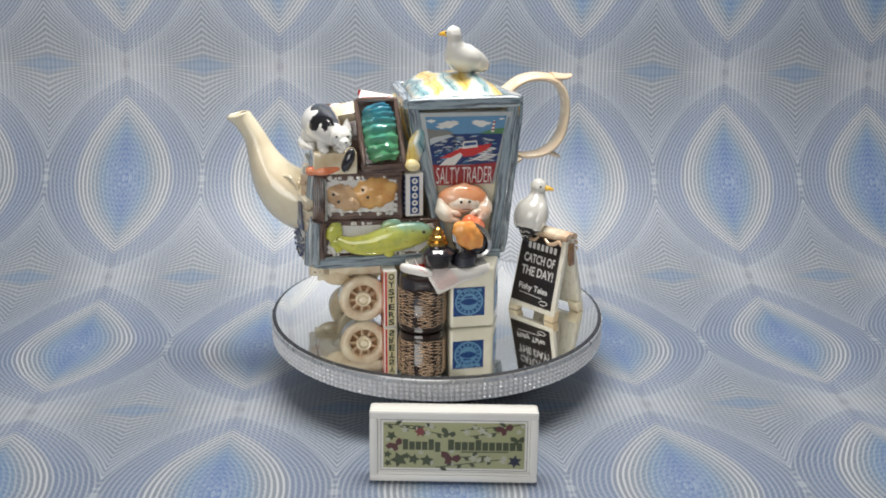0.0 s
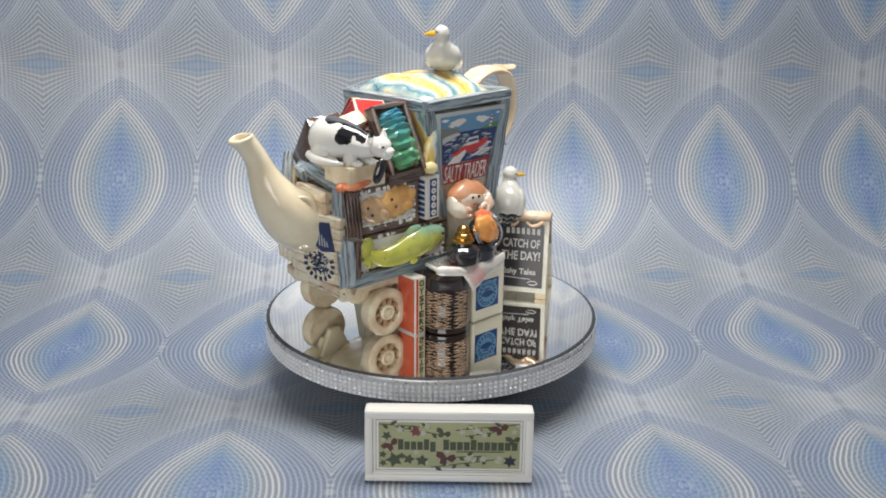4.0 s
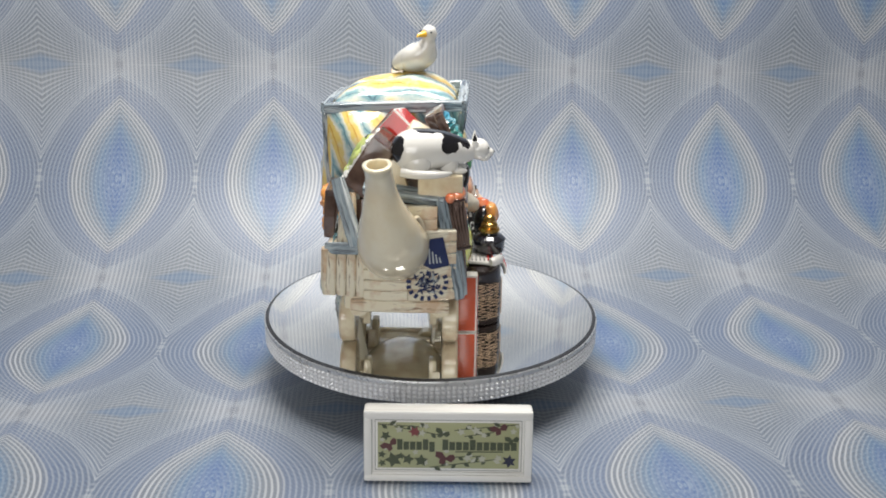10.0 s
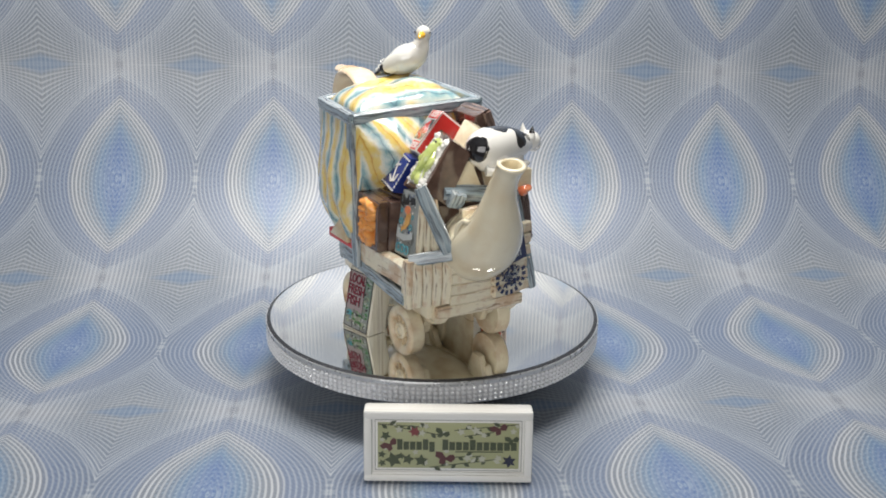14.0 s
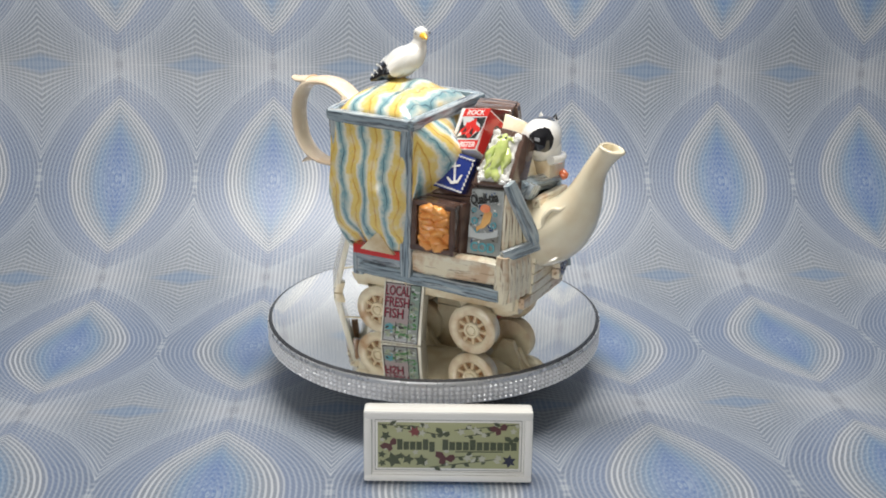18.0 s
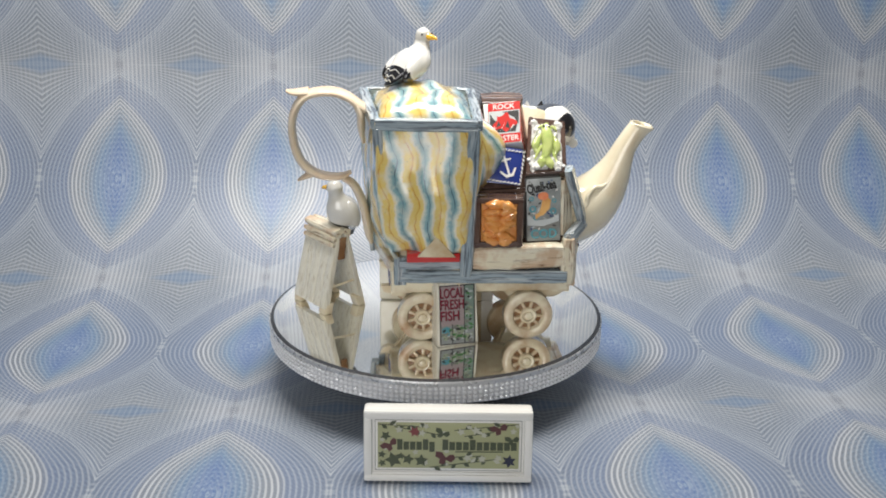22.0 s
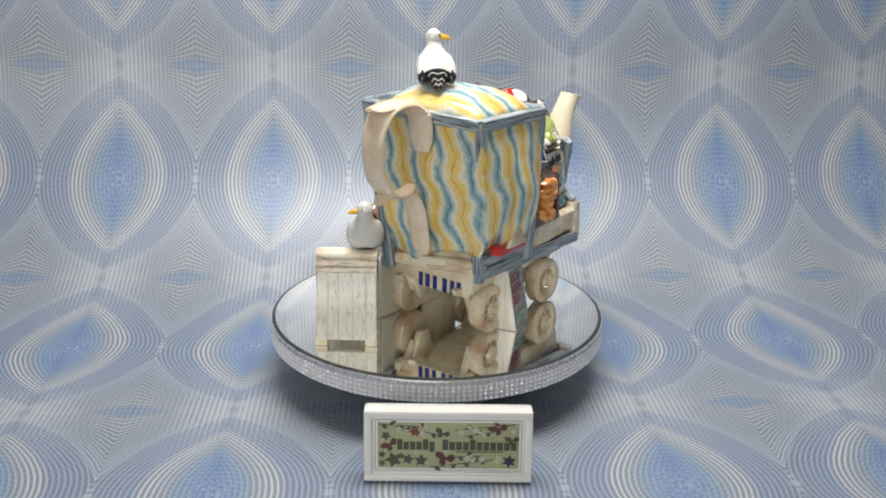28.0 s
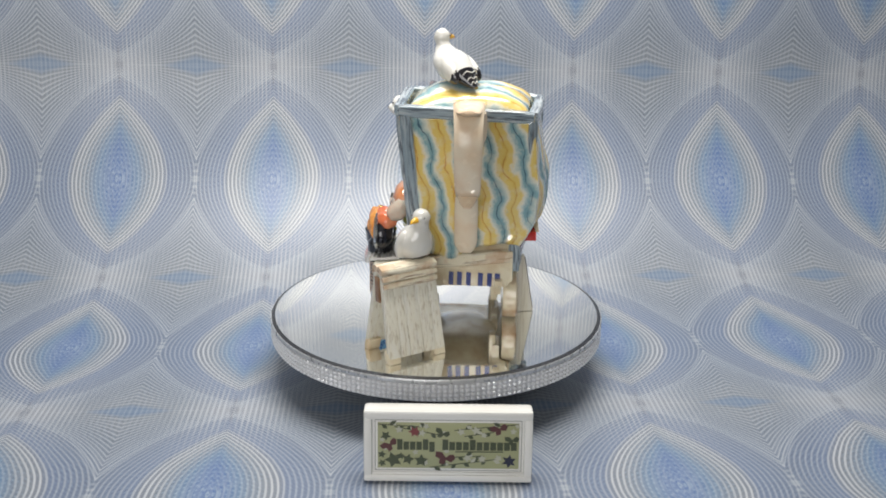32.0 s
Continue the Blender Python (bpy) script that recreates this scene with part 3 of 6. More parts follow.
def turntable():
    tt = thing("turntable", "round mirrored turntable with a band of clear rhinestones", "turntable", (0, 0, HT))
    ex, ey = -1.5, 2.0
    part("mirror", lathe([(0.01, -0.4), (121.4, -0.4), (121.4, 3.6), (0.01, 3.6)], c=(ex, ey, 0), seg=240), MIRROR, tt, "round mirror top", False)
    part("glass_edge", lathe([(124.0, -0.4), (124.6, -0.4), (124.9, -0.1), (124.9, 2.0), (124.7, 2.5), (124.0, 2.6)], c=(ex, ey, 0), seg=160, ring=True), SILVERGLASS, tt, "pale polished glass edge")
    part("bevel", lathe([(121.4, 1.0), (124.0, 1.0), (124.0, 2.9), (121.4, 3.59)], c=(ex, ey, 0), seg=240, ring=True), DARKGLASS, tt, "thin dark glass bevel", False)
    band = part("rim_band", lathe([(60, -13.6), (123.2, -13.6), (123.6, -13.2), (123.6, -0.8), (123.0, -0.42), (60, -0.42)], c=(ex, ey, 0), seg=128), BANDBASE, tt, "silver band set with rhinestones")
    # four rows of small faceted studs
    n, rows = 210, 4
    rnd = random.Random(5)
    bm = bmesh.new()
    for r in range(rows):
        z = -11.9 + r * 3.1
        for k in range(n):
            a = 2 * math.pi * k / n
            ca, sa = math.cos(a), math.sin(a)
            tu, tw = rnd.uniform(-0.16, 0.16), rnd.uniform(-0.16, 0.16)

            def at(d, q, w):
                u, w = 1.55 * q * math.cos(w), 1.36 * q * math.sin(w)
                d += (u * tu + w * tw) * (d > 0.5)
                return bm.verts.new((ex + (123.5 + d) * ca - u * sa, ey + (123.5 + d) * sa + u * ca, z + w))
            rings = [[at(d, q, math.pi * (j + 0.5) / 4) for j in range(8)] for d, q in ((0.0, 1.1), (0.7, 1.0), (1.3, 0.52))]
            for p, q in zip(rings, rings[1:]):
                for j in range(8):
                    bm.faces.new((p[j], p[(j + 1) % 8], q[(j + 1) % 8], q[j]))
            bm.faces.new(rings[2])
    tagged(part("rhinestone_crust", bm, CRYSTAL, band, "rows of clear cut rhinestones", False), kind="stuff")
    part("hub", lathe([(0.01, -30), (30, -30), (32, -14), (0.01, -14)], c=(0, 0, 0)), DARKPLASTIC, tt, "dark plastic hub")
    base = thing("motor_stand", "dark round plastic motor stand under the turntable", "motor stand", (0, 0, 0))
    part("housing", lathe([(0.01, 1.6), (68, 1.6), (70, 4), (68, 12), (60, 14.6), (0.01, 14.6)]), DARKPLASTIC, base)
    return tt


TABLE = turntable()


def plaque():
    pl = thing("name_plaque", "white glazed ceramic plaque with a printed floral panel", "plaque", (0.0, -0.164, 0.0016))
    pl.matrix_basis = pose(0.0095, -0.1715, 0.0024, -7, 0, -0.6)
    w, h = 52.0, 46.4
    bm = bmesh.new()
    part("block", box(-w, w, 0, 13, 0, h, 2.6, bm), PLAQUE, pl, "thick white glazed block with rounded edges")
    for x0, x1, z0, z1 in ((-w + 0.2, w - 0.2, h - 6.0, h - 0.4), (-w + 0.2, w - 0.2, 0.2, 4.6), (-w + 0.2, -w + 5.4, 4.0, h - 5.4), (w - 5.4, w - 0.2, 4.0, h - 5.4)):
        part("rim", box(x0, x1, -2.2, 3, z0, z1, 1.5), PLAQUE, pl)
    part("ledge", box(-w + 5.0, w - 5.0, -1.0, 2, 4.2, 6.2, 0.8), PLAQUE, pl)
    part("panel", box(-43.2, 43.6, -0.4, 1, 8.6, 38.2, 0.15), SAGE, pl, "printed sage green floral panel")
    m = Matrix.Translation((0, -0.00042, 0)) @ pose(0, 0, 0, 90, 0, 0)
    for x0, x1, z0, z1 in ((-44.9, 45.3, 7.0, 7.35), (-44.9, 45.3, 39.5, 39.9), (-44.9, -44.55, 7.35, 39.5), (44.95, 45.3, 7.35, 39.5)):
        part("line", poly([(x0, z0), (x1, z0), (x1, z1), (x0, z1)], 0.2), GREYLINE, pl, "", False, Matrix.Translation((0, 0.0001, 0)) @ pose(0, 0, 0, 90, 0, 0))
    rnd = random.Random(4)
    # the two words of the printed name, as rows of bars
    for x0, n, step in ((-31.2, 6, 3.95), (-3.4, 11, 4.2)):
        for k in range(n):
            x, lo, hi = x0 + step * k, 20.6 - (1.2 if n == 6 and k == 5 else 0), 25.8 + (1.6 if k in (0, 4) else 0)
            part("word", poly([(x, lo), (x + step - 0.7, lo + 0.1), (x + step - 0.7, hi), (x, hi + 0.1)], 0.3), LEAFGREEN, pl, "dark green lettering", False, m)
    part("word", poly([(4.5, 19.2), (34, 19.4), (34, 20.0), (4.5, 19.8)], 0.25), LEAFGREEN, pl, "", False, m)

    def leaf(x, z, a, l, w, mat, name="leaf"):
        lx, lz, px, pz = math.cos(a) * l, math.sin(a) * l, -math.sin(a) * w, math.cos(a) * w
        part(name, poly([(x, z), (x + lx * 0.3 + px * 0.8, z + lz * 0.3 + pz * 0.8), (x + lx * 0.6 + px, z + lz * 0.6 + pz), (x + lx, z + lz), (x + lx * 0.6 - px, z + lz * 0.6 - pz), (x + lx * 0.3 - px * 0.8, z + lz * 0.3 - pz * 0.8)], 0.16 + 0.04 * rnd.random()), mat, pl, "", False, m)

    def sprig(x0, z0, x1, z1, n):
        d = Vector((x1 - x0, z1 - z0)).normalized()
        q = Vector((-d.y, d.x)) * 0.28
        part("twig", poly([(x0 - q.x, z0 - q.y), (x1 - q.x, z1 - q.y), (x1 + q.x, z1 + q.y), (x0 + q.x, z0 + q.y)], 0.12), LEAFGREEN, pl, "", False, m)
        for i in range(n):
            t = (i + 0.5) / n
            a = math.atan2(d.y, d.x) + (-0.6, 0.6, 2.6, -2.5)[i % 4]
            leaf(x0 + (x1 - x0) * t, z0 + (z1 - z0) * t, a, rnd.uniform(3.6, 5.4), 1.15, PALESAGE if i % 3 == 2 else LEAFGREEN)

    def star(x, z, r, mat, name="leaf", n=5, a0=0.0):
        pts = []
        for k in range(2 * n):
            q = r if k % 2 == 0 else r * 0.52
            pts.append((x + q * math.cos(a0 + math.pi * k / n), z + q * 0.95 * math.sin(a0 + math.pi * k / n)))
        part(name, poly(pts, 0.2 + 0.05 * rnd.random()), mat, pl, "", False, m)

    def butterfly(x, z, s, mat, turn=0.0):
        pts = [(0, 0), (-1.0, 2.2), (-3.2, 2.9), (-3.6, 1.0), (-2.2, 0.0), (-2.8, -1.8), (-1.0, -2.2), (0, -0.8), (1.6, -2.0), (3.2, -0.8), (2.8, 0.8), (1.2, 0.8)]
        c, q = math.cos(turn), math.sin(turn)
        part("butterfly", poly([(x + (a * c - b * q) * s, z + (a * q + b * c) * s) for a, b in pts], 0.32), mat, pl, "", False, m)
    for x, z, r in ((-40.5, 27, 1.8), (-30, 33.6, 2.6), (-16, 31.6, 2.4), (-13.5, 36, 2.2), (8, 32.5, 2.6), (17, 33.5, 3.0), (22, 30.5, 2.2), (40, 33, 2.2), (-1, 20, 2.0), (12, 15.6, 2.8), (21, 15.0, 2.8), (31, 15.5, 2.6), (-14, 12.2, 2.4), (-38, 22, 2.4), (-20, 19, 2.0)):
        star(x, z, r, PALESAGE, "blossom", 5, rnd.random())
    sprig(-43, 37, -11, 35.2, 7)
    sprig(-33, 35.6, -3, 30, 6)
    sprig(4, 33.5, 43, 37.6, 9)
    sprig(10, 29.6, 28, 32.4, 4)
    sprig(-11, 9.2, 30, 14.8, 9)
    sprig(4, 16, 22, 17, 4)
    for x, z, r in ((-33.5, 14, 5.6), (-24.6, 14.4, 3.9), (-16.5, 13.6, 4.4), (-40.6, 17.4, 2.7), (-40.4, 11.8, 2.6), (-38.2, 29.6, 3.4), (-29, 16.5, 2.6)):
        star(x, z, r, LEAFGREEN, a0=rnd.random())
    star(-20.5, 32.4, 4.0, PETALRED, "flower", 6)
    star(37.6, 13.6, 4.6, DUSKBLUE, "flower", 6, 0.4)
    butterfly(-35.6, 24.2, 1.5, DUSKRED, 0.9)
    butterfly(-3.0, 31.6, 1.3, LEAFGREEN)
    butterfly(-1.2, 15.6, 1.75, DUSKRED, 0.15)
    butterfly(31.6, 34.8, 1.5, DUSKRED, 0.6)
    butterfly(39.6, 27.6, 1.25, LEAFGREEN, 0.4)
    return pl


plaque()

# ---------------------------------------------------------------- the teapot
POT = thing("novelty_teapot", "glazed novelty teapot shaped as a loaded fish market cart", "teapot", (0, 0, HT))


def gull(parent, m, head_yaw=0.0, size=1.0, upright=False, label="white glazed seagull figure with black wing tips"):
    """A perched gull, one mesh: looks along +x, its feet at the origin."""
    bm = bmesh.new()
    if upright:
        line = [(-11, 0, -9, 1.6), (-9.5, 0, -3, 5.6), (-6.5, 0, 4.5, 11.2), (-3, 0, 11, 13.0), (0.5, 0, 17.5, 10.8), (3, 0, 23.6, 6.8), (4, 0, 28, 5.6), (4.6, 0, 31.6, 6.5), (5, 0, 35.6, 4.6), (5.2, 0, 37.6, 0.8)]
        hx, tail = 4.6, -11
    else:
        line = [(-25, 0, 0.4, 1.4), (-19, 0, 3.2, 4.6), (-11, 0, 7.6, 9.4), (-3, 0, 11.8, 12.6), (4.5, 0, 16, 11.4), (8.8, 0, 21.5, 7.4), (10.4, 0, 26.4, 5.1), (11.2, 0, 30.6, 5.5), (11.8, 0, 34.4, 4.5), (12.1, 0, 36.8, 0.8)]
        hx, tail = 11.4, -22
    pts = smooth_path(line, 8)
    tube([q[:3] for q in pts], [(q[3] * (1.0 if upright else 0.82 + 0.18 * min(1.0, max(0.0, (q[2] - 14) / 10))), q[3] * (1.0 if upright or q[2] > 22 else 1.08)) for q in pts], bm, 36)
    for v in bm.verts:
        if v.co.z > 26:
            a = radians(head_yaw) * min(1, (v.co.z - 26) / 5)
            o = Vector((hx, 0, 0))
            d = v.co - o
            v.co = o + Vector((d.x * math.cos(a) - d.y * math.sin(a), d.x * math.sin(a) + d.y * math.cos(a), d.z))
    for s in (-1, 1):
        if upright:
            ball((-5.4, s * 8.2, 10.0), (6.6, 5.6, 12.0), (0, 20, 0), bm, 20, 12)
        else:
            ball((-5.4, s * 8.8, 11.8), (14.5, 4.8, 6.6), (0, -33, -s * 7), bm, 24, 16)
    for f in bm.faces:
        c = f.calc_center_median()
        q = c.z - 3.6 if upright else c.x * 0.75 + c.z * 0.66 + 3.4
        f.material_index = 1 if q + (0.03 if upright else 0.008) * c.y * c.y < 0 else 0
    a = radians(head_yaw)
    d = Vector((math.cos(a), math.sin(a), -0.10))
    o = Vector((hx, 0, 31.2))
    bm.faces.ensure_lookup_table()
    n0 = len(bm.faces)
    tube([o + d * 4.6, o + d * 7.5, o + d * 10.5, o + d * 12.4 + Vector((0, 0, -0.8))], [(2.8, 2.6), (2.2, 2.0), (1.5, 1.3), (0.3, 0.3)], bm, 10, up=(0, 0, 1))
    bm.faces.ensure_lookup_table()
    for f in bm.faces[n0:]:
        f.material_index = 2
    n0 = len(bm.faces)
    s0 = Vector((-math.sin(a), math.cos(a), 0))
    for s in (-1, 1):
        ball(o + d * 3.2 + s0 * s * 5.2 + Vector((0, 0, 1.4)), (0.8, 0.8, 0.8), (0, 0, 0), bm, 8, 6)
    bm.faces.ensure_lookup_table()
    for f in bm.faces[n0:]:
        f.material_index = 1
    # pale scallops over the dark tail
    for i in range(3):
        q = pts[5 + 4 * i]
        b = Vector(q[:3])
        r = q[3]
        back = Vector((-0.75, 0, 0.66)) if not upright else Vector((-0.95, 0, 0.3))
        arc = [b + back * (r * 1.03 * math.cos(w)) + Vector((0, r * 1.03 * math.sin(w), -0.8 * math.cos(6 * w))) for w in [-0.9 + 0.1 * k for k in range(19)]]
        tube(arc, [0.34] * 19, bm, 6, up=(0, 0, 1))
    for v in bm.verts:
        v.co *= size
    return part("gull", bm, [WHITE, BLACK, YELLOW], parent, label, True, m)


# --- tall box of the stall: corner posts, rim, curtain, sign
AT, BT, CT, DT = Vector((-27, -19, 164)), Vector((51, -22, 165)), Vector((44, 68, 160)), Vector((-22, 76, 160))
AB, BB, CB, DB = Vector((-3, -9, 50)), Vector((40, -10, 48)), Vector((27, 58, 50)), Vector((-16, 68, 52))


def side_point(p, q, pb, qb, u, z):
    """A point on a side of the stall, u from one corner to the next, at height z."""
    t = (z - 50) / 112
    a, b = pb.lerp(p, t), qb.lerp(q, t)
    r = a.lerp(b, u)
    return Vector((r.x, r.y, z))


def curtain():
    """Striped cloth round three sides, with hanging folds."""
    sides = [(AT, DT, AB, DB), (DT, CT, DB, CB), (CT, BT, CB, BB)]
    bm = bmesh.new()
    uvl = bm.loops.layers.uv.new("UVMap")
    rows, cols = 40, 36
    grid = []
    run = 0.0
    for k, (p, q, pb, qb) in enumerate(sides):
        length = (q - p).length
        flat = Vector(((q - p).y, -(q - p).x, 0)).normalized() * -1
        for i in range(cols + (k == 2)):
            u = i / cols
            col = []
            diag = Vector((0.72, 0.69, 0))
            edge = math.sin(math.pi * u) ** 0.5
            nrm = flat
            if k == 1 and u > 0.5:
                edge, nrm = 1.0, flat.lerp(diag, (2 * u - 1) ** 2).normalized()
            if k == 2 and u < 0.5:
                edge, nrm = 1.0, flat.lerp(diag, (1 - 2 * u) ** 2).normalized()
            low = (62 + 6 * math.sin(u * 9 + k * 2), 66 + 9 * math.cos(u * 5.2), 63 + 5 * math.sin(u * 7))[k]
            if k == 0:
                low = 104
            if k == 1:
                low = 70.5 + 1.5 * math.sin(9 * u) + 12 * max(0.0, 1 - abs(u - 0.45) / 0.17)
            for j in range(rows + 1):
                z = 161 + (low - 161) * j / rows
                s = j / rows
                bulge = (3, 18, 12)[k] * math.sin(math.pi * min(1, s * 0.92)) * (0.25 + 0.75 * s)
                if k == 0:
                    bulge += 23 * math.sin(math.pi * s ** 0.85) * math.exp(-((u - 0.74) / 0.24) ** 2)
                far = math.exp(-(((u - 1.0) if k == 1 else u) / 0.45) ** 2) if k else 0.0
                crease = 1 - 2 * abs(noise.noise((u * 4.2 + s * 2.4 + k * 5, s * 1.3, 8.0)))
                fold = 1.6 * s * math.sin(u * 17 + 3.0 * math.sin(s * 3 + k)) + 3.2 * s * noise.noise((u * 3.4 + k * 5 + s, s * 3.2, 3.0)) + (1.2 + 2.2 * far) * s * (crease - 0.5)
                pt = side_point(p, q, pb, qb, u, z) + nrm * ((bulge + fold) * (0.25 + 0.75 * edge) + 1.0)
                slant = (0.5, 0.2 * u * u, 0.2)[k] * (161 - z)
                col.append((bm.verts.new(pt), ((run + u * length + slant) * K, z * K)))
            grid.append(col)
        run += length
    for a, b in zip(grid, grid[1:]):
        for j in range(rows):
            q = (a[j], b[j], b[j + 1], a[j + 1])
            f = bm.faces.new([w[0] for w in q])
            for lp, w in zip(f.loops, q):
                lp[uvl].uv = w[1]
    ob = part("curtain", bm, CLOTH, POT, "yellow, teal and white striped cloth hanging round the stall")
    so = ob.modifiers.new("thickness", "SOLIDIFY")
    so.thickness, so.offset = 0.003, -1
    return ob


def stall():
    core = bmesh.new()
    i = 3.0
    hexa(core, [AB + Vector((i, i, -6)), BB + Vector((-i, i, -4)), CB + Vector((-i, -i, -6)), DB + Vector((i, -i, -8)),
                AT + Vector((i, i, -6)), BT + Vector((-i, i, -7)), CT + Vector((-i, -i, -3)), DT + Vector((i, -i, -3))], 1.0)
    part("stall_core", core, CREAM, POT)
    curtain()
    out = Vector((0, -1, 0))
    plank("post", AT + Vector((3, 0, -3)), Vector((-1, -10, 62)), 8.5, 6, out, BLUEWOOD, POT, "blue wood-grained corner post", seed=1)
    plank("post", BT + Vector((-4, 1, -3)), BB + Vector((-3, 0, 1)), 8.5, 7, out, BLUEWOOD, POT, seed=2)
    plank("post", DT + Vector((2.5, -1, -2)), DB + Vector((0, 2, 3)), 8.5, 7, (0, 1, 0), BLUEWOOD, POT, seed=3)
    plank("post", CT + Vector((-2, -1, -3)), CT + Vector((-4, -1.5, -26)), 8, 7, (0.7, 0.7, 0), BLUEWOOD, POT, seed=4)
    plank("post", BT + Vector((0.5, 4, -3)), BB + Vector((4.5, 4, 1)), 8, 7, (1, 0, 0), BLUEWOOD, POT, seed=5)
    for n, (p, q, o) in enumerate(((AT, BT, (0, -1, 0)), (BT, CT, (1, 0, 0)), (CT, DT, (0, 1, 0)), (DT, AT, (-1, 0, 0)))):
        plank("rim_rail", p, q, 8.0, 7.0, o, BLUEWOOD, POT, "blue wood-grained rim rail", seed=10 + n)
    # fold ends of the cloth, white lined, over a red board on the back
    part("cloth_corner", slab((4.6, 75.0, 84), (3.6, 75.0, 84), (-9, 75.4, 70), (17, 76.5, 71), (0, -3, 0), 0.3), CREAM, POT, "turned-up pale corner of the cloth")
    part("red_board", slab((24, 74.2, 73.0), (-12, 72.2, 71.5), (-12, 72.2, 65.5), (24, 74.2, 66.5), (0, -9, 0), 0.4), RED, POT, "red painted board")


def lid():
    bm = bmesh.new()
    uvl = bm.loops.layers.uv.new("UVMap")
    n = 26
    g = []
    for i in range(n + 1):
        row = []
        for j in range(n + 1):
            u, v = i / n, j / n
            a = AT.lerp(BT, u).lerp(DT.lerp(CT, u), v)
            c = (AT + BT + CT + DT) / 4
            x, y = c.x + (a.x - c.x) * 0.93, c.y + (a.y - c.y) * 0.93
            du, dv = abs(2 * u - 1), abs(2 * v - 1)
            h = (1 - du ** 3.6) ** 0.6 * (1 - dv ** 3.0) ** 0.65
            z = 160.5 + 16.0 * h + 3.8 * h * math.exp(-((x - 18) ** 2 + (y - 12) ** 2) / 260) + (1.1 * math.sin(x * 0.30 + y * 0.06) + 1.6 * noise.noise((x * 0.06, y * 0.05, 4.0))) * h
            row.append((bm.verts.new((x, y, z)), (x * K, y * K)))
        g.append(row)
    for i in range(n):
        for j in range(n):
            q = (g[i][j], g[i + 1][j], g[i + 1][j + 1], g[i][j + 1])
            f = bm.faces.new([w[0] for w in q])
            for lp, w in zip(f.loops, q):
                lp[uvl].uv = w[1]
    ld = part("lid", bm, CLOTH, POT, "domed striped cloth lid")
    so = ld.modifiers.new("thickness", "SOLIDIFY")
    so.thickness, so.offset = 0.003, -1
    gull(ld, pose(0.0175, 0.0125, 0.1775, 0, 0, 222), -85)


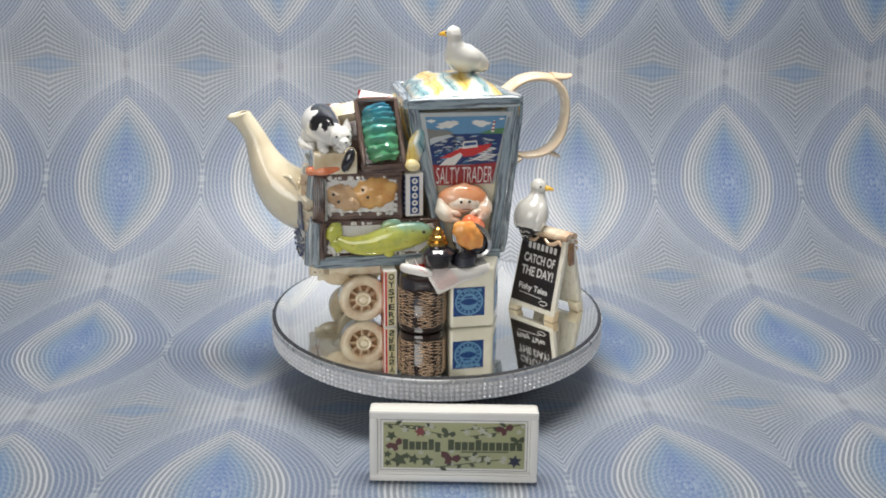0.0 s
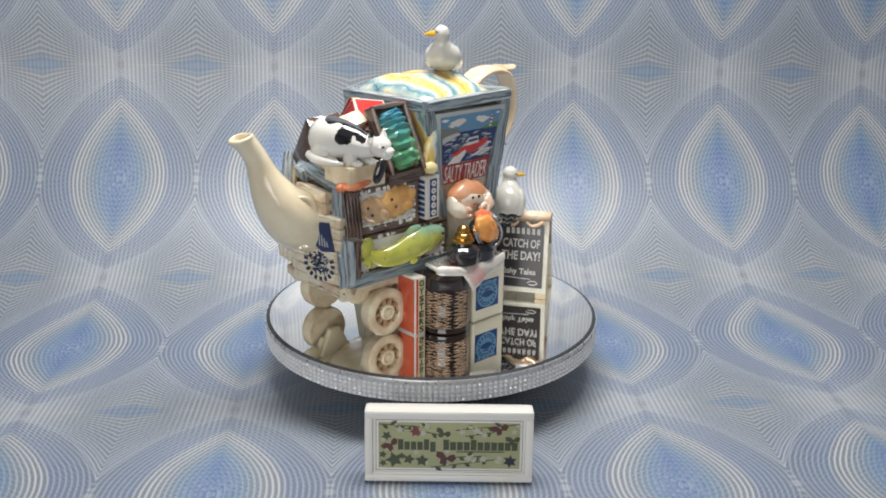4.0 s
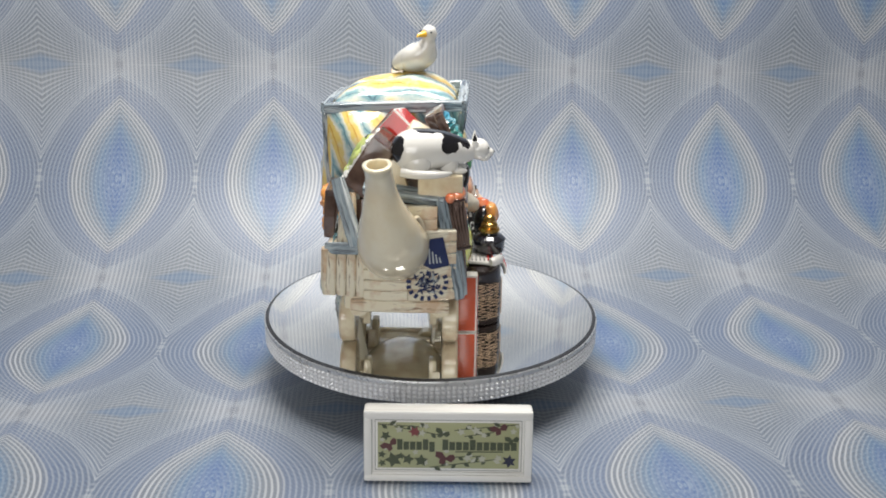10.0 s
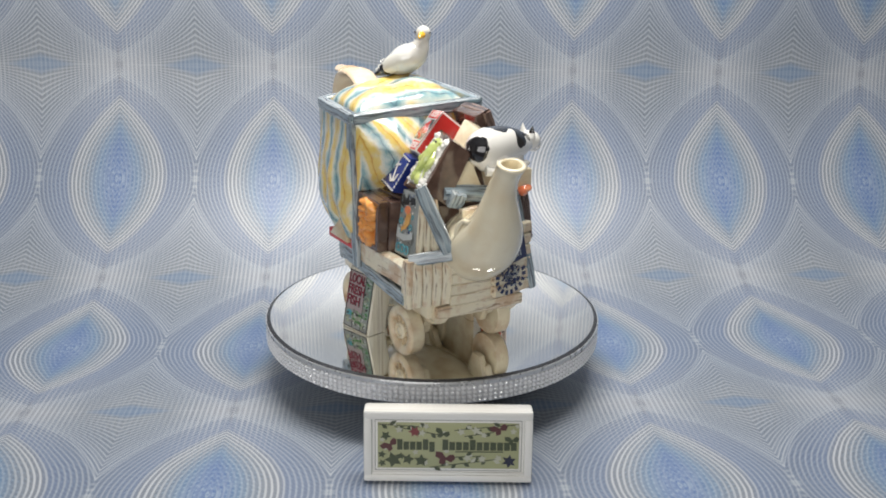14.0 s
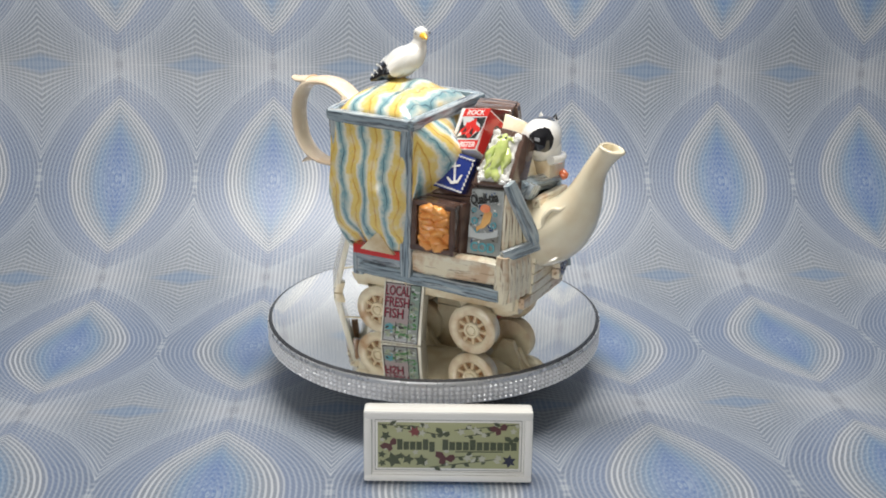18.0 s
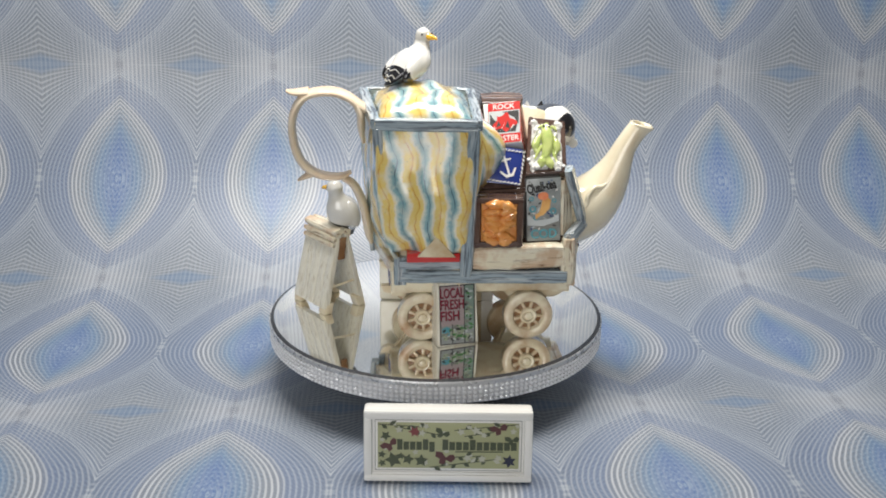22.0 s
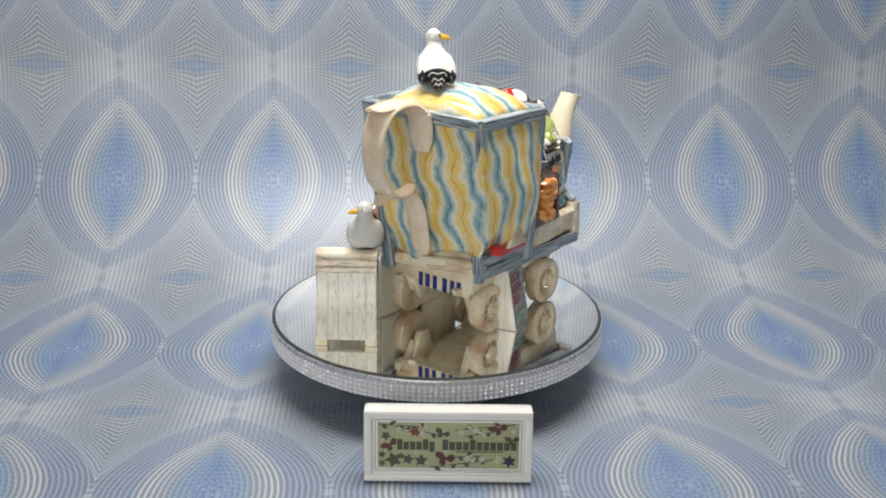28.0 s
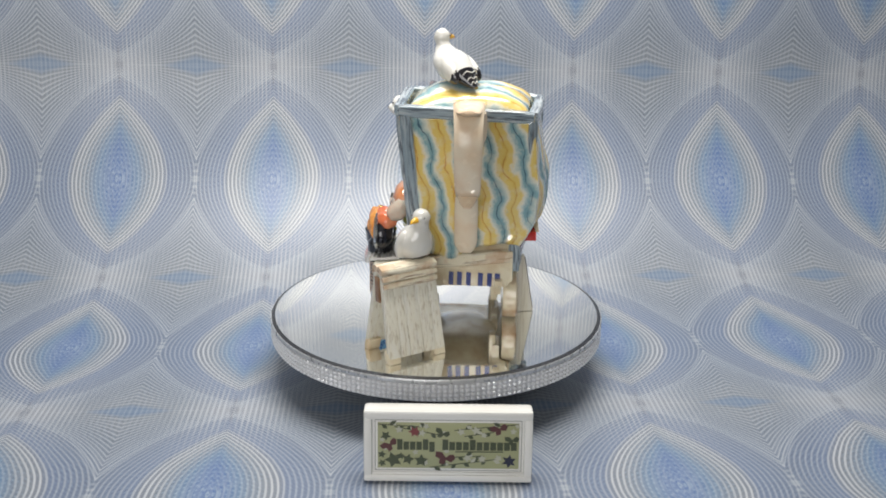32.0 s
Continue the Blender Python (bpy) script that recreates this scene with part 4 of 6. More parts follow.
def sign():
    tl, tr, br, bl = (-19.6, -22.4, 158), (45.5, -24.4, 158), (36.5, -14.6, 103.5), (-8.5, -14.2, 103)
    brd = part("sign_board", slab(tl, tr, br, bl, (0, 4, 0.5), 0.6), PALEGREY, POT, "picture sign of a fishing boat at sea with its name below")
    m = plane_pose(tl, tr, bl, 0.35)
    w = 65.0
    inv = m.inverted()
    ctl, ctr, cbr, cbl = ((inv @ (Vector(q) * K)) / K for q in (tl, tr, br, bl))

    def at(u, v):
        """u, v from the bottom left of the picture, 0 to 1."""
        a, b = cbl.lerp(cbr, u), ctl.lerp(ctr, u)
        r = a.lerp(b, v)
        return (r.x, r.y)

    def piece(name, pts, mat, z=0.0, label=""):
        return part(name, poly([at(*q) for q in pts], 0.25), mat, brd, label, False, m @ Matrix.Translation((0, 0, z * K)))
    piece("sky", [(0.05, 0.72), (0.95, 0.72), (0.95, 0.95), (0.05, 0.95)], SKYBLUE)
    piece("sea", [(0.05, 0.30), (0.95, 0.30), (0.95, 0.72), (0.05, 0.72)], SEABLUE)
    for cx, cy, s in ((0.11, 0.90, 0.05), (0.30, 0.85, 0.11), (0.68, 0.85, 0.10), (0.90, 0.91, 0.03), (0.22, 0.82, 0.06), (0.62, 0.88, 0.05), (0.36, 0.88, 0.05)):
        piece("cloud", [(cx + s * (1 + 0.25 * math.sin(3 * a)) * math.cos(a), cy + 0.35 * s * (1 + 0.3 * math.cos(4 * a)) * math.sin(a)) for a in [2 * math.pi * k / 18 for k in range(18)]], PAPERWHITE, 0.26)
    piece("cliff", [(0.05, 0.66), (0.16, 0.69), (0.36, 0.72), (0.30, 0.77), (0.16, 0.78), (0.05, 0.80)], GREYLINE, 0.27)
    piece("headland", [(0.66, 0.72), (0.95, 0.71), (0.95, 0.79), (0.80, 0.77)], GREENPRINT, 0.27)
    piece("lighthouse", [(0.80, 0.74), (0.84, 0.74), (0.83, 0.89), (0.81, 0.89)], PAPERWHITE, 0.5)
    for k in range(3):
        piece("stripe", [(0.802, 0.76 + 0.05 * k), (0.838, 0.76 + 0.05 * k), (0.836, 0.78 + 0.05 * k), (0.804, 0.78 + 0.05 * k)], MAROON, 0.72)
    rnd = random.Random(7)
    for k in range(64):
        x, y = rnd.uniform(0.06, 0.84), rnd.uniform(0.31, 0.68)
        l, h = rnd.uniform(0.06, 0.12), rnd.uniform(0.008, 0.016)
        piece("wave", [(x, y), (x + l * 0.3, y + h * 1.6), (x + l * 0.6, y + h), (x + l, y + h * 2), (x + l * 0.6, y + h * 2.2), (x + l * 0.3, y + h * 2.6)], PALEGREY if k % 3 else SKYBLUE, 0.27)
    for k in range(9):
        x, y = 0.52 + 0.05 * (k % 4), 0.335 + 0.022 * k
        piece("wave", [(x, y), (x + 0.12, y + 0.026), (x + 0.22, y + 0.012), (x + 0.36 - 0.02 * k, y + 0.03), (x + 0.22, y + 0.03), (x + 0.10, y + 0.045)], PAPERWHITE, 0.28 + 0.005 * k)
    piece("surf", [(0.06, 0.58), (0.20, 0.64), (0.36, 0.69), (0.30, 0.715), (0.14, 0.69), (0.06, 0.66)], PALEGREY, 0.29)
    piece("wake", [(0.14, 0.30), (0.36, 0.30), (0.44, 0.40), (0.52, 0.50), (0.44, 0.55)], PAPERWHITE, 0.5)
    piece("hull", [(0.16, 0.40), (0.44, 0.53), (0.84, 0.58), (0.80, 0.51), (0.62, 0.42), (0.48, 0.41), (0.44, 0.47), (0.30, 0.40)], RED, 0.53)
    piece("cabin", [(0.46, 0.52), (0.66, 0.54), (0.64, 0.63), (0.47, 0.62)], PAPERWHITE, 0.78)
    piece("cabin_window", [(0.48, 0.56), (0.64, 0.575), (0.63, 0.61), (0.485, 0.60)], PRINTBLUE, 1.02)
    piece("mast", [(0.36, 0.5), (0.37, 0.5), (0.375, 0.72), (0.365, 0.72)], INK, 0.78)
    piece("name_band", [(0.05, 0.025), (0.95, 0.025), (0.95, 0.32), (0.5, 0.29), (0.05, 0.31)], SIGNRED, 0.3)
    cx, cy = at(0.5, 0.145)
    text("lettering", "SALTY TRADER", 12.6, PAPERWHITE, brd, m @ Matrix.Translation((0, 0, 0.00056)), cx, cy + 0.6, 40.5, label="white hand-drawn capitals", bold=-0.008)


stall()
lid()
sign()


def spout():
    pts = smooth_path([(-143.0, 31, 151.0, 5.9, 6.4), (-140.0, 30.8, 147.4, 5.0, 5.7), (-136.0, 30.3, 141.6, 4.9, 5.9), (-131.6, 29.8, 133.6, 5.4, 7.0), (-128.2, 29.2, 124.5, 7.2, 9.0), (-124.0, 27.8, 113.4, 10.6, 12.6), (-117.6, 26, 101.8, 14.6, 17.0),
                       (-108.4, 24.8, 91.8, 18.4, 20.0), (-97, 24, 85.8, 20.4, 21.0), (-86, 24, 84, 20.6, 20.6)], 5)
    bm = tube([q[:3] for q in pts], [(q[3], q[4]) for q in pts], None, 32, cap=False)
    # the mouth is cut almost level, with its lip drawn out to a point
    bm.verts.ensure_lookup_table()
    d, up, tip = Vector((-0.63, 0, 0.77)), Vector((-0.22, 0.05, 0.97)), Vector((-143.4, 31, 151.0))
    for v in bm.verts[:32]:
        v.co += d * ((tip - v.co).dot(up) / d.dot(up))
    for k in (1, 2, 3):
        for v in bm.verts[32 * k:32 * k + 32]:
            v.co -= d * ((1 - 0.25 * k) * (v.co - Vector(pts[k][:3])).dot(up) / d.dot(up))
    sp = part("spout", bm, SPOUT, POT, "curved cream glazed spout with an open tip")
    so = sp.modifiers.new("thickness", "SOLIDIFY")
    so.thickness, so.offset = 0.0026, -1
    # scrolled relief along both sides of the spout
    for s in (-1, 1):
        q = smooth_path([(-126.5, 29 + s * 9.2, 124, 0.5), (-121, 28 + s * 12.2, 115, 1.3), (-115.0, 26.6 + s * 15.0, 109, 1.7), (-108.5, 25.6 + s * 17.2, 108.2, 1.5), (-104.0, 25 + s * 19.2, 102.5, 1.7), (-103.6, 25 + s * 19.9, 96.5, 1.5),
                         (-98.0, 24.4 + s * 20.8, 93.5, 1.6), (-92, 24 + s * 21.0, 95.5, 0.8)], 4)
        part("scroll", tube([w[:3] for w in q], [w[3] for w in q], None, 10, up=(0.3, 0.2, 1)), SPOUT, sp)
    part("collar", lathe([(21, -2), (23, -1.5), (23.4, 0), (22, 1.6), (20, 2.2)], axis=pose(0, 0, 0, 0, -76, 0).to_3x3().to_4x4(), c=(-93, 25, 84.5)), SPOUT, sp)


def handle():
    pts = smooth_path([(47, 160, 3.2, 9.0), (55, 165, 3.4, 10.2), (62, 170.2, 3.3, 10.5), (71, 173.4, 3.2, 10.5), (82, 173.4, 3.2, 10), (91.6, 169.8, 3.1, 9.6), (98.0, 160.5, 3.0, 9.2), (100.2, 148, 2.9, 9.0),
                       (97.8, 132, 3.0, 8.6), (91.5, 121.5, 3.0, 8.2), (81, 115.2, 2.8, 7.6), (68, 114.2, 2.4, 6.2), (60.5, 117.4, 1.2, 4.0)], 4)
    h = part("handle", tube([(x, 25, z) for x, z, a, b in pts], [(a, b) for x, z, a, b in pts], None, 20), HANDLE, POT, "broad looped cream handle tinged with orange")
    q = smooth_path([(88, 173.6, 3.2, 9), (95, 173.2, 2.6, 8), (100, 173.4, 1.9, 6.4), (103.4, 174.6, 0.9, 3.6)], 4)
    part("thumb_rest", tube([(x, 25, z) for x, z, a, b in q], [(a, b) for x, z, a, b in q], None, 16), HANDLE, h)
    q = smooth_path([(86, 117, 2.6, 7), (92, 114.5, 2.0, 5.6), (97.5, 111.6, 0.7, 2.4)], 4)
    part("spur", tube([(x, 25, z) for x, z, a, b in q], [(a, b) for x, z, a, b in q], None, 14), HANDLE, h)
    q = smooth_path([(66, 113, 2.2, 5.6), (59, 108, 2.8, 7.4), (53.5, 97, 3.2, 8.0), (50.5, 84, 3.2, 8.0), (48.6, 72, 3.0, 7.8), (47, 65, 1.5, 4.6)], 4)
    part("lower_strap", tube([(x, 24, z) for x, z, a, b in q], [(a, b) for x, z, a, b in q], None, 16), HANDLE, h, "pale lower strap lying on the cloth")
    q = smooth_path([(56, 165, 2.6, 9.4), (53.4, 158, 2.8, 10), (53, 148, 2.6, 9.6), (51.6, 139, 1.2, 6)], 4)
    part("upper_strap", tube([(x, 27, z) for x, z, a, b in q], [(a, b) for x, z, a, b in q], None, 16), HANDLE, h)


spout()
handle()


# --- the cart under the load
def wheel(at, s):
    """A wheel in the xz plane; s is +1 where it shows on the back side, -1 on the front."""
    ax = pose(0, 0, 0, 90, 0, 0) if s < 0 else pose(0, 0, 0, -90, 0, 0)
    r = 17.4
    w = part("wheel", lathe([(9.8, -5), (r - 1, -5), (r, -3.6), (r, 4.4), (r - 1.4, 5.8), (r - 3.2, 6.1), (12.0, 5.9), (10.8, 5.0), (10.2, 3.6), (9.8, 2.0)], axis=ax, c=at, seg=48), WHEELCREAM, POT, "cream cart wheel with spokes in a brown recess")
    part("disc", lathe([(0.01, -4.6), (10.6, -4.6), (10.6, 2.2), (0.01, 2.2)], axis=ax, c=at, seg=30), BROWNSTAIN, w)
    part("hub", lathe([(0.01, 2.0), (5.6, 2.0), (5.9, 5.0), (5.1, 6.2), (4.0, 6.0), (3.6, 4.6), (2.9, 4.6), (2.5, 5.8), (0.01, 6.2)], axis=ax, c=at, seg=28), CREAM, w)
    for k in range(9):
        a = 2 * math.pi * (k + 0.4) / 9
        m = Matrix.Translation(Vector(at) * K) @ pose(0, 0, 0, 0, math.degrees(a), 0)
        part("spoke", box(4.6, 10.8, -1.5 if s > 0 else -4.3, 4.3 if s > 0 else 1.5, -1.15, 1.15, 0.7), SPOKEGLAZE, w, "", True, m)
    return w


def cart():
    wheel((-62, 57.5, 21.1), 1)
    wheel((12.5, 56.5, 21.1), 1)
    wheel((-60, -12.5, 21.1), -1)
    wheel((14, -12.5, 21.1), -1)
    bm = bmesh.new()
    box(-90, 34, -12, 58, 38, 54, 2.0, bm)
    part("bed", bm, CREAM, POT, "cream glazed cart bed")
    # arched ends of the cart
    for x0, x1, ya, yb in ((-92, -84, -12, 54), (24, 33, 0, 56)):
        pts = [(ya, 48), (ya, 38), (ya + 1.5, 35), (ya + 5, 33.8), (ya + 9, 34.6), (ya + 13, 38)]
        for k in range(9):
            a = math.pi * k / 8
            pts.append(((ya + yb) / 2 - 20 * math.cos(a), 38 + 4 * math.sin(a)))
        pts += [(yb - 13, 38), (yb - 9, 34.6), (yb - 5, 33.8), (yb - 1.5, 35), (yb, 38), (yb, 48)]
        m = Matrix(((0, 0, 1, x0 * K), (1, 0, 0, 0), (0, 1, 0, 0), (0, 0, 0, 1)))
        part("end_board", poly(pts, x1 - x0), CREAM, POT, "arched cream end board", False, m)
    part("belly", ball((-29, 22, 42), (54, 31, 14), (0, 0, 0), None, 28, 14), CREAM, POT, "rounded underside")
    for x in (-62, 13):
        for s, y in ((1, 48), (-1, -4)):
            part("bracket", slab((x - 15, y, 42), (x + 15, y, 42), (x + 5, y, 17), (x - 5, y, 17), (0, 6 * -s, 0), 2.8), CREAM, POT)
    for x, y in ((-79, -8), (-80, 49)):
        part("bracket", ball((x, y, 38), (11, 4.4, 8), (0, 12, 0), None, 20, 12), CREAM, POT, "rounded cream bracket")
    for x in (-62, 13):
        for s, y in ((1, 50), (-1, -6)):
            m = Matrix(((1, 0, 0, x * K), (0, 0, -s, y * K), (0, 1, 0, 0), (0, 0, 0, 1)))
            part("axle_guard", poly([(-28, 41), (-26, 36.4), (-22, 35.4), (-17, 35.8), (-13, 32), (-9, 24), (9, 24), (13, 32), (17, 35.8), (22, 35.4), (26, 36.4), (28, 41)], 5), CREAM, POT, "cream bracket over the axle", False, m)
    part("inner_skirt", box(-38, 2, -13.6, -9.6, 3.7, 40, 1.4), CREAM, POT, "cream inner side of the cart")
    # beams round the bed
    plank("beam", (-95, -17, 51.5), (42, -13, 49.5), 8.5, 8, (0, -1, 0), BLUEWOOD, POT, "blue wood-grained bottom beam", seed=21)
    plank("beam", (29, 59, 52), (-86, 70.5, 53.5), 9.0, 8, (0, 1, 0), BLUEWOOD, POT, seed=22)
    plank("beam", (28, 60.5, 61), (-14, 68, 62.5), 7.0, 6, (0, 1, 0), BLUEWOOD, POT, seed=23)
    plank("tail_board", (40.5, -3, 55.5), (31, 57, 57.5), 9.0, 8, (1, 0, 0), CREAMWOOD, POT, "cream wood-grained tail board", seed=24)
    plank("corner_block", (28, 58.5, 46), (28, 58.5, 66), 9, 9, (1, 0, 0), BLUEWOOD, POT, seed=25)
    plank("bench", (-21, 68, 67), (-86, 68.5, 68.5), 17, 8, (0, 1, 0), CREAMWOOD, POT, "cream wood-grained side board", 1.8, 0.8, 26)
    plank("corner_block", (-86.5, 68, 48), (-86.5, 68, 80), 10, 10, (0, 1, 0), CREAMWOOD, POT, "cream corner block", 1.8, 0.8, 27)
    part("name_board", box(32.4, 34.2, 8, 54, 34.8, 48.2, 0.6), CREAM, POT, "cream board with stencilled marks")
    # letters and numeral on the tail, kept as plain bars
    m = plane_pose((34.4, 10.5, 47), (34.4, 51, 46), (34.4, 10.5, 36), 0.2)
    for x0, x1 in ((1.5, 11), (14, 26), (29, 38)):
        for p, q in ((x0, x0 + 3.4), (x1 - 3.6, x1)):
            part("mark", poly([(p, 0.0), (q, -0.4), (q, 9.6), (p, 10.0)], 0.4), NAVY, POT, "dark blue stencilled mark", False, m)
    # planks of the spout end
    for k in range(4):
        z = 51 + 7.4 * k
        plank("end_plank", (-95 - k * 0.6, 44, z), (-96 - k * 0.6, -2, z), 7.6, 6, (-1, 0, 0), CREAMWOOD, POT, "cream wood-grained plank", seed=30 + k)
    for k in range(4):
        y = 66 - 6.6 * k
        plank("end_plank", (-91 - k * 0.9, y, 49), (-90 - k * 1.2, y - 1, 79), 7, 5, (-1, 0.3, 0), CREAMWOOD, POT, seed=36 + k)
    plank("end_plank", (-92, 53, 43), (-94, -12, 43), 8.5, 9, (-1, 0, 0), CREAMWOOD, POT, seed=41)
    for k in range(2):
        plank("end_plank", (-95, 36, 99 + 8.6 * k), (-99, -4, 101 + 7.8 * k), 9.4, 6, (-1, 0, 0.1), CREAMWOOD, POT, "cream plank behind the spout", seed=43 + k)
    for k in range(3):
        plank("end_plank", (-83.5 - 3.4 * k, 60 - 4 * k, 80), (-83.5 - 2.0 * k, 57 - 3 * k, 118), 5, 4, (-0.7, 0.7, 0), CREAMWOOD, POT, seed=47 + k)
    for k in range(6):
        plank("emblem_plank", (-103, 15, 53.8 + 7.9 * k), (-97.2 + 0.1 * k, -15.8, 53.6 + 8.0 * k), 8.4, 6, (-1, -0.15, 0), CREAMWOOD, POT, "cream plank with a blue printed emblem", 1.0, 0.3, 140 + k)
    bl, br, tl = Vector((-106.1, 14, 50)), Vector((-100.2, -15.8, 50)), Vector((-106.1, 14, 98))
    m = plane_pose(tl, tl + br - bl, bl, 0.05)
    part("emblem_flag", poly([(9.5, 25), (15, 22), (26.5, 24), (22, 43.5), (13.5, 42.5)], 0.5), EMBLEMBLUE, POT, "navy flag of a printed emblem", False, m)
    for k in range(17):
        a = 2 * math.pi * k / 17
        cx, cy = 12 + 12.4 * math.cos(a), 12.5 + 10.6 * math.sin(a)
        if cy < 18:
            t = Matrix.Translation((cx * K, cy * K, 0)) @ pose(0, 0, 0, 0, 0, math.degrees(a) + 90)
            part("emblem_mark", box(-1.1, 1.1, -1.5, 1.5, 0, 0.5, 0), EMBLEMBLUE, POT, "", False, m @ t)
    rnd = random.Random(21)
    for k in range(74):
        a, r = rnd.uniform(0, 6.28), rnd.uniform(0, 9.8)
        x, y, w = 12 + r * math.cos(a), 13 + 0.8 * r * math.sin(a), rnd.uniform(0.9, 3.0)
        b = rnd.uniform(0, 3.1)
        part("emblem_mark", poly([(x + w * math.cos(b), y + w * math.sin(b)), (x + 0.5 * math.cos(b + 1.57), y + 0.7 * math.sin(b + 1.57)), (x - w * 1.2 * math.cos(b), y - w * 1.2 * math.sin(b)), (x - 0.9 * math.cos(b + 1.57), y - 0.7 * math.sin(b + 1.57))], 0.5), EMBLEMBLUE if k % 4 else PALEGREY, POT, "", False, m)
    for k in range(4):
        part("emblem_line", poly([(13 + k * 2.4, 26), (14 + k * 2.4, 26), (13.4 + k * 2.2, 36 - 2 * k), (12.6 + k * 2.2, 36 - 2 * k)], 0.62), PALEGREY, POT, "", False, m)
    # blue frame timbers at the spout end
    plank("frame_timber", (-86, 61, 127), (-100, 48, 86), 9, 6, (-1, 0.4, 0.2), BLUEWOOD, POT, "blue wood-grained frame timber", seed=51)
    plank("frame_timber", (-86, 69, 80), (-101, 46, 84), 8, 6, (-0.8, 0.6, 0.3), BLUEWOOD, POT, seed=52)
    plank("frame_timber", (-86, 44, 121.5), (-91, -8, 114.5), 9, 8, (-0.6, 0, 1), BLUEWOOD, POT, seed=53)
    plank("frame_timber", (-91.5, -5, 117), (-95.5, -11, 84), 8, 8, (-1, -0.4, 0), BLUEWOOD, POT, seed=54)
    plank("frame_timber", (-88, 38, 113), (-92, 36, 122), 11, 9, (-1, 0.1, 0.1), BLUEWOOD, POT, seed=55)
    plank("frame_timber", (-95, -12, 86), (-98, -18.5, 50), 7, 7, (-1, -0.5, 0), BLUEWOOD, POT, seed=56)
    plank("frame_timber", (-91, -16, 84), (-94, -21, 51), 6, 6, (-0.6, -0.8, 0), BLUEWOOD, POT, seed=57)
    plank("frame_timber", (-87.5, -20, 84), (-89, -22, 55), 4, 4, (-0.4, -0.9, 0), BROWNWOOD, POT, "brown frame timber", seed=58)


cart()


# --- goods on the cart
def tray(tl, tr, br, bl, depth, wall, mat=None, name="fish_tray", label="brown slatted fish tray"):
    """An open box that shows its inside: back panel and four sides."""
    tl, tr, br, bl, d = (Vector(q) for q in (tl, tr, br, bl, depth))
    mat = mat or BROWNWOOD
    out = -d.normalized()
    t = part(name, slab(tl + d, tr + d, br + d, bl + d, d.normalized() * 3, 0.5), mat, POT, label)
    for n, (p, q) in enumerate(((tl, tr), (tr, br), (br, bl), (bl, tl))):
        inn = ((tl + tr + br + bl) / 4 - (p + q) / 2).normalized() * wall / 2
        plank("side", p + inn + d / 2, q + inn + d / 2, wall, d.length, out, mat, t, "", 0.8, 0.4, n + 60)
    return t


def ice(parent, tl, tr, br, bl, thick, seed, lumps=44):
    """A lumpy bed of crushed ice between four corners."""
    tl, tr, br, bl = (Vector(q) for q in (tl, tr, br, bl))
    nrm = (tr - tl).cross(tl - bl).normalized()
    bm = bmesh.new()
    n, m = 26, 16
    g = [[bm.verts.new(bl.lerp(br, i / n).lerp(tl.lerp(tr, i / n), j / m) + nrm * (thick * (0.3 + noise.noise((i * 0.7, j * 0.8, seed)) * 0.5 + random.random() * 0.25) * (0 if i in (0, n) or j in (0, m) else 1)))
          for j in range(m + 1)] for i in range(n + 1)]
    for i in range(n):
        for j in range(m):
            bm.faces.new((g[i][j], g[i + 1][j], g[i + 1][j + 1], g[i][j + 1]))
    rnd = random.Random(int(seed * 7))
    for k in range(lumps):
        u, side = rnd.random(), k % 4
        a, b = ((tl, tr), (tr, br), (br, bl), (bl, tl))[side]
        c = a.lerp(b, u) + nrm * rnd.uniform(0.0, 0.35) * thick
        ball(c, [rnd.uniform(1.0, 2.0) for _ in range(3)], (rnd.uniform(0, 90), rnd.uniform(0, 90), 0), bm, 8, 6, 0.5, 0.6)
    return tagged(part("ice", bm, ICE, parent, "lumpy white crushed ice"), kind="stuff")


def fish_body(pts, bm=None, flat=0.6, up=(0, 1, 0)):
    q = smooth_path(pts, 5)
    return tube([w[:3] for w in q], [(w[3], w[3] * flat) for w in q], bm, 16, up=up)


